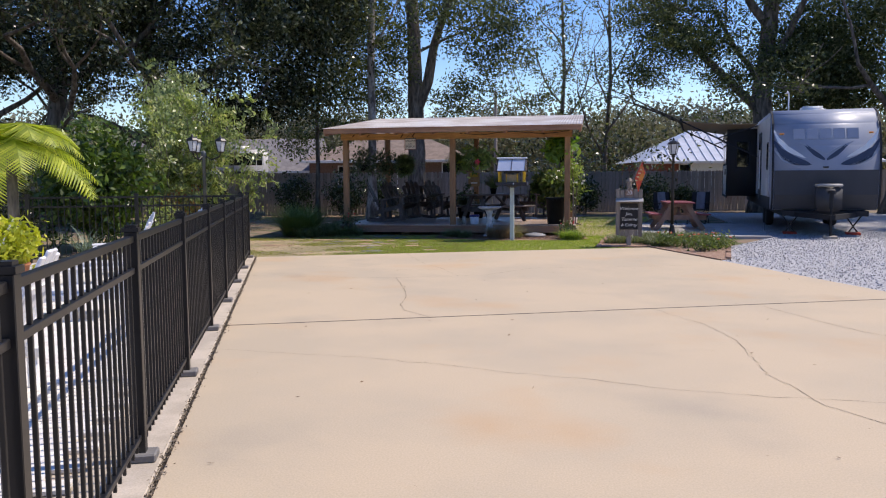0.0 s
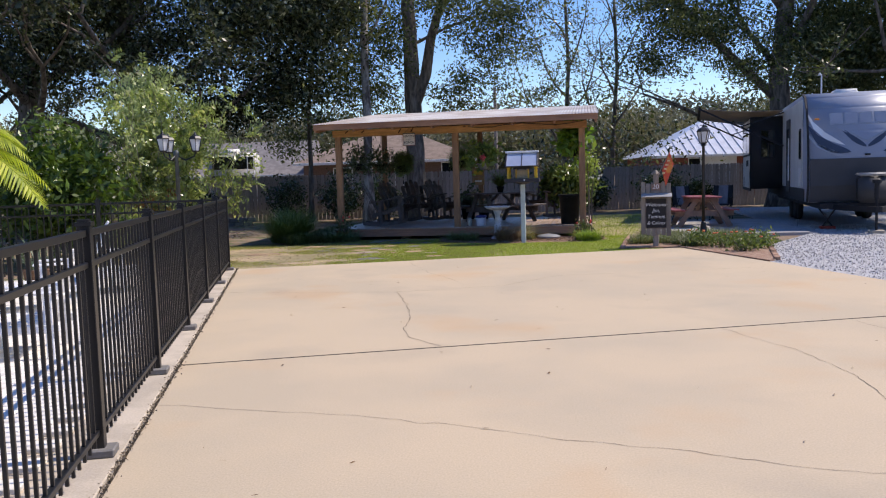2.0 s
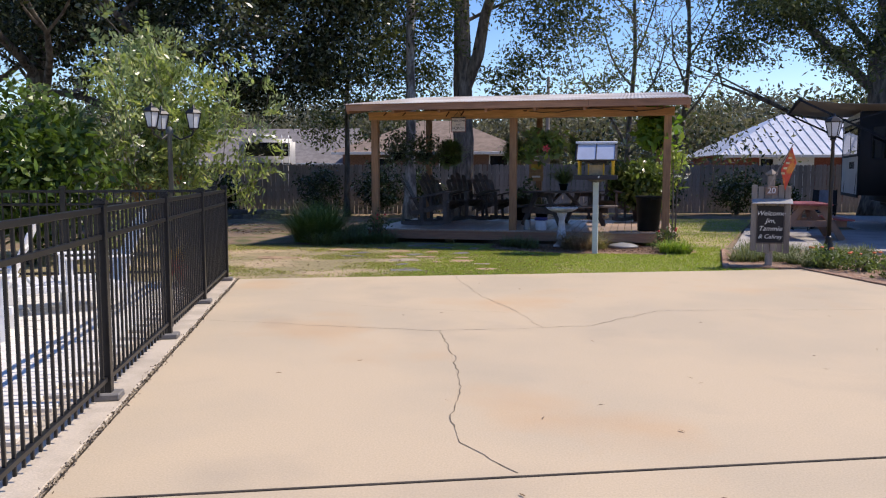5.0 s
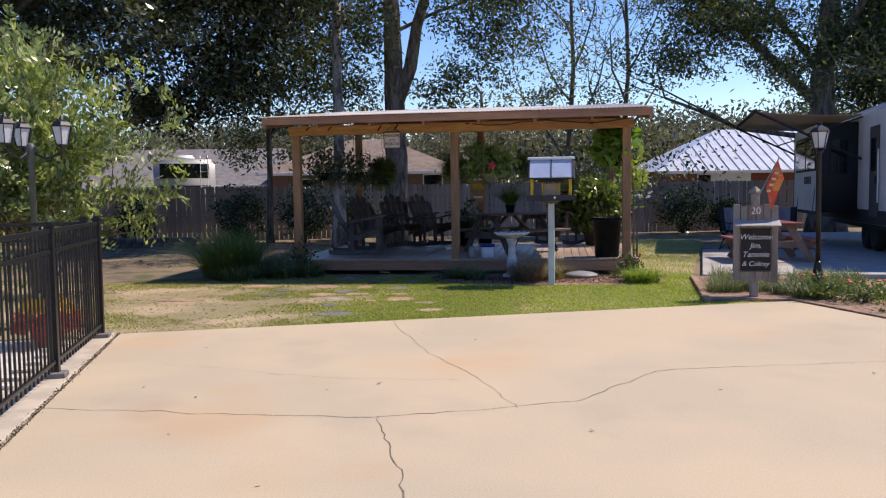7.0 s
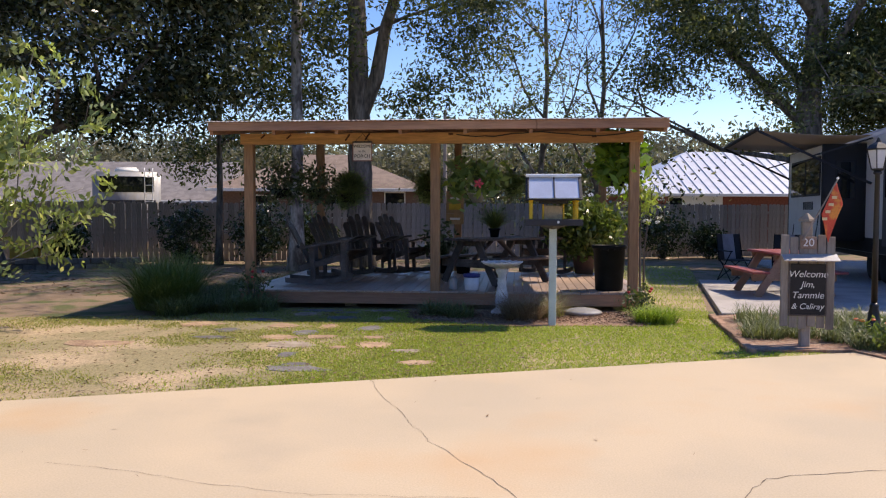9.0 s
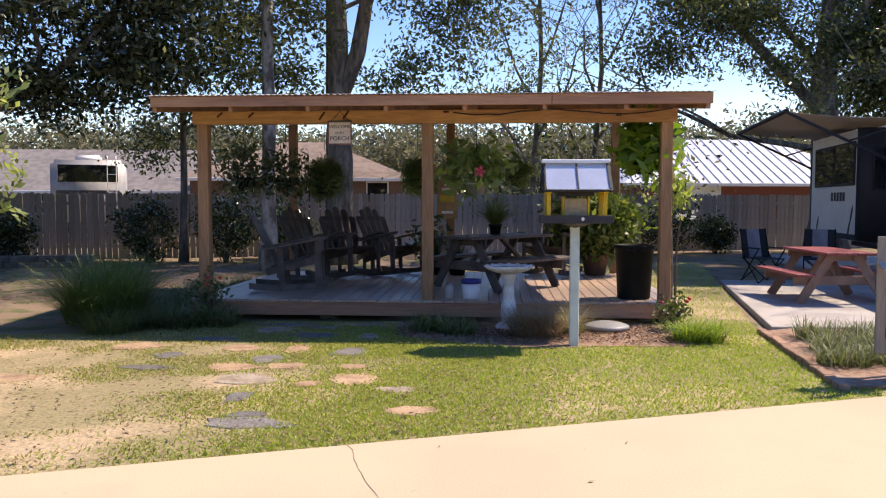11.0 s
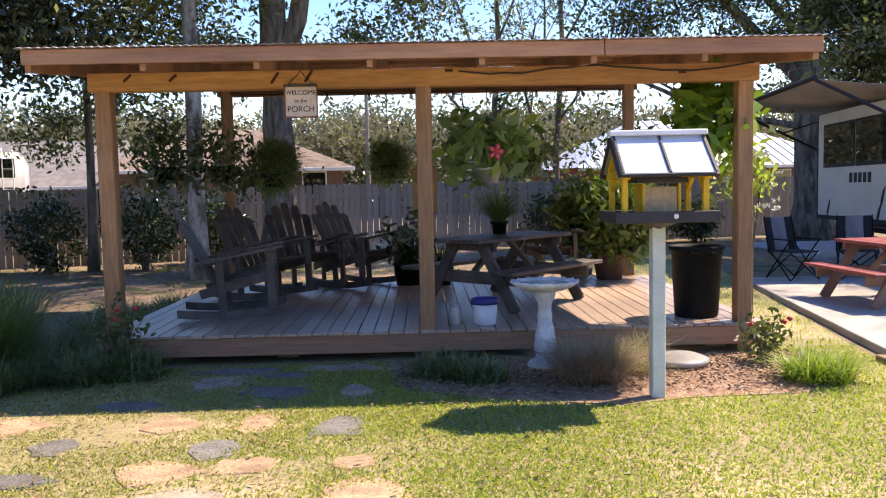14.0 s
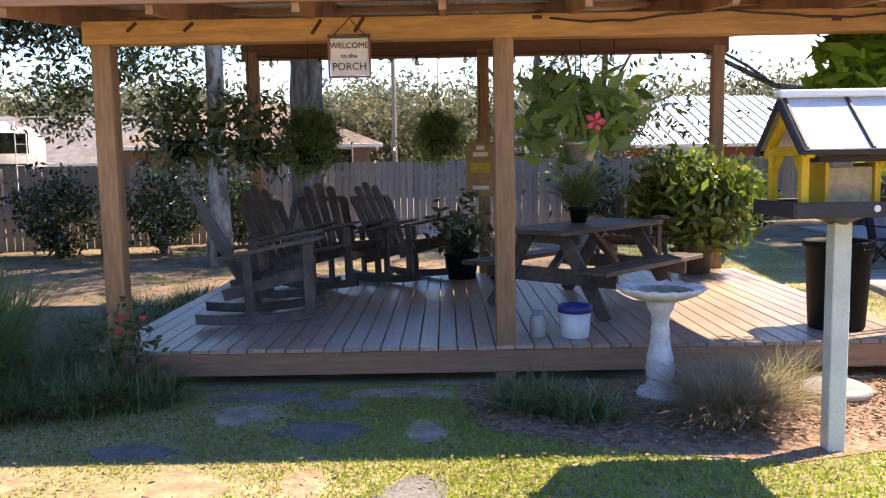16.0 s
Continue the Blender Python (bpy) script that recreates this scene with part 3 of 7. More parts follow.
for q, sd in (((-1.5, 37.5, 0), 23), ((0.6, 38.5, 0), 24)):
    tree(q, [(0, 0, 0), (0.1, 0, 3), (0.3, 0, 6), (0.2, 0, 9)], 0.12,
         [(0.3, (-0.5, 0, 0.9), 3.4, 0.7), (0.4, (0.5, 0.1, 0.8), 3.2, 0.6), (0.55, (-0.4, -0.3, 0.9), 3, 0.6), (0.7, (0.5, -0.2, 0.9), 3, 0.6), (0.85, (-0.3, 0.3, 1), 2.6, 0.7), (1.0, (0, 0, 1), 2.5, 0.9)],
         sd, leaf_mat("sparse_yellow_leaf", (0.22, 0.20, 0.08), (0.12, 0.13, 0.05), 0.4), BARK, 5, 0.2, 0.06, "thin half-bare tree with sparse yellowing leaves", 2, group="half-bare trees")
for q, sd, lean, cl in (((-14.5, 26.0, 0), 31, -0.6, [(3.0, 0.5, 7.0, 4.0, 2.8, 3.0, 560), (5.0, 0.8, 7.4, 1.8, 1.5, 2.4, 260), (4.3, 1.0, 4.4, 1.5, 1.2, 1.2, 90), (2.6, 0.6, 3.7, 1.6, 1.2, 0.7, 80), (-1.5, 0, 7.6, 2.4, 2.2, 1.9, 230)]),
                        ((-17.8, 24.0, 0), 33, 0.5, [(0.8, 0, 7.6, 3.2, 2.4, 1.9, 330), (-2.2, 0, 6.0, 1.6, 1.6, 1.2, 130), (1.0, 0, 5.2, 2.6, 1.8, 0.9, 120)]),
                        ((-22, 25, 0), 41, 0.2, [(0, 0, 6.6, 3.2, 2.6, 2.2, 340), (-1, 0, 4.2, 2.0, 1.4, 0.8, 80)])):
    tree(q, [(0, 0, 0), (lean * 0.5, 0, 2.2), (lean, 0.1, 4.5), (lean * 1.4, 0.2, 7), (lean, 0, 10)], 0.36,
         [(0.3, (0.8, -0.3, 0.35), 4.2, 0.5), (0.34, (-0.8, -0.4, 0.4), 4.6, 0.5), (0.45, (0.5, -0.8, 0.35), 4.4, 0.5), (0.5, (0.9, 0.3, 0.4), 4.6, 0.5), (0.62, (-0.6, 0.6, 0.5), 5, 0.6), (0.7, (0.7, -0.5, 0.6), 5, 0.6), (1.0, (0, 0, 1), 4, 0.9)],
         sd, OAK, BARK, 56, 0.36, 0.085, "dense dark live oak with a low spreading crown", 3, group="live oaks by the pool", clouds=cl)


# ---- far background ----
def tree_line(name, pts, h, seed, leaf, label, n=900, per=16, size=0.34):
    rs = np.random.default_rng(seed)
    pts = np.array(pts, dtype=float)
    t = rs.uniform(0, len(pts) - 1.001, n)
    i = t.astype(int)
    f = (t - i)[:, None]
    base = pts[i] * (1 - f) + pts[i + 1] * f
    hh = h * (0.55 + 0.45 * np.abs(np.sin(t * 5.1 + seed)) * rs.uniform(0.7, 1.15, n))
    node = np.column_stack([base[:, 0] + rs.normal(0, 2, n), base[:, 1] + rs.normal(0, 2.5, n), hh * rs.uniform(0.04, 1, n) ** 0.8])
    me = leaves_at(name, rs, node, per, 0.8, size, leaf, 0.8)
    return tagged(new(name, me), label, "trees", "", "stuff")


# greyed olive: distance haze is mixed into the leaf colours of both woods
FAR_LEAF = leaf_mat("hazed_far_foliage", (0.20, 0.195, 0.145), (0.10, 0.10, 0.075), 0.25, 0.9, tint=(1.2, 1.2, 0.85))
tree_line("far_woods", [(-110, 66), (-60, 74), (-20, 78), (10, 80), (50, 74), (110, 60)], 8.0, 2, FAR_LEAF, "hazy olive woods behind the neighbouring houses", 5200, 34, 0.25)
tree_line("mid_woods", [(-60, 60), (-32, 62), (-12, 64), (4, 65), (26, 60), (50, 52)], 6.4, 12, leaf_mat("hazed_mid_foliage", (0.23, 0.22, 0.14), (0.10, 0.10, 0.06), 0.3, 0.8, tint=(1.25, 1.25, 0.8)), "hazy olive autumn trees behind the houses", 5200, 38, 0.18)
tree_line("hedge_woods", [(18, 30), (24, 20), (32, 8)], 7.5, 4, OAK, "dark trees beyond the gravel drive", 700, 24, 0.22)
tree_line("side_woods", [(-29, 30), (-30, 20), (-29, 8), (-27, -4)], 4.4, 5, OAK, "dark trees beyond the pool", 800, 24, 0.20)
# added row behind the camera, never in view
tree_line("rear_woods", [(-26, -20), (0, -32), (30, -20), (34, 4)], 8, 6, OAK_LIT, "unseen trees added behind the driveway", 900, 16, 0.5)
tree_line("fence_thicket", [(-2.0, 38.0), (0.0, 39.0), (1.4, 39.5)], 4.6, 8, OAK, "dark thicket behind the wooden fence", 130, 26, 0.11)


# ---- trailer ----
def trailer():
    rv = thing("travel_trailer", pose(4.42, 21.12, 0, 0, 0, -7), "white and grey travel trailer with its slide-out extended", "trailer")
    # white shell with the front's blue shade put into its colour
    shell = mat("trailer_shaded_white", (0.30, 0.33, 0.40), 0.42, 0.06, 2, 50, 0.02)
    grey = mat("trailer_grey", (0.062, 0.062, 0.066), 0.6, 0.1, 2, 50, 0.02)
    dark = mat("trailer_dark", (0.016, 0.016, 0.018), 0.65, 0.1, 2, 50, 0.02)
    # side profile in y, z, extruded over the width
    prof = [(0.12, 0.62), (0.0, 1.0), (0.0, 1.62), (0.10, 2.2), (0.34, 2.75), (0.62, 3.02), (1.0, 3.14), (9.2, 3.14), (9.3, 3.05), (9.3, 0.62)]
    bm = bmesh.new()
    a = [bm.verts.new((0, y, z)) for y, z in prof]
    b = [bm.verts.new((2.44, y, z)) for y, z in prof]
    bm.faces.new(a)
    bm.faces.new(b[::-1])
    for i in range(len(prof)):
        j = (i + 1) % len(prof)
        bm.faces.new((a[i], b[i], b[j], a[j]))
    bmesh.ops.recalc_face_normals(bm, faces=bm.faces[:])
    bevel(bm, 0.05, 3)
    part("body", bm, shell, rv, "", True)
    return rv, shell, grey, dark


RV, RV_SHELL, RV_GREY, RV_DARK = trailer()
RV_CHAR = mat("trailer_charcoal", (0.03, 0.03, 0.032), 0.7, 0.1, 2, 50, 0.02)
# side wall keeps the plain white, without the shell's painted shade
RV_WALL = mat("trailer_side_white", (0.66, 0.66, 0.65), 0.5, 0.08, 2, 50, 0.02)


def over(prof, x0, x1, off=0.012):
    """A thin panel that follows the trailer's front profile."""
    bm = bmesh.new()
    n = len(prof)
    rows = []
    for i, (y, z) in enumerate(prof):
        a, b = prof[max(i - 1, 0)], prof[min(i + 1, n - 1)]
        t = Vector((0, b[0] - a[0], b[1] - a[1])).normalized()
        nrm = Vector((0, -t.z, t.y))
        p = Vector((0, y, z))
        rows.append([bm.verts.new(Vector((x, 0, 0)) + p + nrm * o) for o in (-0.02, off) for x in (x0, x1)])
    for r, s in zip(rows, rows[1:]):
        for i, j in ((0, 1), (1, 3), (3, 2), (2, 0)):
            bm.faces.new((r[i], r[j], s[j], s[i]))
    bm.faces.new((rows[0][0], rows[0][1], rows[0][3], rows[0][2]))
    bm.faces.new((rows[-1][0], rows[-1][2], rows[-1][3], rows[-1][1]))
    bmesh.ops.recalc_face_normals(bm, faces=bm.faces[:])
    return bm


def face_y(z):
    """The trailer's front surface: y at the height z."""
    pr = [(0.0, 1.0), (0.0, 1.62), (0.10, 2.2), (0.34, 2.75), (0.62, 3.02)]
    for (ya, za), (yb, zb) in zip(pr, pr[1:]):
        if za <= z <= zb:
            return ya + (yb - ya) * (z - za) / (zb - za)
    return 0.0


def swoosh(pts, width):
    """A tapered band on the trailer's front through (x, z) points."""
    bm = bmesh.new()
    fine = []
    for i in range(len(pts) - 1):
        for s in range(6):
            f = s / 6
            fine.append((pts[i][0] * (1 - f) + pts[i + 1][0] * f, pts[i][1] * (1 - f) + pts[i + 1][1] * f))
    fine.append(pts[-1])
    prev = None
    n = len(fine)
    for i, (x, z) in enumerate(fine):
        w = width * math.sin(math.pi * (0.06 + 0.94 * i / (n - 1))) ** 0.7 + 0.004
        row = [bm.verts.new((x, face_y(zz) - o, zz)) for zz in (z - w / 2, z + w / 2) for o in (0.0, 0.008)]
        if prev:
            for a, b in ((0, 1), (1, 3), (3, 2), (2, 0)):
                bm.faces.new((prev[a], prev[b], row[b], row[a]))
        prev = row
    return bm


part("lower_panel", over([(0.12, 0.64), (0.0, 1.0), (0.0, 1.60)], 0.06, 2.38), RV_GREY, RV, "dark grey front panel")
NAVY = mat("decal_navy", (0.045, 0.06, 0.10), 0.4, 0.1)
SILVER = mat("decal_silver", (0.32, 0.35, 0.40), 0.35, 0.1)
for sx in (1, -1):
    def fx(x):
        return 1.22 + sx * x
    part("decal", swoosh([(fx(1.18), 2.32), (fx(1.0), 2.02), (fx(0.7), 1.84), (fx(0.32), 1.74)], 0.24), NAVY, RV, "curved navy stripe")
    part("decal", swoosh([(fx(1.19), 2.62), (fx(1.08), 2.36), (fx(0.85), 2.12), (fx(0.45), 1.90)], 0.16), WHITE, RV, "curved white stripe")
    part("decal", swoosh([(fx(0.0), 1.98), (fx(0.3), 2.14), (fx(0.62), 2.3)], 0.05), SILVER, RV, "chevron mark")
    part("decal", swoosh([(fx(1.18), 2.12), (fx(1.0), 1.90), (fx(0.8), 1.80), (fx(0.5), 1.70)], 0.10), SILVER, RV, "curved silver stripe")
    part("decal", swoosh([(fx(0.02), 1.86), (fx(0.26), 2.02), (fx(0.52), 2.26)], 0.13), NAVY, RV, "chevron mark")
    part("marker_light", cbox(fx(1.0) - 0.05, face_y(2.5) - 0.02, 2.48, fx(1.0) + 0.05, face_y(2.5) + 0.02, 2.52, 0.008), mat("amber_lens", (0.7, 0.25, 0.03), 0.3, 0.1), RV)
# the maker's mark as plain bars
for k in range(5):
    x = 0.48 + k * 0.30
    part("decal", over([(face_y(2.35), 2.35), (face_y(2.62), 2.62)], x, x + 0.27, 0.008), SILVER, RV, "pale block of the trailer's mark")
    part("decal", over([(face_y(2.38), 2.38), (face_y(2.59), 2.59)], x + 0.025, x + 0.245, 0.012), RV_SHELL, RV, "pale block of the trailer's mark")
part("front_light", cbox(1.16, -0.03, 1.655, 1.28, 0.0, 1.69, 0.006), RV_DARK, RV)
for x in (0.0, 2.40):
    part("corner_trim", over([(0.12, 0.64), (0.0, 1.0), (0.0, 1.62), (0.10, 2.2), (0.34, 2.75), (0.62, 3.02), (1.0, 3.13)], x, x + 0.04, 0.02), RV_DARK, RV)
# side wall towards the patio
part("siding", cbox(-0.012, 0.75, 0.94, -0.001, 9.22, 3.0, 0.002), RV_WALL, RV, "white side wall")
part("side_skirt", cbox(-0.016, 0.4, 0.64, -0.002, 9.25, 0.93, 0.004), RV_DARK, RV)
door = part("door", cbox(-0.045, 3.1, 0.8, -0.014, 3.8, 2.7, 0.01), RV_GREY, RV, "grey entry door")
part("door_window", cbox(-0.055, 3.25, 1.75, -0.046, 3.65, 2.45, 0.006), glass_mat(), door)
part("door_handle", cbox(-0.08, 3.16, 1.5, -0.046, 3.22, 1.66, 0.008), RV_DARK, door)
part("door_rail", cbox(-0.09, 2.94, 1.1, -0.06, 2.97, 2.2, 0.008), WHITE, RV)
w = part("window_frame", cbox(-0.03, 0.96, 1.62, -0.013, 1.28, 2.34, 0.012), RV_DARK, RV)
part("pane", cbox(-0.036, 1.0, 1.66, -0.031, 1.24, 2.3, 0.003), glass_mat(), w)
part("hatch", cbox(-0.028, 1.0, 0.98, -0.013, 1.42, 1.42, 0.01), WHITE, RV, "white storage hatch")
# slide-out room
SX, SY0, SY1, SZ0, SZ1 = -0.87, 5.0, 8.3, 0.86, 2.91
slide = part("slide_out", bevel(box(bmesh.new(), SX + 0.012, SY0, SZ0, 0.1, SY1, SZ1), 0.02, 2), RV_CHAR, RV, "dark charcoal slide-out room", True)
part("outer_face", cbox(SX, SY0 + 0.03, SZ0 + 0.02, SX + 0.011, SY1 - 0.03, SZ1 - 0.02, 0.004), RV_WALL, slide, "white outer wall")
for y in (SY0 - 0.004, SY1 - 0.026):
    part("edge_trim", cbox(SX - 0.012, y, SZ0, SX + 0.03, y + 0.03, SZ1, 0.006), RV_DARK, slide)
part("sill_trim", cbox(SX - 0.012, SY0 + 0.03, SZ0 - 0.06, SX + 0.03, SY1 - 0.03, SZ0 + 0.018, 0.006), RV_DARK, slide)
for y0, y1 in ((5.15, 6.35), (6.5, 7.9)):
    w = part("window_frame", cbox(SX - 0.02, y0 - 0.05, 1.82, SX - 0.002, y1 + 0.05, 2.67, 0.012), RV_DARK, slide)
    part("pane", cbox(SX - 0.026, y0, 1.87, SX - 0.021, y1, 2.62, 0.003), glass_mat(), w)
w = part("window_frame", cbox(-0.62, SY0 - 0.02, 1.72, -0.2, SY0 - 0.002, 2.56, 0.012), RV_DARK, slide)
part("pane", cbox(-0.58, SY0 - 0.026, 1.76, -0.24, SY0 - 0.021, 2.52, 0.003), glass_mat(), w)
for k in range(5):
    part("decal", cbox(SX - 0.006, 5.75 + k * 0.2, 1.52, SX - 0.001, 5.89 + k * 0.2, 1.70, 0.002), RV_DARK, slide, "dark block of the side mark")
for y0, z0 in ((5.2, 1.45), (5.35, 1.15), (7.6, 1.2)):
    bm = bmesh.new()
    ring_tube(bm, [(0, y0 + 0.1 * q, z0 - 0.14 * q - 0.05 * q * q) for q in (0, 0.6, 1.2, 1.8)], [0.01, 0.045, 0.05, 0.004], 6)
    for v in bm.verts:
        v.co.x = SX - 0.003 + v.co.x * 0.1
    part("decal", bm, RV_DARK, slide, "curved dark stripe")
for k, (y0, z0) in enumerate(((0.55, 2.85), (0.7, 2.2), (1.2, 1.2), (1.7, 1.6))):
    bm = bmesh.new()
    ring_tube(bm, [(-0.012, y0 + 0.25 * s, z0 - 0.32 * s - 0.2 * s * s) for s in (0, 0.5, 1.0, 1.6, 2.2)], [0.006, 0.03, 0.045, 0.03, 0.004], 6)
    for v in bm.verts:
        v.co.x = -0.004 + (v.co.x + 0.012) * 0.15
    part("decal", bm, RV_DARK, RV, "curved dark stripe")
for y in (2.6, 5.6):
    bm = bmesh.new()
    box(bm, 0.9, y, 3.14, 1.55, y + 0.85, 3.36)
    bevel(bm, 0.08, 3)
    part("roof_unit", bm, WHITE, RV, "", True)
part("antenna", ring_tube(bmesh.new(), [(0.5, 1.6, 3.1), (0.5, 1.6, 3.62), (0.44, 1.6, 3.66)], [0.02, 0.018, 0.05], 8), WHITE, RV)
part("chassis", cbox(0.25, -0.05, 0.48, 2.19, 9.1, 0.61, 0.01), RV_DARK, RV)
for x in (0.28, 2.0):
    for y in (4.6, 5.45):
        wh = part("wheel", lathe(bmesh.new(), [(0.18, -0.1), (0.33, -0.1), (0.36, -0.06), (0.36, 0.06), (0.33, 0.1), (0.18, 0.1)], 20), mat("tyre", (0.02, 0.02, 0.02), 0.8, 0.2), RV, "", True)
        wh.matrix_basis = pose(x + 0.08, y, 0.36, 0, 90, 0)
        part("rim", lathe(bmesh.new(), [(0.19, -0.08), (0.17, -0.02), (0.06, 0.0), (0.06, 0.02), (0.17, 0.02), (0.19, 0.08)], 16), mat("rim_metal", (0.5, 0.5, 0.5), 0.4, 0.1, metal=0.8), wh)
bm = bmesh.new()
beam(bm, (0.5, 0.1, 0.52), (1.2, -1.25, 0.50), 0.08, 0.12)
beam(bm, (1.94, 0.1, 0.52), (1.24, -1.25, 0.50), 0.08, 0.12)
part("tongue", bm, RV_DARK, RV)
bm = box(bmesh.new(), 0.95, -0.72, 0.62, 1.5, -0.25, 1.2)
bevel(bm, 0.05, 2)
cover = part("gas_cover", bm, RV_GREY, RV, "grey plastic gas bottle cover", True)
bm = box(bmesh.new(), 0.93, -0.74, 1.2, 1.52, -0.23, 1.27)
bevel(bm, 0.03, 2)
part("lid", bm, mat("pale_grey_plastic", (0.34, 0.34, 0.34), 0.5, 0.1), cover, "pale grey lid", True)
bm = ring_tube(bmesh.new(), [(1.22, -1.0, 0.05), (1.22, -1.0, 0.7)], [0.028, 0.028], 10)
ring_tube(bm, [(1.22, -1.0, 0.7), (1.22, -1.0, 1.05)], [0.05, 0.05], 10)
lathe(bm, [(0.09, 1.05), (0.09, 1.12), (0.03, 1.14)], 12, (1.22, -1.0, 0))
part("jack", bm, RV_DARK, RV)
part("jack_foot", cbox(1.08, -1.14, 0.0, 1.36, -0.86, 0.06, 0.008), CURB, RV)
for x in (0.5, 1.95):
    bm = bmesh.new()
    beam(bm, (x - 0.2, 0.5, 0.5), (x + 0.1, 0.5, 0.06), 0.04, 0.03)
    beam(bm, (x + 0.2, 0.5, 0.5), (x - 0.1, 0.5, 0.06), 0.04, 0.03)
    part("stabiliser", bm, RV_DARK, RV)
    part("stabiliser_block", cbox(x - 0.16, 0.36, 0.0, x + 0.16, 0.64, 0.06, 0.01), mat("red_plastic", (0.5, 0.06, 0.03), 0.5, 0.15), RV, "red plastic levelling block")
# awning
AWN = leaf_mat("awning_fabric", (0.42, 0.385, 0.34), (0.40, 0.365, 0.32), 0.3, 0.85, tint=(1.1, 1.05, 1.0))
bm = bmesh.new()
rows = []
for i in range(9):
    f = i / 8
    x = -0.02 - 2.22 * f
    z = 3.05 + 0.14 * f - 0.05 * math.sin(math.pi * f)
    rows.append([bm.verts.new((x, y, z)) for y in (4.6, 7.1, 9.6)])
for a, b in zip(rows, rows[1:]):
    for k in range(2):
        bm.faces.new((a[k], a[k + 1], b[k + 1], b[k]))
aw = part("awning", bm, AWN, RV, "taupe fabric awning, rolled out")
aw.modifiers.new("thick", "SOLIDIFY").thickness = 0.006
part("awning_roller", ring_tube(bmesh.new(), [(-2.26, 4.55, 3.2), (-2.26, 9.65, 3.2)], [0.045, 0.045], 10), RV_DARK, aw)
for y in (4.58, 9.62):
    bm = beam(bmesh.new(), (-0.03, y, 2.05), (-2.24, y, 3.17), 0.035, 0.05)
    beam(bm, (-0.03, y, 2.98), (-1.2, y, 2.62), 0.03, 0.035)
    part("awning_arm", bm, RV_DARK, aw)


# ---- furniture and garden helpers ----
def text_mesh(body, size, material, extrude=0.002, slant=0.0):
    cu = bpy.data.curves.new("lettering", "FONT")
    cu.body, cu.size, cu.extrude, cu.align_x, cu.align_y, cu.shear = body, size, extrude, "CENTER", "CENTER", slant
    tmp = bpy.data.objects.new("lettering", cu)
    scene.collection.objects.link(tmp)
    me = bpy.data.meshes.new_from_object(tmp.evaluated_get(bpy.context.evaluated_depsgraph_get()))
    bpy.data.objects.remove(tmp)
    me.materials.clear()
    me.materials.append(material)
    return me


def ribbons(name, rs, roots, length, width, material, arch=0.8, out=0.6, segs=4):
    """Arching grass blades from the roots (n x 3)."""
    k = len(roots)
    az = rs.uniform(0, math.tau, k)
    ln = length * rs.uniform(0.55, 1.1, k)
    lean = out * rs.uniform(0.2, 1.0, k)
    dx, dy = np.cos(az), np.sin(az)
    side = np.stack([-dy, dx, np.zeros(k)], 1) * (width * rs.uniform(0.6, 1.2, k))[:, None] * 0.5
    v = np.empty((k, segs + 1, 2, 3), dtype=np.float32)
    for s in range(segs + 1):
        f = s / segs
        hor = ln * (lean * f + arch * lean * f * f) * 0.8
        ver = ln * (f - arch * lean * 0.55 * f * f)
        c = roots + np.stack([dx * hor, dy * hor, ver], 1)
        w = (1 - f) ** 0.6
        v[:, s, 0] = c - side * w
        v[:, s, 1] = c + side * w
    idx = np.arange(k)[:, None] * (segs + 1) * 2
    q = np.concatenate([np.stack([idx[:, 0] + 2 * s, idx[:, 0] + 2 * s + 1, idx[:, 0] + 2 * s + 3, idx[:, 0] + 2 * s + 2], 1) for s in range(segs)])
    me = bpy.data.meshes.new(name)
    me.vertices.add(k * (segs + 1) * 2)
    me.vertices.foreach_set("co", v.ravel())
    n = len(q)
    me.loops.add(4 * n)
    me.loops.foreach_set("vertex_index", q.astype(np.int32).ravel())
    me.polygons.add(n)
    me.polygons.foreach_set("loop_start", np.arange(0, 4 * n, 4, dtype=np.int32))
    me.update(calc_edges=True)
    me.materials.append(material)
    return me


def disc_roots(rs, n, rx, ry, z=0.0):
    a, r = rs.uniform(0, math.tau, n), np.sqrt(rs.uniform(0, 1, n))
    return np.stack([np.cos(a) * r * rx, np.sin(a) * r * ry, np.full(n, z)], 1)


def tuft(at, n, length, width, material, rx, ry, seed, label, category="ornamental grass", name="grass_clump", arch=0.8, out=0.7, group=""):
    rs = np.random.default_rng(seed)
    t = thing(name, pose(*at), label, category, group)
    part("foliage", ribbons("foliage", rs, disc_roots(rs, n, rx, ry, -0.01), length, width, material, arch, out), None, t)
    return t


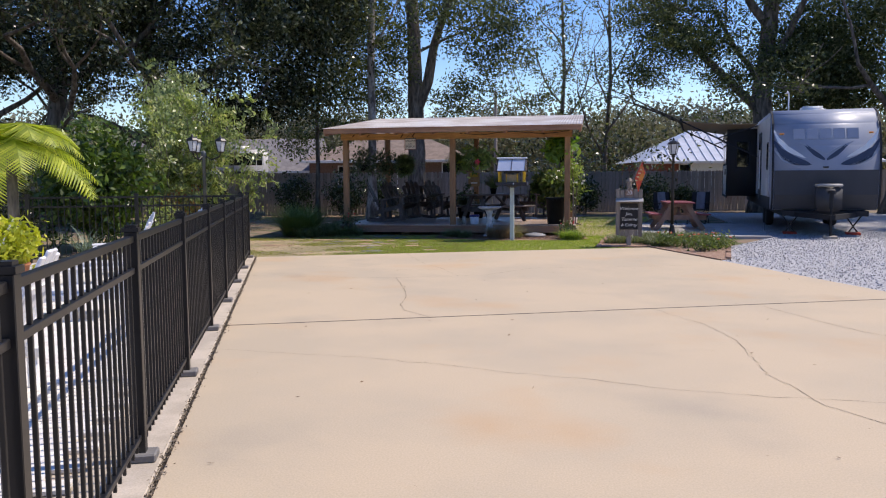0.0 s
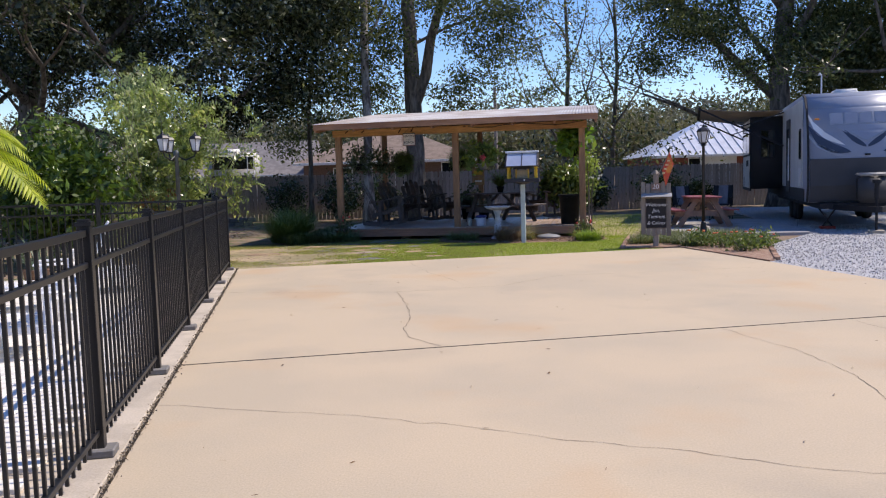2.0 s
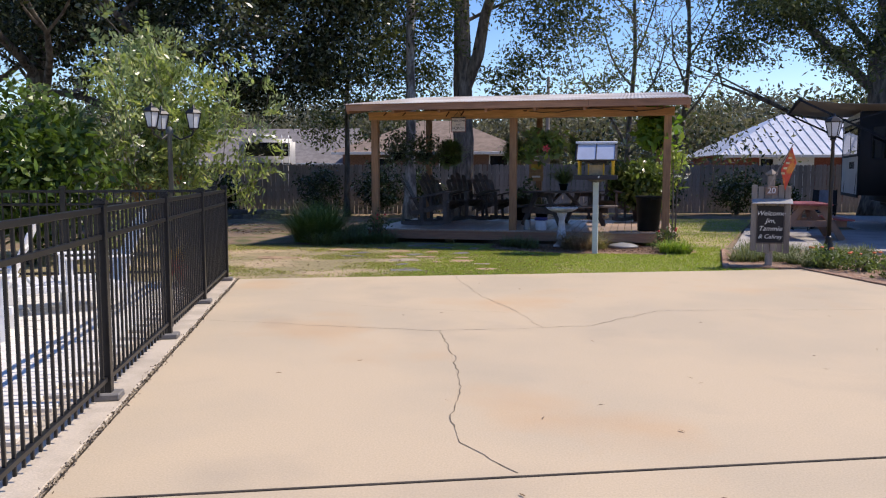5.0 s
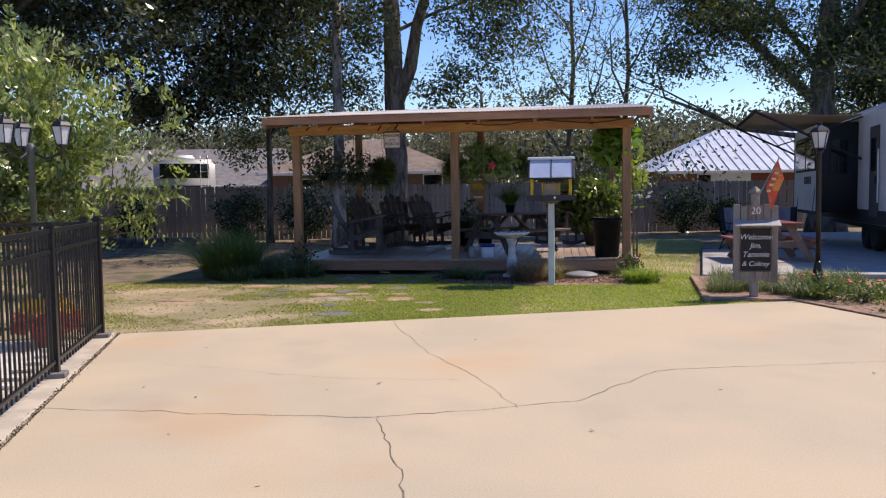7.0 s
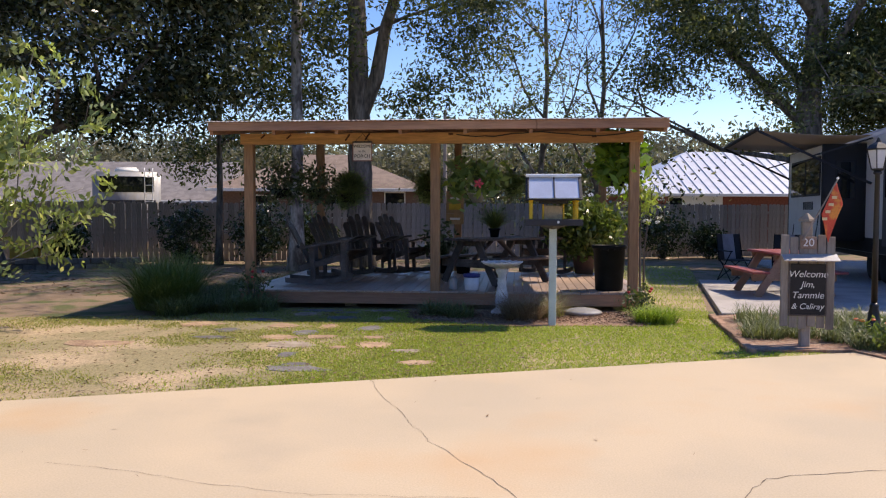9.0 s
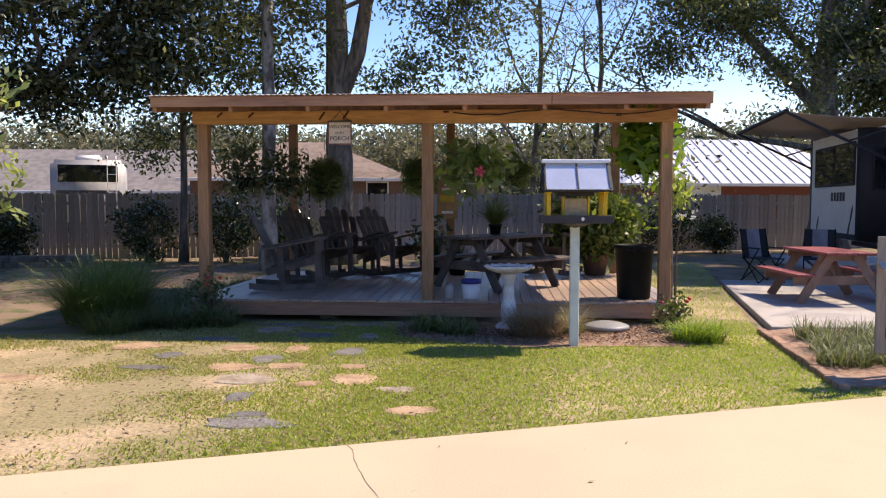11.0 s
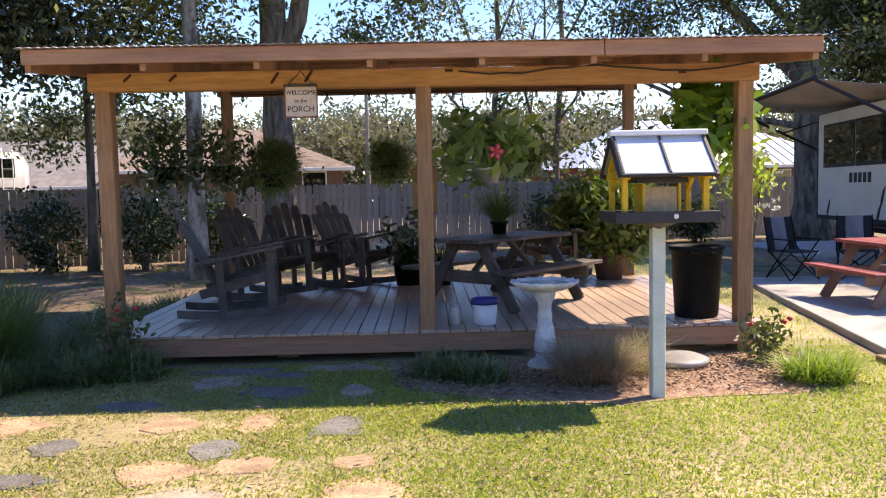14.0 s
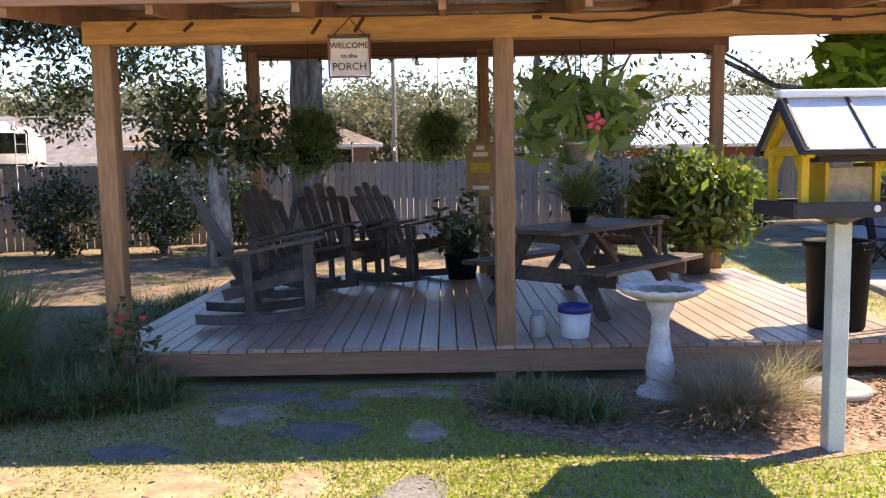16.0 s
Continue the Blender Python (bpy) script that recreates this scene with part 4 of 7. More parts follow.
def bush(at, rx, ry, rz, material, seed, label, nodes=120, per=18, size=0.05, spread=0.1, stems=5, base=0.0, name="bush", category="shrub", group="", bark=None):
    rs, rp = np.random.default_rng(seed), random.Random(seed)
    t = thing(name, pose(*at), label, category, group)
    c = Vector((0, 0, base + rz))
    for i in range(stems):
        a = i * math.tau / stems + rp.uniform(-0.4, 0.4)
        tip = c + Vector((math.cos(a) * rx * 0.6, math.sin(a) * ry * 0.6, rz * rp.uniform(0.0, 0.6)))
        mid = Vector((math.cos(a) * rx * 0.2, math.sin(a) * ry * 0.2, (base + rz) * 0.55))
        part("stem", ring_tube(bmesh.new(), [(math.cos(a) * 0.04, math.sin(a) * 0.04, -0.03), mid, tip], [0.02, 0.014, 0.005], 5), bark or BARK, t)
    d = unit(rs, nodes) * (rs.uniform(0.15, 1, (nodes, 1)) ** 0.5)
    lump = 1 + 0.22 * np.sin(d[:, :1] * 5 + seed) * np.cos(d[:, 1:2] * 4 + d[:, 2:3] * 5)
    nd = d * lump * (rx, ry, rz) + (0, 0, base + rz)
    nd = nd[nd[:, 2] > 0.03]
    part("foliage", leaves_at("foliage", rs, nd, per, spread, size, material, 0.8), None, t)
    return t


# ---- on the deck ----
def rocking_chair():
    c = thing("rocking_chair", pose(0, 0, 0), "dark-stained wooden slat rocking chair on the deck", "chair", "rocking chairs on the deck")
    for y in (-0.3, 0.3):
        bm = bmesh.new()
        prev = None
        for i in range(11):
            x = -0.62 + i * 0.1
            z = 0.012 + 0.16 * ((x + 0.05) ** 2)
            row = [bm.verts.new((x, y + dy, z + dz)) for dy in (-0.018, 0.018) for dz in (0, 0.075)]
            if prev:
                for a, b in ((0, 1), (1, 3), (3, 2), (2, 0)):
                    bm.faces.new((prev[a], prev[b], row[b], row[a]))
            else:
                bm.faces.new((row[0], row[1], row[3], row[2]))
            prev = row
        bm.faces.new((prev[0], prev[2], prev[3], prev[1]))
        bmesh.ops.recalc_face_normals(bm, faces=bm.faces[:])
        part("rocker", bm, DARKWOOD, c)
        part("leg", bevel(beam(bmesh.new(), (0.26, y * 1.08, 0.07), (0.28, y * 1.08, 0.62), 0.03, 0.085, (1, 0, 0)), 0.004), DARKWOOD, c)
        part("leg", bevel(beam(bmesh.new(), (-0.2, y * 1.02, 0.05), (-0.2, y * 1.02, 0.57), 0.03, 0.075, (1, 0, 0)), 0.004), DARKWOOD, c)
        arm = bmesh.new()
        m = pose(0, y * 1.15, 0.60, 0, -7, 0)
        prism(arm, [(-0.42, -0.05), (0.3, -0.07), (0.4, -0.05), (0.42, 0.02), (0.36, 0.07), (-0.42, 0.04)], 0, 0.024)
        bmesh.ops.transform(arm, matrix=m, verts=arm.verts[:])
        part("armrest", arm, DARKWOOD, c)
        part("side_rail", bevel(beam(bmesh.new(), (-0.4, y * 0.92, 0.26), (0.3, y * 0.92, 0.40), 0.028, 0.09), 0.004), DARKWOOD, c)
    for i in range(7):
        f = i / 6
        part("seat_slat", bevel(beam(bmesh.new(), (0.29 - 0.52 * f, -0.29, 0.445 - 0.11 * f), (0.29 - 0.52 * f, 0.29, 0.445 - 0.11 * f), 0.072, 0.02), 0.003), DARKWOOD, c)
    for i in range(5):
        k = i - 2
        h = 0.85 - 0.045 * k * k
        bm = prism(bmesh.new(), [(-0.040, 0), (0.040, 0), (0.051, h - 0.05), (0.042, h - 0.018), (0.018, h), (-0.018, h), (-0.042, h - 0.018), (-0.051, h - 0.05)], 0, 0.02)
        m = pose(-0.27, k * 0.106, 0.32) @ Matrix.Rotation(radians(-24), 4, "Y") @ Matrix.Rotation(radians(-k * 2.4), 4, "X") @ Matrix(((0, 0, 1, 0), (1, 0, 0, 0), (0, 1, 0, 0), (0, 0, 0, 1)))
        bmesh.ops.transform(bm, matrix=m, verts=bm.verts[:])
        part("back_slat", bm, DARKWOOD, c)
    for z, w in ((0.58, 0.34), (0.92, 0.27)):
        x = -0.30 - (z - 0.32) * 0.445
        part("back_brace", bevel(beam(bmesh.new(), (x, -w, z), (x, w, z), 0.024, 0.06), 0.003), DARKWOOD, c)
    return c


rc = rocking_chair()
rc.matrix_basis = pose(-5.42, 21.68, DECK_Z, 0, -3, 9) @ Matrix.Diagonal((1.08, 1.08, 1.08, 1))
for x, y, h in ((-5.38, 22.95, -30), (-5.05, 23.72, -55), (-4.33, 23.88, -38)):
    copy_thing(rc, pose(x, y, DECK_Z, 0, -4, h))
copy_thing(rc, pose(-1.75, 23.95, DECK_Z, 0, -2, 245))


def picnic_table(m, top, frame_mat, label, length=1.55):
    t = thing("picnic_table", m, label, "table")
    h = length / 2
    for i in range(5):
        y = -0.29 + i * 0.145
        part("top_plank", cbox(-h, y - 0.069, 0.715, h, y + 0.069, 0.755, 0.006), top, t)
    for s in (-1, 1):
        for i in (0, 1):
            y = s * (0.56 + i * 0.145)
            part("bench_plank", cbox(-h, y - 0.069, 0.405, h, y + 0.069, 0.445, 0.006), top, t)
    for x in (-h + 0.25, h - 0.25):
        for s in (-1, 1):
            part("leg", bevel(beam(bmesh.new(), (x, s * 0.62, 0.0), (x, s * 0.17, 0.715), 0.04, 0.13, (0, 1, 0.6)), 0.005), frame_mat, t)
        part("crossbar", cbox(x + 0.022, -0.7, 0.27, x + 0.062, 0.7, 0.403, 0.005), frame_mat, t)
        part("top_bearer", cbox(x + 0.022, -0.34, 0.62, x + 0.062, 0.34, 0.713, 0.005), frame_mat, t)
        part("brace", bevel(beam(bmesh.new(), (x - math.copysign(0.02, x), 0, 0.33), (x * 0.15, 0, 0.70), 0.04, 0.08, (0, 1, 0)), 0.004), frame_mat, t)
    return t


picnic_table(pose(-2.64, 22.12, DECK_Z, 0, 0, 47), DARKWOOD, DARKWOOD, "dark-stained wooden picnic table with attached benches on the deck", 1.72)

CLAY = mat("brown_pot", (0.17, 0.10, 0.07), 0.8, 0.2, 6, 60, 0.1)
BLACKPOT = mat("black_plastic", (0.012, 0.014, 0.013), 0.6, 0.2, 6, 60, 0.05, spec=0.1)
FERN = leaf_mat("fern_leaf", (0.18, 0.25, 0.10), (0.08, 0.13, 0.045), 0.35, light=(0.24, 0.30, 0.11))
BROAD = leaf_mat("broad_leaf", (0.25, 0.34, 0.13), (0.09, 0.15, 0.05), 0.5, 0.4, light=(0.30, 0.38, 0.08))
DARKLEAF = leaf_mat("dark_glossy_leaf", (0.10, 0.135, 0.065), (0.04, 0.06, 0.026), 0.22, 0.3, light=(0.16, 0.20, 0.11))
PINK = mat("pink_petal", (0.75, 0.10, 0.13), 0.5, 0.2)
WHITEFLOWER = mat("white_petal", (0.75, 0.75, 0.66), 0.6, 0.1)
CHAIN = mat("dark_wire", (0.03, 0.025, 0.02), 0.5, 0.1)


def pot(bm, r0, r1, h):
    return lathe(bm, [(r0, 0), (r1, h - 0.03), (r1 + 0.014, h - 0.03), (r1 + 0.014, h), (r1 - 0.02, h), (r1 - 0.03, h - 0.05)], 20)


def potted(at, r0, r1, h, potmat, nodes, crown, per, size, material, seed, label, spread=0.1, blades=0, stem=True, name="potted_plant"):
    t = thing(name, pose(*at), label, "plant")
    part("pot", pot(bmesh.new(), r0, r1, h), potmat, t, "", True)
    rs = np.random.default_rng(seed)
    if stem:
        for i in range(5):
            a = i * 1.3
            part("stem", ring_tube(bmesh.new(), [(math.cos(a) * r1 * 0.3, math.sin(a) * r1 * 0.3, h - 0.06), (math.cos(a) * crown[0] * 0.5, math.sin(a) * crown[1] * 0.5, h + crown[2] * 1.4)], [0.012, 0.005], 5), BARK, t)
    if nodes:
        d = unit(rs, nodes) * rs.uniform(0.2, 1, (nodes, 1)) ** 0.5 * crown + (0, 0, h + crown[2])
        part("foliage", leaves_at("foliage", rs, d, per, spread, size, material, 0.9, 0.2), None, t)
    if blades:
        part("fronds", ribbons("fronds", rs, disc_roots(rs, blades, r1 * 0.5, r1 * 0.5, h - 0.04), crown[2] * 2.2, 0.014, material, 1.2, 1.0, 5), None, t)
    return t


potted((-0.98, 24.12, DECK_Z), 0.17, 0.23, 0.36, CLAY, 150, (0.66, 0.55, 0.52), 34, 0.078, leaf_mat("glossy_shrub_leaf", (0.15, 0.21, 0.065), (0.05, 0.08, 0.025), 0.35, 0.28, light=(0.34, 0.34, 0.10)), 51, "large bushy glossy plant in a brown pot on the deck", 0.12, blades=90)
potted((-3.75, 24.0, DECK_Z), 0.16, 0.2, 0.3, BLACKPOT, 14, (0.36, 0.32, 0.28), 12, 0.07, DARKLEAF, 52, "dark feathery plant in a black pot on the deck", 0.12, blades=520)
potted((-2.66, 22.3, DECK_Z + 0.757), 0.07, 0.09, 0.15, BLACKPOT, 0, (0.34, 0.34, 0.27), 0, 0, FERN, 53, "small fern in a black pot on the picnic table", blades=420, stem=False)
potted((-3.3, 23.9, DECK_Z), 0.12, 0.15, 0.24, BLACKPOT, 0, (0.3, 0.3, 0.3), 0, 0, DARKLEAF, 54, "spiky dark plant in a black pot on the deck", blades=120, stem=False)


def hanging(at, top, r, nodes, crown, per, size, material, seed, label, spread=0.07, blades=0, potmat=None, flowers=(), drop=0.0):
    """A basket hung on a chain: at is the pot's base."""
    t = thing("hanging_basket", pose(*at), label, "hanging plant")
    h = r * 1.15
    part("pot", pot(bmesh.new(), r * 0.7, r, h), potmat or BLACKPOT, t, "", True)
    bm = bmesh.new()
    for i in range(3):
        a = i * math.tau / 3
        ring_tube(bm, [(math.cos(a) * r, math.sin(a) * r, h), (0, 0, h + r * 2.6)], [0.004, 0.004], 4)
    ring_tube(bm, [(0, 0, h + r * 2.6), (0.03, 0, h + r * 2.6 + 0.05), (0, 0, h + r * 2.6 + 0.1), (0, 0, top - at[2])], [0.005] * 4, 5)
    part("chain", bm, CHAIN, t)
    rs = np.random.default_rng(seed)
    if nodes:
        d = unit(rs, nodes) * rs.uniform(0.3, 1, (nodes, 1)) ** 0.5 * crown + (0, 0, h + crown[2] * 0.55 - drop)
        part("foliage", leaves_at("foliage", rs, d, per, spread, size, material, 0.9, 0.35), None, t)
    if blades:
        part("fronds", ribbons("fronds", rs, disc_roots(rs, blades, r * 0.8, r * 0.8, h - 0.04), crown[2] * 1.9, 0.014, material, 1.7, 1.05, 5), None, t)
    for x, y, z, s, fm in flowers:
        bm = bmesh.new()
        for k in range(5):
            a = k * math.tau / 5
            ring_tube(bm, [(x, y, z), (x + math.cos(a) * s * 0.6, y - s * 0.25, z + math.sin(a) * s * 0.6), (x + math.cos(a) * s, y - s * 0.1, z + math.sin(a) * s)], [0.006, s * 0.34, 0.006], 5)
        part("flower", bm, fm, t, "open blossom", True)
    return t


TIN = mat("galvanised_pail", (0.45, 0.45, 0.44), 0.4, 0.2, 8, 60, 0.05, metal=0.6)
hanging((-2.9, 20.78, 1.60), 2.5, 0.13, 36, (0.42, 0.28, 0.36), 8, 0.10, BROAD, 61, "hanging tin pail of leafy hibiscus with a pink blossom", 0.09, potmat=TIN, flowers=[(0.05, -0.32, 0.28, 0.08, PINK)])
hanging((-0.78, 20.78, 1.85), 2.5, 0.13, 44, (0.36, 0.28, 0.36), 9, 0.115, leaf_mat("lime_leaf", (0.19, 0.32, 0.04), (0.08, 0.16, 0.025), 0.45, light=(0.46, 0.55, 0.08)), 62, "hanging basket of bright green broad leaves", 0.1)
hanging((-2.35, 22.2, 1.75), 2.75, 0.11, 110, (0.2, 0.2, 0.23), 30, 0.018, FERN, 63, "small hanging fern under the pavilion roof", 0.04, blades=320, drop=0.10)
hanging((-5.2, 22.3, 1.62), 2.78, 0.15, 230, (0.28, 0.28, 0.32), 34, 0.018, FERN, 64, "round hanging fern under the pavilion roof", 0.045, blades=520, drop=0.14)
hanging((-4.0, 24.2, 1.72), 2.9, 0.15, 220, (0.28, 0.28, 0.32), 34, 0.018, FERN, 65, "round hanging fern on a hook", 0.045, blades=480, drop=0.14)
for x, y, s in ((-6.2, 21.6, 66), (-5.62, 21.7, 67)):
    hanging((x, y, 1.68), 2.72, 0.14, 50, (0.36, 0.28, 0.38), 15, 0.048, DARKLEAF, s, "trailing dark green hanging basket", 0.09, drop=0.12)
# white-flowered climber by the post
t = bush((-0.42, 20.78, 0), 0.26, 0.2, 0.36, leaf_mat("climber_leaf", (0.36, 0.42, 0.14), (0.18, 0.24, 0.07), 0.45), 71, "white-flowering climber beside the post", 30, 11, 0.055, 0.08, 3, 1.3, "flowering_climber")
rs = random.Random(5)
for k in range(12):
    a, z = rs.uniform(0, math.tau), rs.uniform(1.25, 1.85)
    q = np.array([[math.cos(a) * 0.26, math.sin(a) * 0.2 - 0.05, z]])
    part("flower", leaves_at("flower", np.random.default_rng(700 + k), q, 12, 0.018, 0.024, WHITEFLOWER), None, t, "small white blossom")

# bin, lid, pail, jar
def bin_body():
    t = thing("trash_bin", pose(-0.88, 20.86, DECK_Z) @ Matrix.Diagonal((0.98, 0.98, 1.02, 1)), "black plastic trash bin without its lid", "bin")
    bm = lathe(bmesh.new(), [(0.20, 0), (0.21, 0.02), (0.245, 0.62), (0.265, 0.63), (0.27, 0.67), (0.25, 0.675), (0.235, 0.62), (0.19, 0.04)], 32, wave=lambda f, r, z: 1 + (0.012 * math.cos(f * math.tau * 8) if 0.03 < z < 0.6 else 0))
    part("body", bm, BLACKPOT, t, "", True)
    for s in (-1, 1):
        part("handle", ring_tube(bmesh.new(), [(s * 0.1 - 0.06, -0.255, 0.60), (s * 0.1 - 0.05, -0.29, 0.62), (s * 0.1 + 0.05, -0.29, 0.62), (s * 0.1 + 0.06, -0.255, 0.60)][:4], [0.01] * 4, 6), BLACKPOT, t)
    return t


bin_body()
solid("bin_lid", lathe(bmesh.new(), [(0.27, 0.0), (0.275, 0.03), (0.24, 0.045), (0.2, 0.06), (0.05, 0.085), (0.01, 0.086)], 28, (-1.35, 19.98, 0.02)), mat("grey_lid", (0.30, 0.30, 0.31), 0.45, 0.2), "grey plastic bin lid lying on mulch", "lid", smooth=True)
pail = thing("pail", pose(-2.96, 20.66, DECK_Z), "white plastic pail with a blue rim", "bucket")
part("body", lathe(bmesh.new(), [(0.10, 0), (0.105, 0.01), (0.12, 0.21), (0.11, 0.21), (0.098, 0.02)], 24), mat("white_plastic", (0.68, 0.70, 0.74), 0.4, 0.08), pail, "", True)
part("rim", lathe(bmesh.new(), [(0.122, 0.195), (0.132, 0.20), (0.132, 0.245), (0.122, 0.25), (0.11, 0.245), (0.11, 0.2)], 24), mat("blue_plastic", (0.03, 0.04, 0.20), 0.4, 0.1), pail, "blue rim", True)
gm = bpy.data.materials.new("clear_plastic")
gm.use_nodes = True
gb = gm.node_tree.nodes["Principled BSDF"]
gb.inputs["Base Color"].default_value = (0.75, 0.74, 0.72, 1)
gb.inputs["Roughness"].default_value = 0.15
gb.inputs["Transmission Weight"].default_value = 0.6
solid("plastic_jar", lathe(bmesh.new(), [(0.06, 0), (0.065, 0.02), (0.062, 0.15), (0.045, 0.175), (0.045, 0.2), (0.04, 0.2), (0.055, 0.15), (0.055, 0.02)], 18, (-3.24, 20.68, DECK_Z)), gm, "cloudy clear plastic jar on the deck edge", "jar", smooth=True)

# signs, cable, lights
sg = thing("porch_sign", pose(-4.585, 20.385, 2.36), "small white hanging sign with black lettering", "sign")
part("board", cbox(-0.135, -0.012, -0.135, 0.135, 0.0, 0.125, 0.006), mat("sign_cream", (0.80, 0.70, 0.62), 0.7, 0.12, 8, 60, 0.05), sg)
part("frame_top", cbox(-0.15, -0.02, 0.127, 0.15, 0.004, 0.147, 0.004), DARKWOOD, sg)
for x0, z0, x1, z1 in ((-0.15, -0.15, 0.15, -0.137), (-0.15, -0.137, -0.137, 0.127), (0.137, -0.137, 0.15, 0.127)):
    part("frame_bar", cbox(x0, -0.016, z0, x1, 0.0, z1, 0.002), mat("red_brown_frame", (0.30, 0.12, 0.09), 0.7, 0.2), sg)
INK = mat("black_ink", (0.02, 0.015, 0.015), 0.6, 0.1)
for txt, z, s in (("WELCOME", 0.07, 0.056), ("to the", 0.0, 0.046), ("PORCH", -0.075, 0.072)):
    o = part("lettering", text_mesh(txt, s, INK), None, sg)
    o.matrix_basis = pose(0, -0.0145, z, 90, 0, 0)
part("hanger", ring_tube(bmesh.new(), [(-0.11, -0.005, 0.145), (-0.02, 0.02, 0.24), (0.0, 0.02, 0.27), (0.02, 0.02, 0.24), (0.11, -0.005, 0.145)], [0.004] * 5, 5), CHAIN, sg)
ns = thing("plank_sign", pose(-3.5, 24.38, 1.54), "tan hanging plank sign with faded lettering", "sign")
for k in range(3):
    part("board", cbox(-0.175, -0.012, -0.33 + k * 0.22, 0.175, 0.012, -0.115 + k * 0.22, 0.005), mat("sign_tan", (0.42, 0.27, 0.14), 0.8, 0.2, 8, 60, 0.1), ns)
for z, w, h, m_ in ((0.26, 0.05, 0.05, WHITE), (0.18, 0.09, 0.05, WHITE), (0.02, 0.12, 0.12, mat("faded_yellow", (0.6, 0.42, 0.06), 0.7, 0.2)), (-0.22, 0.10, 0.045, WHITE)):
    part("lettering", cbox(-w, -0.016, z - h / 2, w, -0.0125, z + h / 2, 0.001), m_, ns)
part("hanger", ring_tube(bmesh.new(), [(-0.12, 0, 0.33), (0, 0, 0.6), (0.0, 0, 1.15)], [0.004] * 3, 5), CHAIN, ns)
rs = random.Random(9)
bm = bmesh.new()
pts = [(-3.18 + i * 0.14, 20.395, 2.60 - 0.03 * math.sin(i * 0.55) + rs.uniform(-0.008, 0.008)) for i in range(20)]
ring_tube(bm, pts, [0.008] * len(pts), 6)
solid("power_cable", bm, CHAIN, "dark cable stapled along the front beam", "cable")
for x, z, dz in ((-6.15, 2.59, 0.03), (-5.75, 2.585, 0.03), (-4.85, 2.57, 0.05), (-4.55, 2.58, 0.05), (-1.2, 2.56, 0.0), (-3.3, 2.61, 0.0)):
    part("knot", bevel(beam(bmesh.new(), (x, FY - 0.088, z - dz), (x + 0.07, FY - 0.088, z + dz), 0.014, 0.026), 0.004), mat("knot_brown", (0.10, 0.035, 0.015), 0.7, 0.2), pav, "dark knot in the beam")
sl = thing("string_lights", pose(0, 0, 0), "string of clear bulbs along the back beam", "string lights")
bm = bmesh.new()
pts = [(-6.2 + i * 0.195, BY - 0.09, 2.945 - 0.03 * abs(math.sin(i * 0.52))) for i in range(29)]
ring_tube(bm, pts, [0.006] * len(pts), 5)
part("wire", bm, CHAIN, sl)
for i in range(1, 29, 3):
    x, y, z = pts[i]
    b_ = part("socket", lathe(bmesh.new(), [(0.016, -0.05), (0.018, -0.01), (0.008, 0)], 8, (x, y, z)), CHAIN, sl)
    part("bulb", lathe(bmesh.new(), [(0.004, -0.12), (0.026, -0.1), (0.03, -0.08), (0.015, -0.05)], 10, (x, y, z)), gm, b_, "", True)


# ---- in front of the deck ----
CERAMIC = mat("birdbath_stone", (0.80, 0.79, 0.78), 0.7, 0.2, 9, 60, 0.3, second=(0.60, 0.60, 0.62))
bb = thing("bird_bath", pose(-2.49, 20.0, 0.0), "white cast-stone bird bath with a scalloped bowl", "bird bath")
part("pedestal", lathe(bmesh.new(), [(0.155, 0), (0.16, 0.025), (0.14, 0.05), (0.10, 0.07), (0.082, 0.10), (0.095, 0.15), (0.10, 0.19), (0.088, 0.24), (0.092, 0.26), (0.075, 0.33), (0.06, 0.41), (0.066, 0.43), (0.056, 0.50), (0.062, 0.56), (0.085, 0.60), (0.10, 0.66)], 20), CERAMIC, bb, "", True)
bowl = lathe(bmesh.new(), [(0.09, 0.655), (0.17, 0.672), (0.25, 0.705), (0.285, 0.735), (0.28, 0.752), (0.245, 0.742), (0.18, 0.715), (0.02, 0.70)], 48, wave=lambda f, r, z: 1 + (0.055 * math.cos(f * math.tau * 16) if r > 0.24 else 0))
for v in bowl.verts:
    if math.hypot(v.co.x, v.co.y) > 0.225:
        v.co.z += 0.007 * math.cos(math.atan2(v.co.y, v.co.x) * 16)
part("bowl", bowl, CERAMIC, bb, "", True)
part("water", lathe(bmesh.new(), [(0.22, 0.728), (0.2, 0.731), (0.002, 0.731)], 32), mat("bath_water", (0.03, 0.035, 0.03), 0.05, 0.2), bb, "dark still water")

YEL = mat("yellow_paint", (0.72, 0.45, 0.03), 0.55, 0.15, 6, 60, 0.06)
SLATE = mat("dark_grey_paint", (0.04, 0.038, 0.045), 0.6, 0.2, 6, 60, 0.08)
fd = thing("bird_feeder", pose(-1.82, 18.95, 0) @ Matrix.Diagonal((0.92, 0.96, 1, 1)), "yellow and dark grey house-shaped bird feeder on a white post", "bird feeder")
part("post", cbox(-0.052, -0.05, -0.02, 0.052, 0.05, 1.245, 0.006), mat("post_white", (0.66, 0.72, 0.66), 0.6, 0.15, 4, 60, 0.08), fd, "pale painted post")
part("bracket", lathe(bmesh.new(), [(0.07, 1.235), (0.09, 1.25), (0.22, 1.29), (0.22, 1.295)], 4), mat("grey_bracket", (0.12, 0.11, 0.11), 0.6, 0.2), fd)
part("tray", cbox(-0.38, -0.26, 1.296, 0.38, 0.26, 1.315, 0.004), SLATE, fd)
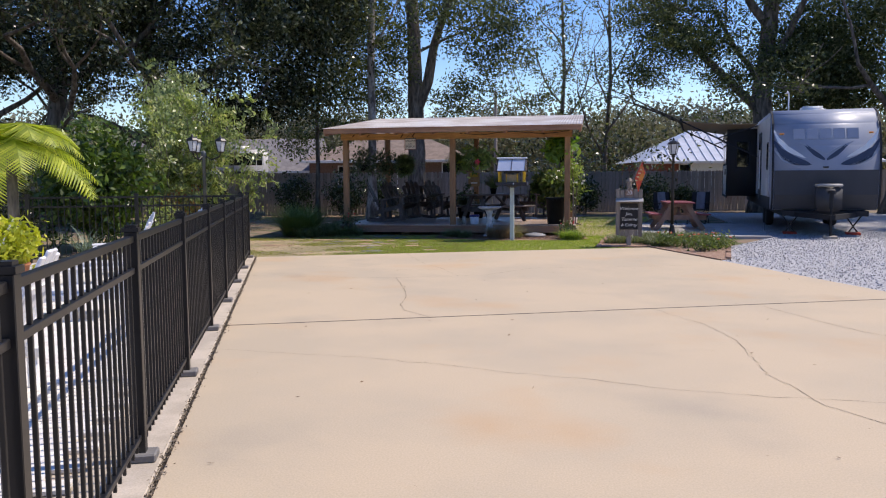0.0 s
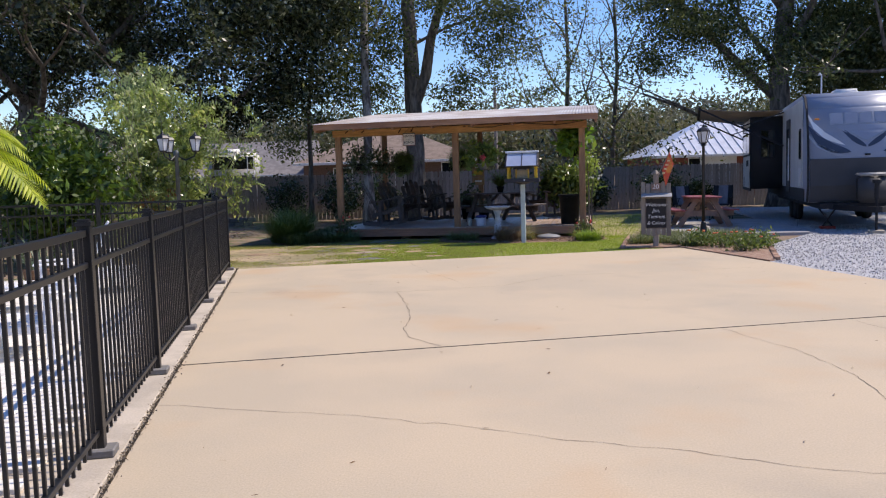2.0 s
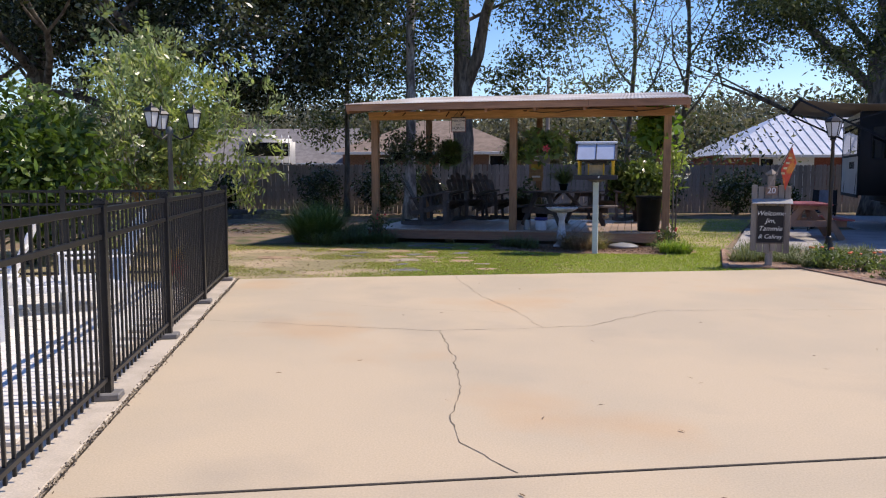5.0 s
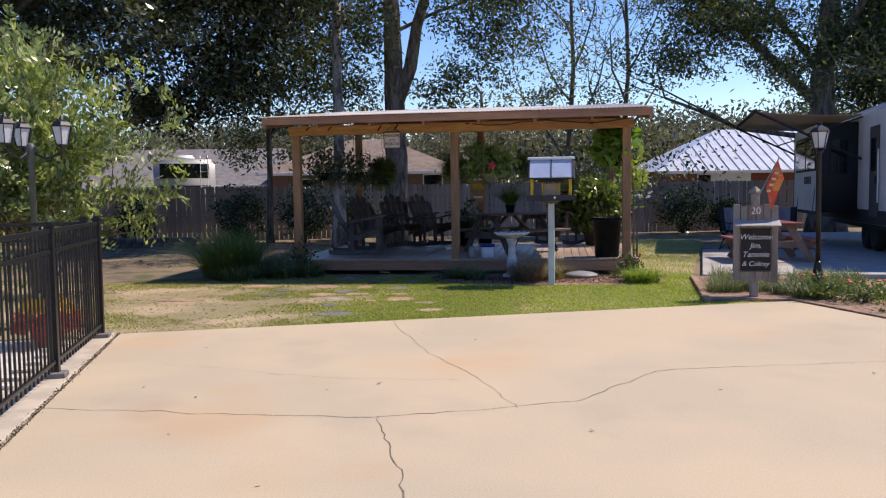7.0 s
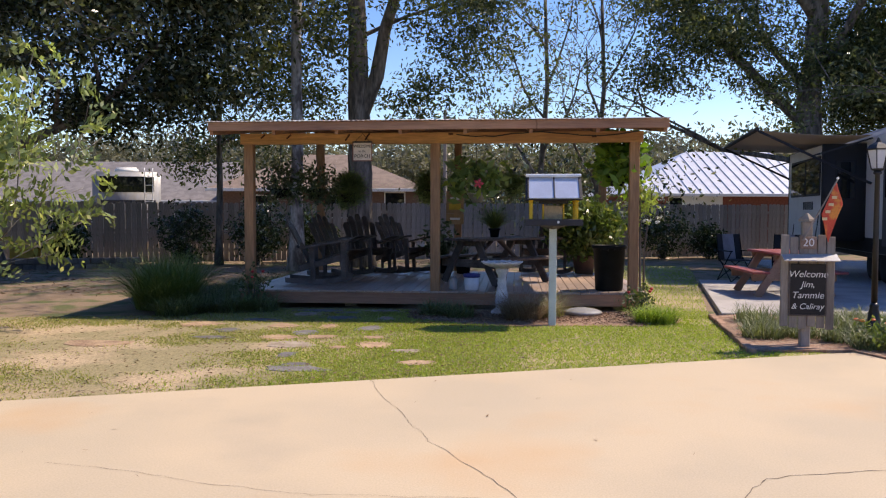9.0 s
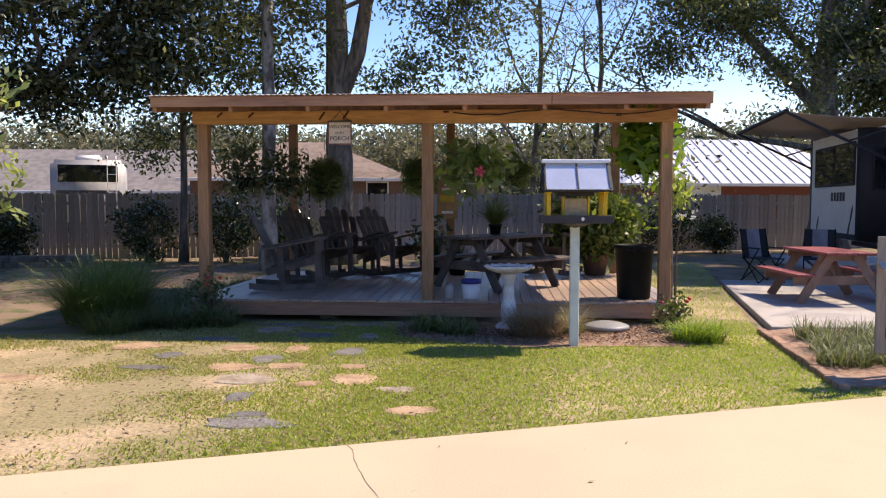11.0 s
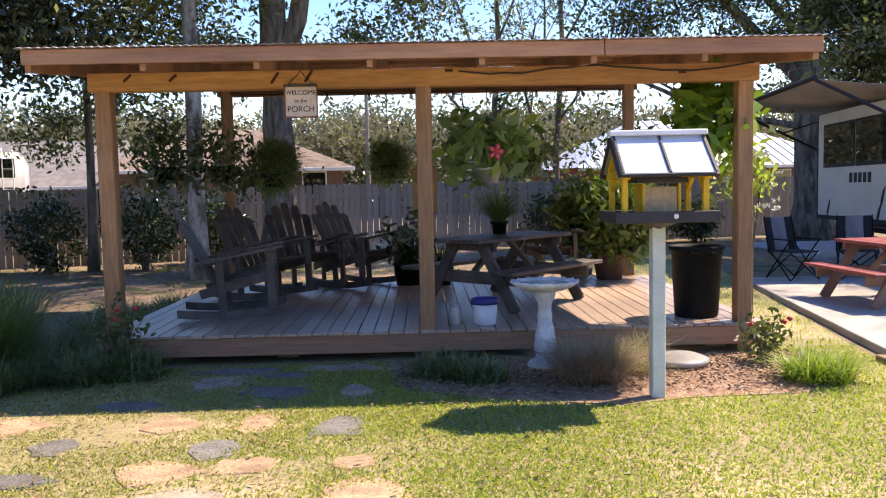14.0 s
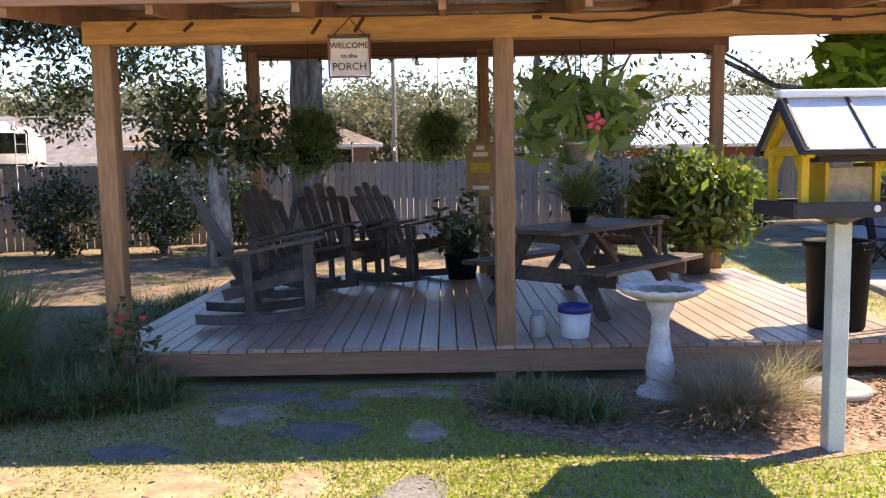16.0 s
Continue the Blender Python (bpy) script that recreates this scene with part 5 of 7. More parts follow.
for x0, y0, x1, y1 in ((-0.38, -0.275, 0.38, -0.257), (-0.38, 0.257, 0.38, 0.275), (-0.395, -0.275, -0.377, 0.275), (0.377, -0.275, 0.395, 0.275)):
    part("tray_edge", cbox(x0, y0, 1.285, x1, y1, 1.365, 0.004), SLATE, fd)
for x in (-0.31, 0.31):
    for y in (-0.2, 0.2):
        part("upright", cbox(x - 0.022, y - 0.022, 1.316, x + 0.022, y + 0.022, 1.64, 0.003), YEL, fd)
    part("gable_tie", cbox(x - 0.02, -0.18, 1.60, x + 0.02, 0.18, 1.65, 0.003), YEL, fd)
    for s in (-1, 1):
        part("gable_rafter", bevel(beam(bmesh.new(), (x, s * 0.28, 1.60), (x, 0.0, 1.86), 0.04, 0.05, (1, 0, 0)), 0.003), YEL, fd)
        part("gable_brace", bevel(beam(bmesh.new(), (x, s * 0.2, 1.5), (x, s * 0.1, 1.6), 0.03, 0.035, (1, 0, 0)), 0.003), YEL, fd)
for x in (-0.14, 0.14):
    part("hopper_end", prism(bmesh.new(), [(x - 0.01, -0.12), (x + 0.01, -0.12), (x + 0.01, 0.12), (x - 0.01, 0.12)], 1.33, 1.56), YEL, fd)
part("hopper", cbox(-0.128, -0.1, 1.34, 0.128, 0.1, 1.54, 0.005), mat("seed_tan", (0.50, 0.38, 0.22), 0.6, 0.2, 20, 90, 0.1), fd, "tan seed hopper")
part("hopper_top", cbox(-0.2, -0.14, 1.565, 0.2, 0.14, 1.60, 0.004), SLATE, fd)
FROOF = mat("feeder_roof_metal", (0.62, 0.66, 0.72), 0.28, 0.1, 3, 60, 0.02, metal=0.5)
for s in (-1, 1):
    ang = math.atan2(0.28, 0.32)
    m = Matrix.Translation((0, 0, 1.90)) @ Matrix.Rotation(-s * ang if s > 0 else ang, 4, "X")
    side = part("roof_side", cbox(-0.36, 0 if s > 0 else -0.42, 0.0, 0.36, 0.42 if s > 0 else 0, 0.012, 0.003, m), FROOF, fd, "pale metal roof sheet")
    for x in (-0.36, -0.005, 0.34):
        part("roof_batten", cbox(x, 0.0 if s > 0 else -0.425, 0.0125, x + 0.02, 0.425 if s > 0 else 0, 0.024, 0.003, m), SLATE, side)
    part("eave_trim", cbox(-0.375, 0.405 if s > 0 else -0.43, -0.02, 0.375, 0.43 if s > 0 else -0.405, 0.0, 0.003, m), SLATE, side)
    for x in (-0.385, 0.362):
        part("barge_board", cbox(x, 0.0 if s > 0 else -0.42, -0.03, x + 0.022, 0.42 if s > 0 else 0, -0.002, 0.003, m), SLATE, side)
part("ridge_cap", cbox(-0.385, -0.05, 1.905, 0.385, 0.05, 1.945, 0.008), mat("ridge_white", (0.80, 0.82, 0.84), 0.3, 0.05), fd, "white ridge cap")
part("screw", lathe(bmesh.new(), [(0.018, 0), (0.018, 0.005), (0.004, 0.006)], 10), WHITE, fd).matrix_basis = pose(0.06, -0.277, 1.33, 90, 0, 0)

MULCH_BED = [(-3.9, 20.38), (-0.1, 20.38), (-0.05, 19.4), (-0.7, 18.95), (-1.6, 18.9), (-2.1, 18.75), (-2.9, 18.95), (-3.7, 19.35)]
sheet("mulch_bed", MULCH_BED, -0.006, MULCH, "brown bark mulch along the deck", 0.05)
rs = np.random.default_rng(77)
n = 9000
c = np.stack([rs.uniform(-3.8, -0.1, n), 19.0 + 1.4 * rs.uniform(0, 1, n) ** 0.8, np.full(n, 0.012)], 1)
ctr = np.array([-1.95, 19.85])
keepm = (((c[:, 0] - ctr[0]) / 2.0) ** 2 + ((c[:, 1] - ctr[1]) / 1.08) ** 2) < 1
c = c[keepm]
a = unit(rs, len(c)) * (1, 1, 0.25)
b2 = np.cross(a, unit(rs, len(c)))
tagged(new("bark_chips", quads_mesh("bark_chips", c, b2 * 0.009, a * 0.021, leaf_mat("bark_chip", (0.34, 0.22, 0.15), (0.15, 0.09, 0.06), 0.0, 0.9, light=(0.52, 0.42, 0.32)))), "loose brown bark chips", "mulch", "", "stuff")

REED = leaf_mat("fountain_grass", (0.18, 0.25, 0.08), (0.09, 0.14, 0.04), 0.3, light=(0.25, 0.27, 0.10))
LIRI = leaf_mat("liriope_blade", (0.19, 0.24, 0.10), (0.07, 0.105, 0.04), 0.25, 0.3, light=(0.32, 0.36, 0.22))
DEAD = leaf_mat("dry_grass", (0.42, 0.335, 0.235), (0.24, 0.185, 0.125), 0.25, light=(0.52, 0.47, 0.34), tint=(1.3, 1.2, 0.9))
LIME = leaf_mat("bright_grass", (0.26, 0.36, 0.06), (0.12, 0.20, 0.03), 0.35, light=(0.42, 0.48, 0.12))
tuft((-7.55, 20.15, 0), 2200, 1.05, 0.012, REED, 0.45, 0.35, 81, "large arching fountain grass clump beside the deck", arch=1.3, out=0.85)
tuft((-7.9, 21.3, 0), 900, 0.95, 0.012, REED, 0.4, 0.35, 82, "arching fountain grass clump beside the deck", arch=1.0, out=0.6)
k = 0
for x, y in ((-6.9, 19.75), (-6.4, 19.85), (-6.05, 20.0), (-6.75, 20.3), (-7.1, 19.4), (-6.95, 21.0), (-6.95, 21.7), (-6.9, 22.4), (-6.85, 23.1), (-6.8, 23.8), (-7.4, 22.2), (-7.4, 23.2)):
    tuft((x, y, 0), 560, 0.38, 0.012, LIRI, 0.26, 0.22, 90 + k, "dark green liriope edging the deck", "border plant", "liriope", 1.1, 1.05, "liriope along the deck")
    k += 1
tuft((-3.4, 19.75, 0), 460, 0.32, 0.012, LIRI, 0.25, 0.2, 110, "dark green liriope in front of the deck", "border plant", "liriope", 1.1, 1.1)
tuft((-3.05, 19.5, 0), 160, 0.3, 0.02, LIRI, 0.2, 0.15, 113, "low leafy plant in front of the deck", "border plant", "liriope", 1.0, 0.9)
tuft((-2.2, 19.45, 0), 1500, 0.48, 0.009, DEAD, 0.24, 0.18, 111, "dry tan ornamental grass clump, flattened and sprawling", arch=0.9, out=1.2)
tuft((-1.8, 19.72, 0), 300, 0.56, 0.007, leaf_mat("half_dry_grass", (0.30, 0.30, 0.12), (0.2, 0.17, 0.1), 0.3), 0.16, 0.12, 112, "half-dry ornamental grass clump", arch=1.2, out=1.05)
tuft((-0.45, 19.3, 0), 700, 0.34, 0.012, LIME, 0.26, 0.2, 114, "bright green grass clump at the lawn's edge", arch=1.2, out=0.9)


def rose(at, seed, h, blooms, label):
    t = bush(at, 0.2, 0.18, h * 0.5, leaf_mat("rose_leaf", (0.10, 0.14, 0.05), (0.05, 0.07, 0.03), 0.3, light=(0.2, 0.14, 0.08)), seed, label, 40, 9, 0.035, 0.07, 5, 0.02, "rose_bush")
    rp = random.Random(seed)
    for k in range(blooms):
        x, y, z = rp.uniform(-0.18, 0.18), rp.uniform(-0.2, 0.05), h * rp.uniform(0.75, 1.1)
        bm = lathe(bmesh.new(), [(0.005, -0.014), (0.019, 0.0), (0.025, 0.014), (0.02, 0.025), (0.013, 0.02), (0.007, 0.03)], 9, (x, y, z))
        part("flower", bm, mat("rose_red", (0.70, 0.06, 0.06), 0.5, 0.2), t, "red rose bloom", True)
    return t


rose((-0.56, 20.02, 0), 121, 0.36, 3, "small rose bush with red blooms by the deck corner")
rose((-6.2, 20.15, 0), 122, 0.55, 3, "small rose bush with red blooms beside the post")

# stepping stones
FLAG = {
    "tan": mat("tan_flagstone", (0.42, 0.29, 0.18), 0.9, 0.5, 5, 40, 0.9, second=(0.29, 0.185, 0.12), rnd=0.1),
    "grey": mat("grey_flagstone", (0.185, 0.175, 0.165), 0.92, 0.5, 6, 45, 0.8, second=(0.14, 0.128, 0.118), rnd=0.18),
    "pale": mat("pale_flagstone", (0.36, 0.30, 0.23), 0.92, 0.45, 6, 45, 0.8, second=(0.26, 0.205, 0.15), rnd=0.15),
}
STONES = [(-4.11, 18.42, 0.2, 0.29, "grey"), (-4.67, 18.54, 0.14, 0.25, "tan"), (-4.85, 18.04, 0.21, 0.23, "grey"), (-5.25, 18.53, 0.27, 0.24, "tan"), (-4.55, 17.69, 0.24, 0.2, "tan"),
          (-5.04, 17.6, 0.28, 0.22, "tan"), (-5.84, 18.15, 0.17, 0.2, "grey"), (-5.84, 17.53, 0.27, 0.13, "grey"), (-6.38, 18.6, 0.35, 0.23, "tan"), (-3.85, 17.18, 0.25, 0.27, "tan"),
          (-4.2, 17.0, 0.14, 0.15, "tan"), (-3.44, 16.85, 0.22, 0.13, "pale"), (-3.94, 17.71, 0.16, 0.14, "tan"), (-5.26, 19.72, 0.25, 0.28, "pale"), (-4.66, 19.38, 0.33, 0.25, "grey"),
          (-4.06, 19.33, 0.15, 0.24, "pale"), (-5.72, 19.08, 0.36, 0.15, "grey"), (-4.22, 20.18, 0.45, 0.18, "pale"), (-5.16, 20.12, 0.5, 0.18, "grey"), (-4.72, 19.93, 0.25, 0.14, "grey"),
          (-4.75, 17.12, 0.28, 0.24, "pale"), (-6.9, 17.0, 0.5, 0.25, "tan"), (-3.25, 16.2, 0.22, 0.18, "tan"), (-4.3, 15.8, 0.36, 0.16, "grey"), (-4.39, 16.02, 0.23, 0.11, "grey"),
          (-4.63, 16.5, 0.13, 0.2, "grey")]
rp = random.Random(21)
for x, y, rx, ry, kind in STONES:
    n = rp.randint(7, 10)
    out = []
    for i in range(n):
        a = i * math.tau / n + rp.uniform(-0.14, 0.14)
        r = rp.uniform(0.6, 1.16)
        out.append((x + math.cos(a) * rx * r, y + math.sin(a) * ry * r))
    bm = prism(bmesh.new(), out, -0.04, -0.004)
    bevel(bm, 0.006, 1)
    solid("stepping_stone", bm, FLAG[kind], {"tan": "flat tan flagstone set in the lawn", "grey": "flat grey slate stepping stone in the lawn", "pale": "flat pale flagstone set in the lawn"}[kind], "stepping stone", "stepping stones")


# ---- bed by the driveway ----
sb = thing("welcome_board", pose(0.80, 17.36, 0.0, 0, 0, -4), "weathered grey picket sign board with a chalkboard", "sign")
GREYWOOD = mat("silvered_wood", (0.30, 0.26, 0.22), 0.85, 0.3, 5, 50, 0.3, second=(0.20, 0.17, 0.145), stretch=(1, 1, 0.15), rnd=0.15)
part("post", cbox(-0.05, 0.03, -0.02, 0.05, 0.12, 1.36, 0.008), GREYWOOD, sb)
part("finial", lathe(bmesh.new(), [(0.085, 1.362), (0.085, 1.385), (0.012, 1.45)], 4, (0, 0.075, 0)), GREYWOOD, sb)
for i in range(6):
    x = -0.23 + i * 0.092
    top = 1.22 - (0.02 if i % 2 else 0.0)
    part("picket", cbox(x - 0.042, 0.0, 0.24 - 0.015 * (i % 3), x + 0.042, 0.018, top, 0.005), GREYWOOD, sb)
for z in (0.42, 0.98):
    part("batten", cbox(-0.27, 0.0185, z - 0.03, 0.27, 0.03, z + 0.03, 0.004), GREYWOOD, sb)
part("chalkboard", cbox(-0.175, -0.014, 0.37, 0.18, -0.001, 0.91, 0.004), mat("chalkboard", (0.022, 0.02, 0.02), 0.7, 0.2), sb, "black chalkboard")
for x0, z0, x1, z1 in ((-0.19, 0.355, 0.195, 0.369), (-0.19, 0.37, -0.176, 0.91), (0.181, 0.37, 0.195, 0.91)):
    part("board_frame", cbox(x0, -0.018, z0, x1, -0.001, z1, 0.003), DARKWOOD, sb)
CHALK = mat("chalk_white", (0.75, 0.74, 0.72), 0.9, 0.1)
for txt, z, s in (("Welcome", 0.80, 0.10), ("Jim,", 0.69, 0.095), ("Tammie", 0.575, 0.10), ("& Caliray", 0.455, 0.088)):
    o = part("lettering", text_mesh(txt, s, CHALK, 0.001, 0.25), None, sb)
    o.matrix_basis = pose(0.0, -0.0155, z, 90, 0, 0)
part("number_plate", cbox(-0.085, -0.012, 1.07, 0.085, -0.001, 1.2, 0.005), mat("plate_brown", (0.25, 0.16, 0.12), 0.7, 0.2), sb)
o = part("number", text_mesh("20", 0.12, CHALK, 0.001), None, sb)
o.matrix_basis = pose(0, -0.0135, 1.135, 90, 0, 0)
bm = box(bmesh.new(), -0.27, -0.14, 0, 0.29, 0.02, 0.012, pose(0, 0, 1.0, 24, 0, 0))
part("little_roof", bevel(bm, 0.003), mat("tin_strip", (0.55, 0.54, 0.52), 0.45, 0.2, metal=0.4), sb, "small tin roof over the chalkboard")
part("flag_pole", ring_tube(bmesh.new(), [(-0.06, -0.02, 1.16), (0.26, -0.05, 1.80)], [0.010, 0.008], 8), GREYWOOD, sb)
part("pole_tip", lathe(bmesh.new(), [(0.006, 0), (0.018, 0.012), (0.006, 0.03)], 8, (0.262, -0.05, 1.80)), WHITE, sb)
bm = bmesh.new()
rows = []
n = 10
for i in range(n + 1):
    f = i / n
    a = Vector((0.25 - 0.14 * f, -0.05, 1.78 - 0.34 * f))
    row = []
    for j in range(n + 1):
        g = j / n
        p = a + Vector((0.07 * g, 0, -0.24 * g - 0.06 * g * f))
        p.y += 0.018 * math.sin(7 * g + 3 * f) * g
        row.append(bm.verts.new(p))
    rows.append(row)
for r, s in zip(rows, rows[1:]):
    for j in range(n):
        bm.faces.new((r[j], r[j + 1], s[j + 1], s[j]))
fl = part("flag", bm, mat("flag_cloth", (0.62, 0.09, 0.05), 0.8, 0.2, 7, 80, 0.05, second=(0.70, 0.26, 0.06), mix=(0.46, 0.56)), sb, "orange-red autumn garden flag", True)
fl.modifiers.new("thick", "SOLIDIFY").thickness = 0.003
for k in range(4):
    q = cbox(0.205 - 0.03 * k, -0.064, 1.60 - 0.075 * k, 0.255 - 0.03 * k, -0.062, 1.63 - 0.075 * k, 0.001)
    part("flag_print", q, mat("flag_cream", (0.72, 0.55, 0.30), 0.8, 0.1), sb)


def lantern(bm_parent, m, s=1.0):
    """A six-sided lantern head on its parent, base at the origin of m."""
    fr = lathe(bmesh.new(), [(0.03 * s, 0), (0.07 * s, 0.015 * s), (0.075 * s, 0.03 * s)], 6)
    lathe(fr, [(0.125 * s, 0.235 * s), (0.13 * s, 0.25 * s), (0.09 * s, 0.295 * s), (0.03 * s, 0.325 * s), (0.012 * s, 0.37 * s), (0.004 * s, 0.38 * s)], 6)
    for k in range(6):
        a = k * math.tau / 6
        beam(fr, (math.cos(a) * 0.072 * s, math.sin(a) * 0.072 * s, 0.03 * s), (math.cos(a) * 0.118 * s, math.sin(a) * 0.118 * s, 0.237 * s), 0.01 * s, 0.01 * s)
    head = part("lantern_frame", fr, BLACK, bm_parent)
    head.matrix_basis = m
    part("glass", lathe(bmesh.new(), [(0.066 * s, 0.032 * s), (0.112 * s, 0.236 * s)], 6), mat("frosted_glass", (0.62, 0.64, 0.66), 0.35, 0.08), head, "pale frosted glass")
    return head


lp = thing("lamp_post", pose(1.74, 17.95, 0.02), "black cast-iron lamp post with one lantern", "street lamp")
part("base", lathe(bmesh.new(), [(0.10, 0), (0.10, 0.06), (0.075, 0.1), (0.06, 0.3), (0.045, 0.36), (0.05, 0.38), (0.034, 0.42)], 16), BLACK, lp, "", True)
part("shaft", lathe(bmesh.new(), [(0.033, 0.42), (0.03, 1.2), (0.026, 1.86), (0.045, 1.875), (0.045, 1.89), (0.026, 1.91)], 14), BLACK, lp, "", True)
lantern(lp, pose(0, 0, 1.90))
lq = thing("lamp_post", pose(-7.5, 14.8, 0.0), "dark green lamp post with three lanterns", "street lamp")
part("base", lathe(bmesh.new(), [(0.11, 0), (0.11, 0.06), (0.075, 0.12), (0.05, 0.36)], 14), BLACK, lq, "", True)
part("shaft", lathe(bmesh.new(), [(0.036, 0.36), (0.032, 1.9), (0.05, 1.92), (0.05, 2.0), (0.02, 2.04)], 12), mat("lamp_green_grey", (0.10, 0.115, 0.11), 0.5, 0.2), lq, "", True)
for k in range(3):
    a = radians(20 + 120 * k)
    c_, s_ = math.cos(a), math.sin(a)
    part("arm", ring_tube(bmesh.new(), [(0, 0, 1.95), (c_ * 0.15, s_ * 0.15, 1.86), (c_ * 0.3, s_ * 0.3, 1.92), (c_ * 0.33, s_ * 0.33, 2.0)], [0.014] * 4, 7), BLACK, lq)
    lantern(lq, pose(c_ * 0.33, s_ * 0.33, 1.99), 0.95)

GREYTUFT = leaf_mat("silver_liriope", (0.17, 0.20, 0.10), (0.08, 0.10, 0.04), 0.3, light=(0.36, 0.36, 0.24))
LANT = leaf_mat("lantana_leaf", (0.14, 0.19, 0.05), (0.07, 0.10, 0.03), 0.3, light=(0.28, 0.30, 0.10))
rp = random.Random(4)
for k, (x, y) in enumerate(((0.55, 18.0), (1.0, 18.1), (1.35, 17.8), (0.75, 18.7), (1.2, 18.8), (1.75, 18.6), (2.1, 18.1), (2.3, 18.8), (0.85, 19.4), (1.4, 19.5), (2.0, 19.4), (2.5, 19.2), (1.5, 17.35), (2.35, 17.4))):
    tuft((x, y, 0.02), 330, 0.28 + 0.06 * rp.random(), 0.012, GREYTUFT, 0.24, 0.2, 200 + k, "grey-green clump of bed grass", "border plant", "liriope", 1.2, 0.95, "grasses in the flower bed")
for k, (x, y) in enumerate(((1.95, 16.95), (2.15, 16.2), (2.5, 16.7), (1.6, 17.35), (2.6, 17.4))):
    t = bush((x, y, 0.02), 0.32, 0.28, 0.13, LANT, 230 + k, "low lantana with small orange-red blooms", 40, 11, 0.035, 0.06, 4, 0.0, "lantana", "flower", "lantana in the bed")
    for j in range(5 if k in (0, 3) else 2):
        a, r = rp.uniform(0, math.tau), rp.uniform(0.05, 0.33)
        bm = lathe(bmesh.new(), [(0.006, 0), (0.028, 0.008), (0.03, 0.018), (0.014, 0.028)], 7, (math.cos(a) * r, math.sin(a) * r, 0.33 - 0.5 * r * r - 0.1 * rp.random()))
        part("flower", bm, mat("lantana_red", (0.62, 0.14, 0.05), 0.6, 0.25), t, "small red bloom")
brick_me = mesh_of("brick", cbox(-0.1, -0.045, -0.04, 0.1, 0.045, 0.035, 0.008), mat("edging_brick", (0.36, 0.22, 0.15), 0.9, 0.3, 9, 60, 0.3, rnd=0.2))
edge = tagged(new("bed_edging"), "row of weathered brick edging round the bed", "edging")
for (ax, ay), (bx, by) in (((0.16, 17.05), (0.44, 20.0)), ((2.40, 14.8), (2.86, 17.6)), ((2.86, 17.6), (3.1, 19.0))):
    d = Vector((bx - ax, by - ay))
    for i in range(int(d.length / 0.21)):
        f = (i + 0.5) * 0.21 / d.length
        o = part("brick", brick_me, None, edge)
        o.matrix_basis = pose(ax + d.x * f, ay + d.y * f, 0.01 + rp.uniform(-0.008, 0.008), rp.uniform(-3, 3), rp.uniform(-3, 3), math.degrees(math.atan2(d.y, d.x)) + rp.uniform(-3, 3))

# ---- patio by the trailer ----
picnic_table(pose(2.36, 22.98, 0.03, 0, 0, 92), mat("red_paint", (0.33, 0.08, 0.075), 0.55, 0.2, 5, 60, 0.06), mat("tan_lumber", (0.33, 0.20, 0.14), 0.7, 0.2, 4, 50, 0.15), "wooden picnic table with red-painted top and benches", 1.62)


def camp_chair():
    c = thing("camp_chair", pose(0, 0, 0), "folding camp chair with black and grey fabric", "chair", "camp chairs on the patio")
    for y in (-0.27, 0.27):
        part("leg", ring_tube(bmesh.new(), [(0.28, y, 0.0), (-0.22, y, 0.48)], [0.011] * 2, 6), BLACKPOT, c)
        part("leg", ring_tube(bmesh.new(), [(-0.28, y, 0.0), (0.26, y, 0.62)], [0.011] * 2, 6), BLACKPOT, c)
        part("back_pole", ring_tube(bmesh.new(), [(-0.22, y, 0.40), (-0.36, y * 0.95, 0.98)], [0.011] * 2, 6), BLACKPOT, c)
        part("armrest", cbox(-0.28, y - 0.035, 0.62, 0.28, y + 0.035, 0.638, 0.006), BLACKPOT, c)
    for x in (0.28, -0.28):
        part("leg", ring_tube(bmesh.new(), [(x, -0.27, 0.0), (x * 0.9, 0.27, 0.44)], [0.01] * 2, 6), BLACKPOT, c)
        part("leg", ring_tube(bmesh.new(), [(x, 0.27, 0.0), (x * 0.9, -0.27, 0.44)], [0.01] * 2, 6), BLACKPOT, c)
    part("seat", cbox(-0.26, -0.26, 0.425, 0.27, 0.26, 0.445, 0.008), mat("black_fabric", (0.025, 0.026, 0.03), 0.9, 0.2), c)
    m = pose(-0.245, 0, 0.44, 0, -14, 0)
    for y0, y1, mm in ((-0.26, -0.13, mat("black_fabric", (0, 0, 0))), (-0.128, 0.128, mat("grey_fabric", (0.22, 0.23, 0.26), 0.9, 0.2)), (0.13, 0.26, mat("black_fabric", (0, 0, 0)))):
        part("backrest", cbox(-0.012, y0, 0.0, 0.012, y1, 0.54, 0.008, m), mm, c)
    return c


cc = camp_chair()
cc.matrix_basis = pose(2.28, 25.62, 0.03, 0, 0, -75)
copy_thing(cc, pose(3.25, 25.5, 0.03, 0, 0, -110))


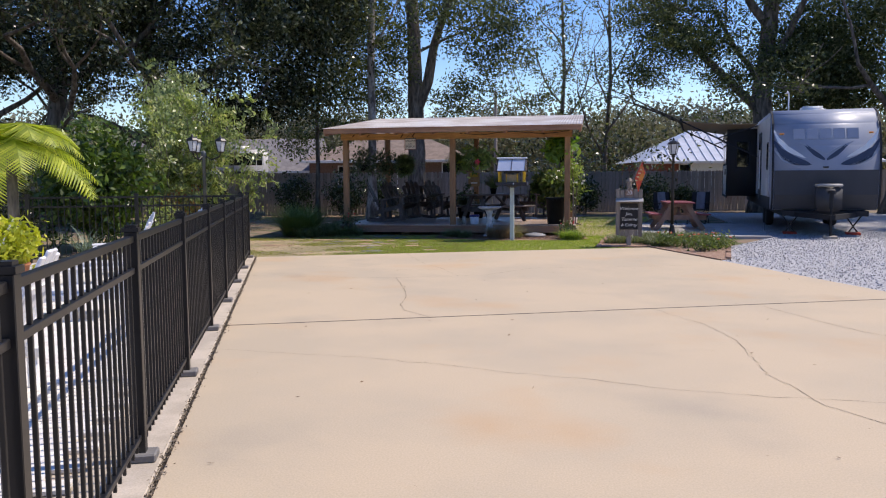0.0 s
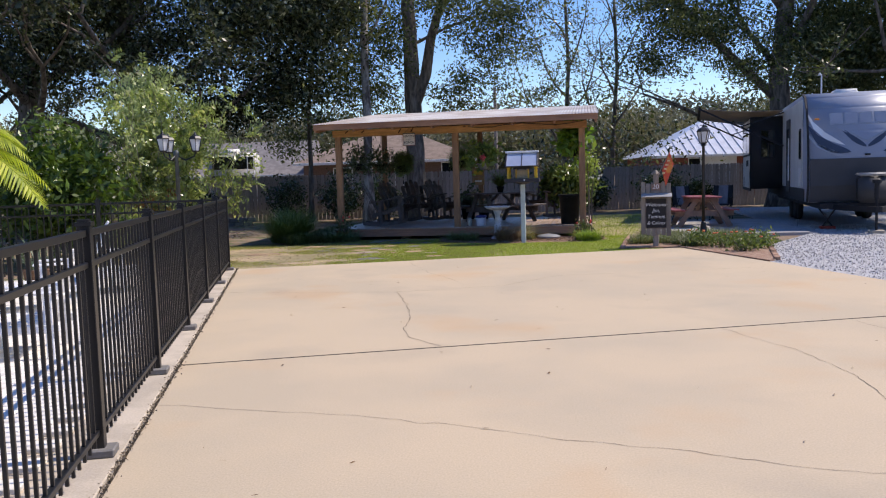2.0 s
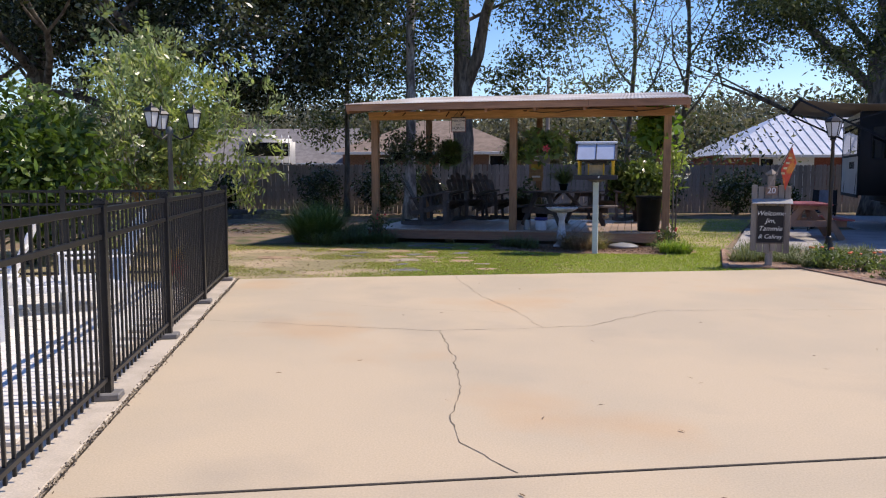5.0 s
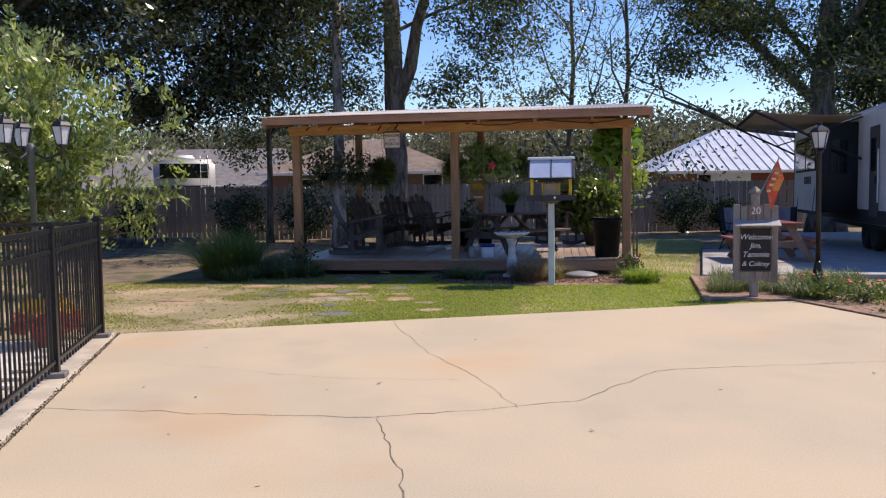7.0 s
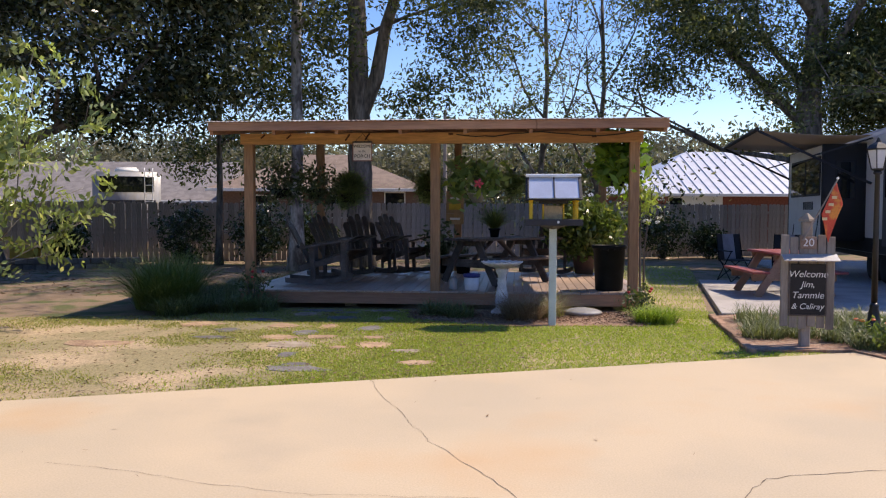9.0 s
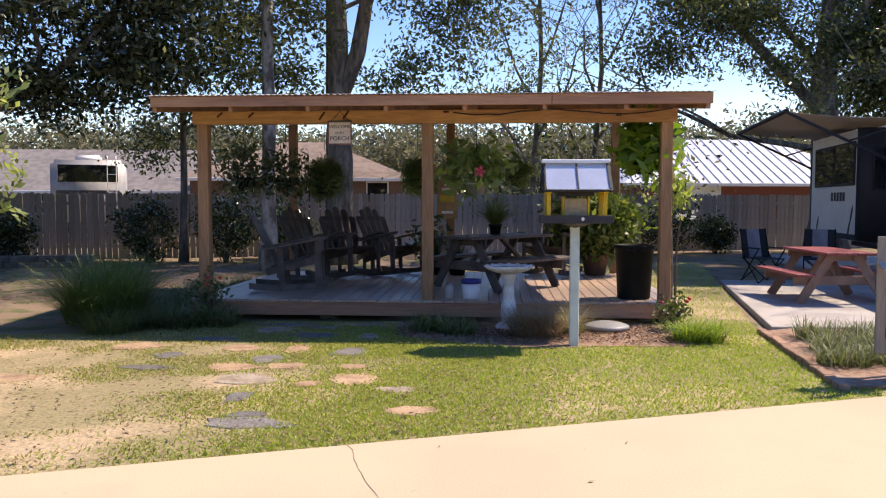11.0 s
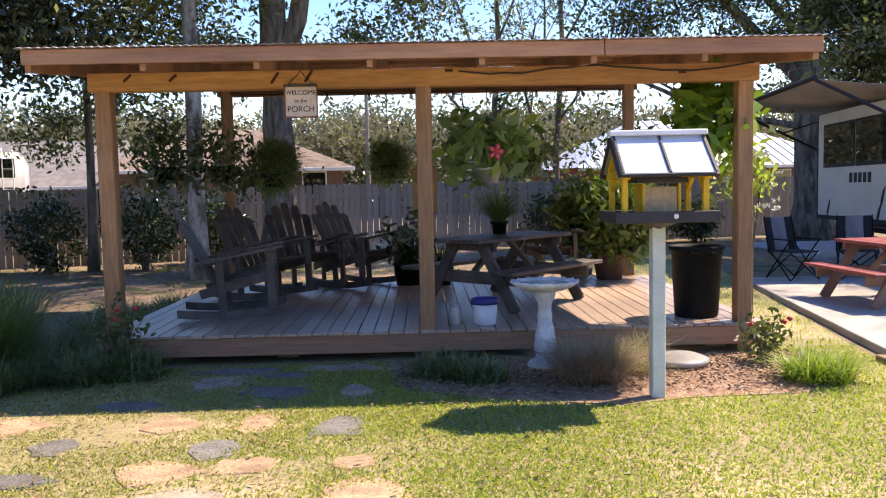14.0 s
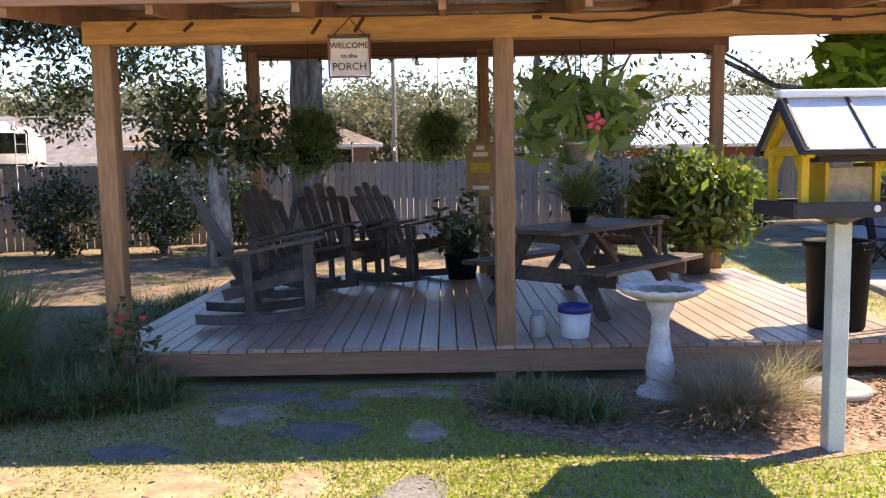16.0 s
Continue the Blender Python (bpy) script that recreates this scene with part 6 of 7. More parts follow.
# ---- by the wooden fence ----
# the pale light colour paints glints on some of the glossy leaves
CAM = leaf_mat("camellia_leaf_glints", (0.055, 0.08, 0.028), (0.018, 0.03, 0.01), 0.15, 0.22, light=(0.40, 0.43, 0.32))
for k, (x, y, rx, rz) in enumerate(((-11.45, 30.1, 0.78, 0.82), (-9.5, 30.3, 0.72, 0.82), (-8.3, 31.6, 0.7, 0.75), (-14.5, 29.2, 0.55, 0.66), (2.4, 34.6, 0.9, 0.75), (-0.2, 34.0, 0.7, 0.7), (3.9, 35.0, 0.6, 0.5))):
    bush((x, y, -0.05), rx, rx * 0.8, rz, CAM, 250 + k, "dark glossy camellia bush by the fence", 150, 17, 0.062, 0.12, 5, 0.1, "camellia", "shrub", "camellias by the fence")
WALLBLOCK = mat("wall_block", (0.20, 0.18, 0.165), 0.9, 0.3, 6, 50, 0.3, rnd=0.2)
rw = tagged(new("block_wall"), "low dry-stacked grey garden wall", "wall")
blk = mesh_of("block", cbox(-0.145, -0.1, 0, 0.145, 0.1, 0.145, 0.012), WALLBLOCK)
for i in range(14):
    for j in range(2):
        o = part("block", blk, None, rw)
        o.matrix_basis = pose(-16.2 + 0.29 * (i + 0.5 * j), 27.6 + 0.085 * i + rp.uniform(-0.01, 0.01), -0.05 + 0.148 * j, 0, 0, 16 + rp.uniform(-2, 2))
solid("planter_box", cbox(-15.9, 28.9, -0.05, -15.2, 29.25, 0.45, 0.02), mat("yellow_wood", (0.50, 0.33, 0.05), 0.7, 0.2), "yellow painted wooden planter box by the fence", "planter")


# ---- neighbouring houses ----
def house(at, w, d, eave, ridge, hip, wall_mat, roof_mat, label, windows, turn=8):
    h = thing("house", pose(*at, 0, 0, turn), label, "house")
    part("wall", cbox(-w / 2, -d / 2, -0.1, w / 2, d / 2, eave, 0.02), wall_mat, h)
    o = 0.5
    bm = bmesh.new()
    e = [bm.verts.new(p) for p in ((-w / 2 - o, -d / 2 - o, eave + 0.01), (w / 2 + o, -d / 2 - o, eave + 0.01), (w / 2 + o, d / 2 + o, eave + 0.01), (-w / 2 - o, d / 2 + o, eave + 0.01))]
    r0, r1 = bm.verts.new((-w / 2 - o + hip, 0, ridge)), bm.verts.new((w / 2 + o - hip, 0, ridge))
    for f in ((e[0], e[1], r1, r0), (e[2], e[3], r0, r1), (e[1], e[2], r1), (e[3], e[0], r0), (e[3], e[2], e[1], e[0])):
        bm.faces.new(f)
    rf = part("roof", bm, roof_mat, h)
    part("fascia_board", cbox(-w / 2 - o, -d / 2 - o - 0.03, eave - 0.14, w / 2 + o, -d / 2 - o - 0.002, eave + 0.008, 0.01), WHITE, h)
    for x, z, ww, hh in windows:
        wn_ = part("window", cbox(x - ww / 2 - 0.06, -d / 2 - 0.04, z - hh / 2 - 0.06, x + ww / 2 + 0.06, -d / 2 - 0.001, z + hh / 2 + 0.06, 0.01), WHITE, h)
        part("pane", cbox(x - ww / 2, -d / 2 - 0.05, z - hh / 2, x + ww / 2, -d / 2 - 0.041, z + hh / 2, 0.004), glass_mat(), wn_)
    return h


BRICKW = mat("brown_brick_wall", (0.20, 0.125, 0.095), 0.9, 0.25, 12, 60, 0.2)
REDBRICK = mat("red_brick_wall", (0.27, 0.09, 0.06), 0.9, 0.25, 12, 60, 0.2)
SHINGLE = mat("grey_shingle_roof", (0.22, 0.20, 0.19), 0.9, 0.25, 3, 30, 0.4)
BROWNSH = mat("brown_shingle_roof", (0.24, 0.18, 0.14), 0.9, 0.25, 3, 30, 0.4)
house((-24.6, 51, 0), 13, 8, 2.0, 4.2, 0.0, mat("beige_siding", (0.28, 0.26, 0.23), 0.8, 0.15), SHINGLE, "low house with a wide grey shingle roof", [(0, 1.5, 1.0, 1.1), (4, 1.5, 1.0, 1.1)])
house((-12.2, 50, 0), 9.5, 8, 2.55, 4.45, 4.2, BRICKW, BROWNSH, "brown brick house with a hipped shingle roof", [(3.6, 1.9, 0.9, 0.9), (1.0, 1.7, 1.0, 1.0), (-2.5, 1.7, 1.0, 1.0)])
mr = house((9.0, 53, 0), 12.5, 9, 2.35, 4.7, 4.5, REDBRICK, mat("white_metal_roof", (0.62, 0.64, 0.67), 0.4, 0.1, 2, 40, 0.02, metal=0.3), "red brick house with a pale ribbed metal roof", [(-4.3, 1.75, 0.6, 0.8), (-2.4, 1.75, 0.6, 0.8), (3.0, 1.6, 0.8, 1.0)])
part("siding_panel", cbox(-4.0, -4.56, -0.1, -2.0, -4.502, 2.34, 0.01), WHITE, mr)
for i in range(26):
    x = -6.2 + i * 0.5
    lo_ = Vector((x, -4.98, 2.40))
    f = 1.0
    edge_d = min(x + 6.75, 6.75 - x)
    f = min(1.0, max(0.0, edge_d / 4.5))
    part("roof_rib", beam(bmesh.new(), lo_, Vector((x, -4.98 + 4.98 * f, 2.40 + 2.33 * f)), 0.05, 0.05), MATS["white_metal_roof"], mr)

mh = thing("motorhome", pose(-17.4, 38.5, 0, 0, 0, 25), "white motorhome with a black rear window", "motorhome")
bm = box(bmesh.new(), -1.25, 0, 0.6, 1.25, 8.5, 3.0)
bevel(bm, 0.14, 3)
part("body", bm, mat("motorhome_shell", (0.36, 0.36, 0.37), 0.4, 0.08), mh, "", True)
part("rear_window", cbox(-1.0, -0.03, 2.2, 1.0, 0.0, 2.82, 0.03), glass_mat(), mh)
part("rear_stripe", cbox(-1.05, -0.02, 1.75, 1.05, 0.0, 1.9, 0.01), RV_GREY, mh)
for x in (0.65, 0.95):
    part("ladder_rail", ring_tube(bmesh.new(), [(x, -0.1, 1.0), (x, -0.1, 3.05), (x, 0.1, 3.15)], [0.018] * 3, 6), WHITE, mh)
for k in range(6):
    part("ladder_rung", ring_tube(bmesh.new(), [(0.65, -0.1, 1.2 + 0.32 * k), (0.95, -0.1, 1.2 + 0.32 * k)], [0.014] * 2, 6), WHITE, mh)
bm = box(bmesh.new(), -0.5, 1.6, 2.99, 0.4, 2.6, 3.25)
bevel(bm, 0.07, 2)
part("roof_unit", bm, WHITE, mh, "", True)
for x in (-1.0, 1.0):
    for y in (2.0, 6.5):
        wh = part("wheel", lathe(bmesh.new(), [(0.2, -0.12), (0.44, -0.12), (0.47, 0), (0.44, 0.12), (0.2, 0.12)], 18), MATS["tyre"], mh, "", True)
        wh.matrix_basis = pose(x, y, 0.46, 0, 90, 0)
solid("utility_pole", ring_tube(bmesh.new(), [(-6.5, 56, -0.1), (-6.5, 56, 7.5)], [0.14, 0.10], 10), GREYWOOD, "tall wooden utility pole beyond the houses", "utility pole")


# ---- pool yard ----
MYR = thing("crape_myrtle", pose(-9.3, 17.4, 0) @ Matrix.Diagonal((0.70, 0.70, 0.84, 1)), "crape myrtle with light green and reddening leaves", "tree")
rs_, rn_ = random.Random(303), np.random.default_rng(303)
tips = []
for k in range(6):
    a = k * math.tau / 6
    bm = bmesh.new()
    grow(rs_, bm, tips, Vector((0.12 * math.cos(a), 0.12 * math.sin(a), -0.1)), Vector((0.34 * math.cos(a), 0.34 * math.sin(a), 1)).normalized(), 0.035, 2.1, 2, 0.6, 0.6, 0.006, 0.12)
    part("trunk", bm, BARK_PALE, MYR, "", True)
nd = [tuple(q) for q in tips]
for cx, cy, cz, rx, ry, rz, cn in ((0, 0, 2.9, 1.5, 1.2, 1.1, 110), (0.9, 0, 2.2, 1.0, 0.9, 0.9, 60), (-0.8, 0, 2.1, 1.0, 0.9, 0.9, 60), (0.3, -0.3, 1.5, 1.3, 0.9, 0.7, 60), (-0.3, 0, 3.9, 0.8, 0.7, 0.7, 40)):
    nd += [tuple(q) for q in unit(rn_, cn) * (rn_.uniform(0, 1, (cn, 1)) ** 0.5) * (rx, ry, rz) + (cx, cy, cz)]
nd = np.repeat(np.array(nd), 2, axis=0) + rn_.normal(size=(2 * len(nd), 3)) * 0.12
part("crown", sprays_at("crown", rn_, nd, 0.58, 6, 0.088, MYRTLE), None, MYR)
red_nd = unit(rn_, 26) * (rn_.uniform(0, 1, (26, 1)) ** 0.5) * (0.9, 0.7, 0.55) + (-0.1, -0.3, 1.15)
part("red_foliage", sprays_at("red_foliage", rn_, red_nd, 0.5, 5, 0.082, MYRTLE_RED), None, MYR, "reddening autumn leaves")
bush((-10.3, 15.3, 0), 1.25, 1.1, 1.2, BUSH, 311, "dense round green shrub beyond the pool fence", 420, 15, 0.088, 0.14, 8, 0.2)
bush((-12.8, 15.0, 0), 1.3, 1.1, 0.8, OAK, 312, "dark low shrub beyond the pool fence", 220, 20, 0.06, 0.14, 6, 0.0)
bush((-9.1, 15.9, 0), 0.5, 0.45, 0.5, MYRTLE, 313, "low loose shrub under the crape myrtle", 60, 16, 0.045, 0.11, 6, 0.0)
bush((-15.0, 17.5, 0), 1.8, 1.4, 1.1, OAK, 314, "dark broad shrub by the pool", 300, 22, 0.07, 0.16, 6, 0.0)


def palm(at, seed, label, fronds=16, length=1.5):
    t = thing("palm", pose(*at), label, "palm")
    part("trunk", ring_tube(bmesh.new(), [(0, 0, -0.05), (0.02, 0, 1.0), (0, 0.02, 2.05)], [0.10, 0.085, 0.07], 10), BARK, t, "", True)
    rp_ = random.Random(seed)
    pm = leaf_mat("palm_leaf", (0.42, 0.46, 0.06), (0.22, 0.28, 0.04), 0.4, light=(0.55, 0.55, 0.12))
    for k in range(fronds):
        a = k * 2.4
        up = rp_.uniform(0.1, 1.0)
        dirv = Vector((math.cos(a), math.sin(a), 0))
        pts = []
        for s in range(9):
            f = s / 8
            pts.append(Vector((0, 0, 2.0)) + dirv * (length * f * (0.55 + 0.45 * (1 - up))) + Vector((0, 0, length * (up * 0.8 * f - 0.75 * f * f))))
        bm = ring_tube(bmesh.new(), pts, [0.012 - 0.001 * s for s in range(9)], 4)
        side = Vector((-dirv.y, dirv.x, 0))
        for s in range(2, 33):
            f = s / 33
            i = min(7, int(f * 8))
            p = pts[i].lerp(pts[i + 1], f * 8 - i)
            along = (pts[i + 1] - pts[i]).normalized()
            ln = 0.58 * math.sin(math.pi * min(1, f * 0.8 + 0.2)) + 0.06
            for sg_ in (-1, 1):
                tip = p + side * sg_ * ln * 0.85 + along * ln * 0.5 + Vector((0, 0, -ln * 0.25))
                w = along * 0.026
                v = [bm.verts.new(q) for q in (p - w, p + w, tip)]
                bm.faces.new(v)
        part("frond", bm, pm, t)
    return t


palm((-9.0, 11.3, 0), 321, "yellow-green feather palm in the pool yard", 20, 1.75)
potted((-6.75, 8.35, 0.0), 0.18, 0.24, 0.5, mat("terracotta", (0.42, 0.17, 0.08), 0.85, 0.2), 60, (0.34, 0.32, 0.26), 18, 0.06, leaf_mat("yellow_croton", (0.50, 0.50, 0.04), (0.30, 0.34, 0.04), 0.35, light=(0.65, 0.55, 0.08)), 322, "bright yellow-leaved shrub in a terracotta pot", 0.09)
potted((-8.4, 12.2, 0.0), 0.14, 0.18, 0.26, CLAY, 0, (0.4, 0.4, 0.36), 0, 0, leaf_mat("agave_leaf", (0.16, 0.22, 0.16), (0.08, 0.12, 0.08), 0.1), 323, "spiky agave in a brown pot by the pool", blades=70, stem=False)
mum = thing("flower_pot", pose(*lot(-0.42, -0.55), 0.0), "rounded red and yellow potted chrysanthemums", "flower pot")
part("pot", pot(bmesh.new(), 0.11, 0.15, 0.2), mat("red_pot", (0.42, 0.04, 0.03), 0.6, 0.2), mum, "", True)
rs = np.random.default_rng(331)
for colour, z0, z1, seed in (((0.62, 0.03, 0.03), 0.16, 0.34, 1), ((0.80, 0.50, 0.03), 0.33, 0.46, 2)):
    d = unit(rs, 200)
    zc = z0 + (z1 - z0) * np.abs(d[:, 2])
    rad = 0.27 * np.sqrt(np.clip(1 - ((zc - 0.2) / 0.3) ** 2, 0.05, 1))
    h_ = np.stack([d[:, 0], d[:, 1]], 1)
    h_ /= np.linalg.norm(h_, axis=1, keepdims=True)
    nd = np.stack([h_[:, 0] * rad, h_[:, 1] * rad, zc], 1) * (1, 1, 1)
    nd[:60, :2] *= rs.uniform(0, 1, (60, 1))
    part("blossom", leaves_at("blossom", rs, nd, 9, 0.018, 0.022, leaf_mat("mum_%d" % seed, colour, tuple(c * 0.6 for c in colour), 0.2)), None, mum)


def lounge_chair():
    c = thing("pool_chair", pose(0, 0, 0), "white plastic slatted pool lounge chair", "chair", "white chairs by the pool")
    WP = mat("white_resin", (0.80, 0.80, 0.80), 0.4, 0.05)
    for i in range(9):
        part("seat_slat", cbox(-0.15 + i * 0.115, -0.3, 0.30, -0.05 + i * 0.115, 0.3, 0.325, 0.006), WP, c)
    for i in range(6):
        y = -0.25 + i * 0.1
        part("back_slat", cbox(-0.012, y - 0.043, 0, 0.012, y + 0.043, 0.78 - 0.02 * (i - 2.5) ** 2, 0.006, pose(-0.17, 0, 0.30, 0, -24, 0)), WP, c)
    for z in (0.2, 0.5):
        part("back_rail", cbox(-0.03, -0.3, z - 0.03, -0.0125, 0.3, z + 0.03, 0.005, pose(-0.17, 0, 0.30, 0, -24, 0)), WP, c)
    for y in (-0.31, 0.31):
        part("side_rail", cbox(-0.3, y - 0.025, 0.22, 0.9, y + 0.025, 0.298, 0.01), WP, c)
        part("armrest", cbox(-0.3, y - 0.05, 0.54, 0.35, y + 0.05, 0.565, 0.01), WP, c)
        for x in (-0.22, 0.3, 0.82):
            part("leg", cbox(x - 0.03, y - 0.022, 0, x + 0.03, y + 0.022, 0.54 if x < 0.5 else 0.22, 0.006), WP, c)
    return c


lc = lounge_chair()
lc.matrix_basis = pose(*lot(-1.05, -2.1), 0.0, 0, 0, 225)
for u, v, a in ((-1.6, -3.6, 215), (-1.2, -6.4, 205), (-2.4, -8.2, 215), (-1.25, -9.8, 200), (-2.9, -5.4, 215), (-3.4, -10.6, 200)):
    copy_thing(lc, pose(*lot(u, v), 0.0, 0, 0, a))

# pool deck pavers
pv = mesh_of("paver", cbox(-0.147, -0.072, -0.03, 0.147, 0.072, 0.0, 0.004), PAVER)
pd = tagged(new("pool_deck"), "pale paver deck round the pool", "", "", "structure")
bm_rest = bmesh.new()
count = 0
for i in range(92):
    v = -13.9 + i * 0.15
    for j in range(26):
        u = -0.42 - j * 0.30 - (0.15 if i % 2 else 0)
        if u < -7.6:
            continue
        if j < 6 and count < 300 and -11.2 < v < -3.7:
            o = part("paver", pv, None, pd)
            o.matrix_basis = LOT @ pose(u, v, 0.008 + rp.uniform(-0.002, 0.002))
            count += 1
        else:
            box(bm_rest, -0.147, -0.072, -0.02, 0.147, 0.072, 0.0, LOT @ pose(u, v, 0.008 + rp.uniform(-0.002, 0.002)))
tagged(part("paving", bm_rest, PAVER, pd), kind="stuff")


# ---- slab cracks and debris ----
def crack(points, width, seed):
    rp_ = random.Random(seed)
    fine = []
    for (x0, y0), (x1, y1) in zip(points, points[1:]):
        d = math.hypot(x1 - x0, y1 - y0)
        n_ = max(2, int(d / 0.07))
        for i in range(n_):
            f = i / n_
            fine.append((x0 + (x1 - x0) * f, y0 + (y1 - y0) * f))
    fine.append(points[-1])
    bm = bmesh.new()
    prev = None
    ox = oy = 0.0
    for i, (x, y) in enumerate(fine):
        ox, oy = ox * 0.85 + rp_.gauss(0, 0.010), oy * 0.85 + rp_.gauss(0, 0.010)
        a, b = fine[max(i - 1, 0)], fine[min(i + 1, len(fine) - 1)]
        t = Vector((b[0] - a[0], b[1] - a[1])).normalized()
        w = width * rp_.uniform(0.35, 1.1) * 0.5
        row = [bm.verts.new((x + ox - t.y * s * w, y + oy + t.x * s * w, 0.0025)) for s in (-1, 1)]
        if prev:
            bm.faces.new((prev[0], row[0], row[1], prev[1]))
        prev = row
    setting("slab_crack", bm, CRACK, "dark hairline crack in the concrete")


crack([(-5.3, 11.5), (-3.56, 11.48), (-2.83, 11.53), (-1.98, 11.82), (-1.57, 12.01), (-0.94, 13.02), (0.0, 13.3), (0.91, 13.51), (2.1, 13.9)], 0.0077, 1)
crack([(-1.98, 11.82), (-2.23, 12.46), (-3.0, 13.9), (-3.45, 15.06), (-3.52, 15.33)], 0.0045, 2)
crack([(-2.83, 11.53), (-2.75, 11.2), (-2.46, 10.5), (-2.28, 9.74), (-2.2, 9.14), (-2.0, 8.68), (-1.68, 8.30)], 0.0075, 3)
crack([(-3.3, 6.45), (-2.27, 6.39), (-1.2, 6.2), (-0.61, 5.99), (0.73, 5.67), (2.4, 5.5)], 0.0050, 4)
crack([(0.7, 9.14), (1.05, 8.3), (1.23, 7.55), (1.27, 6.3), (1.5, 5.4), (2.1, 4.5)], 0.0055, 5)
crack([(1.9, 9.55), (2.52, 8.06), (3.4, 6.9)], 0.0055, 6)
crack([(-5.0, 12.9), (-3.6, 12.6), (-2.4, 12.55)], 0.0033, 7)
rs = np.random.default_rng(88)
n = 2600
uv = np.stack([rs.normal(0.118, 0.016, n), rs.uniform(-14, 0, n), rs.uniform(-0.004, 0.014, n)], 1)
R3 = np.array(LOT.to_3x3())
c = uv @ R3.T + np.array(LOT.translation)
c[:, 2] = uv[:, 2]
a = unit(rs, n)
tagged(new("joint_dirt", quads_mesh("joint_dirt", c, np.cross(a, unit(rs, n)) * 0.006, a * 0.011, leaf_mat("joint_dirt", (0.24, 0.19, 0.14), (0.10, 0.08, 0.055), 0.0, 0.95))), "dirt and crumbs in the kerb joint", "debris", "", "stuff")

# ---- lawn ----
rs = np.random.default_rng(99)


def in_poly(x, y, poly):
    inside = np.zeros(len(x), bool)
    k_ = len(poly)
    for i in range(k_):
        (x0, y0), (x1, y1) = poly[i], poly[(i + 1) % k_]
        hit = ((y0 > y) != (y1 > y)) & (x < (x1 - x0) * (y - y0) / (y1 - y0 + 1e-9) + x0)
        inside ^= hit
    return inside


def blades(name, n, x0, x1, y0, y1, h, material, label, bare):
    x, y = rs.uniform(x0, x1, n) + rs.normal(0, 0.5, n), rs.uniform(y0, y1, n)
    ok = in_poly(x, y, LAWN) & ~in_poly(x + rs.normal(0, 0.05, n), y + rs.normal(0, 0.05, n), MULCH_BED)
    ok &= ~((x > DX0 - 0.1) & (x < DX1 + 0.1) & (y > DY0 - 0.05) & (y < DY1 + 0.05))
    for sx, sy, rx, ry, _ in STONES:
        ok &= (((x - sx) / (rx * 0.72)) ** 2 + ((y - sy) / (ry * 0.72)) ** 2) > rs.uniform(0.45, 1.3, n)
    x, y = x[ok], y[ok]
    for sx, sy, rx, ry in ((-6.8, 16.3, 1.25, 0.62), (-5.2, 17.0, 0.5, 0.25), (-8.4, 17.4, 0.9, 0.5)):
        bald = rs.uniform(0, 1, len(x)) > 0.9 * np.clip(1.5 - ((x - sx) / rx) ** 2 - ((y - sy) / ry) ** 2, 0, 1) * bare
        x, y = x[bald], y[bald]
    patch = np.array([noise.noise((float(a) * 0.75, float(b) * 1.1, 3.1)) + 0.5 * noise.noise((float(a) * 2.6, float(b) * 3.1, 7.7)) for a, b in zip(x, y)])
    dry = np.clip((-x - 2.7) / 3.0, 0, 1) * np.clip((20.2 - y) / 2.5, 0.25, 1) * bare
    ok = patch + rs.uniform(-0.35, 0.35, len(x)) > -0.62 + dry * 0.75
    x, y = x[ok], y[ok]
    k_ = len(x)
    up = np.stack([rs.normal(0, 0.9, k_), rs.normal(0, 0.9, k_), np.ones(k_)], 1)
    hh = h * rs.uniform(0.4, 1.15, (k_, 1))
    up = up / np.linalg.norm(up, axis=1, keepdims=True) * hh * 0.5
    az = rs.uniform(0, math.tau, k_)
    sd = np.stack([np.cos(az), np.sin(az), np.zeros(k_)], 1) * 0.0055 * rs.uniform(0.6, 1.3, (k_, 1))
    c_ = np.stack([x, y, np.full(k_, -0.014)], 1) + up * 0.95
    tagged(new(name, quads_mesh(name, c_, sd, up, material)), label, "grass", "", "stuff")


TURF = leaf_mat("turf_blade", (0.34, 0.42, 0.07), (0.20, 0.27, 0.045), 0.42, 0.6, light=(0.48, 0.44, 0.18))
DRYTURF = leaf_mat("dry_turf_blade", (0.34, 0.33, 0.11), (0.21, 0.24, 0.065), 0.4, 0.7, light=(0.48, 0.40, 0.23))
blades("lawn_grass", 150000, -4.6, 0.9, 14.2, 20.6, 0.034, TURF, "short sunlit green lawn grass", 0.75)
blades("dry_grass", 190000, -8.8, -2.6, 14.0, 20.6, 0.030, DRYTURF, "thin yellowed grass round the stepping stones", 1.05)
blades("rear_grass", 60000, -8.5, 2.4, 20.6, 30.5, 0.055, TURF, "lawn grass beside and behind the deck", 0.6)
n = 5200
x, y = rs.uniform(-9, 1, n), rs.uniform(14.3, 20.4, n)
ok = in_poly(x, y, LAWN) & ((x < -2.0) | (rs.uniform(0, 1, n) < 0.35))
for sx, sy, rx, ry, _ in STONES:
    ok &= ((((x - sx) / rx) ** 2 + ((y - sy) / ry) ** 2) > 1) | (rs.uniform(0, 1, n) < 0.25)
c = np.stack([x, y, np.full(n, 0.018)], 1)[ok]
a = unit(rs, len(c)) * (1, 1, 0.3)
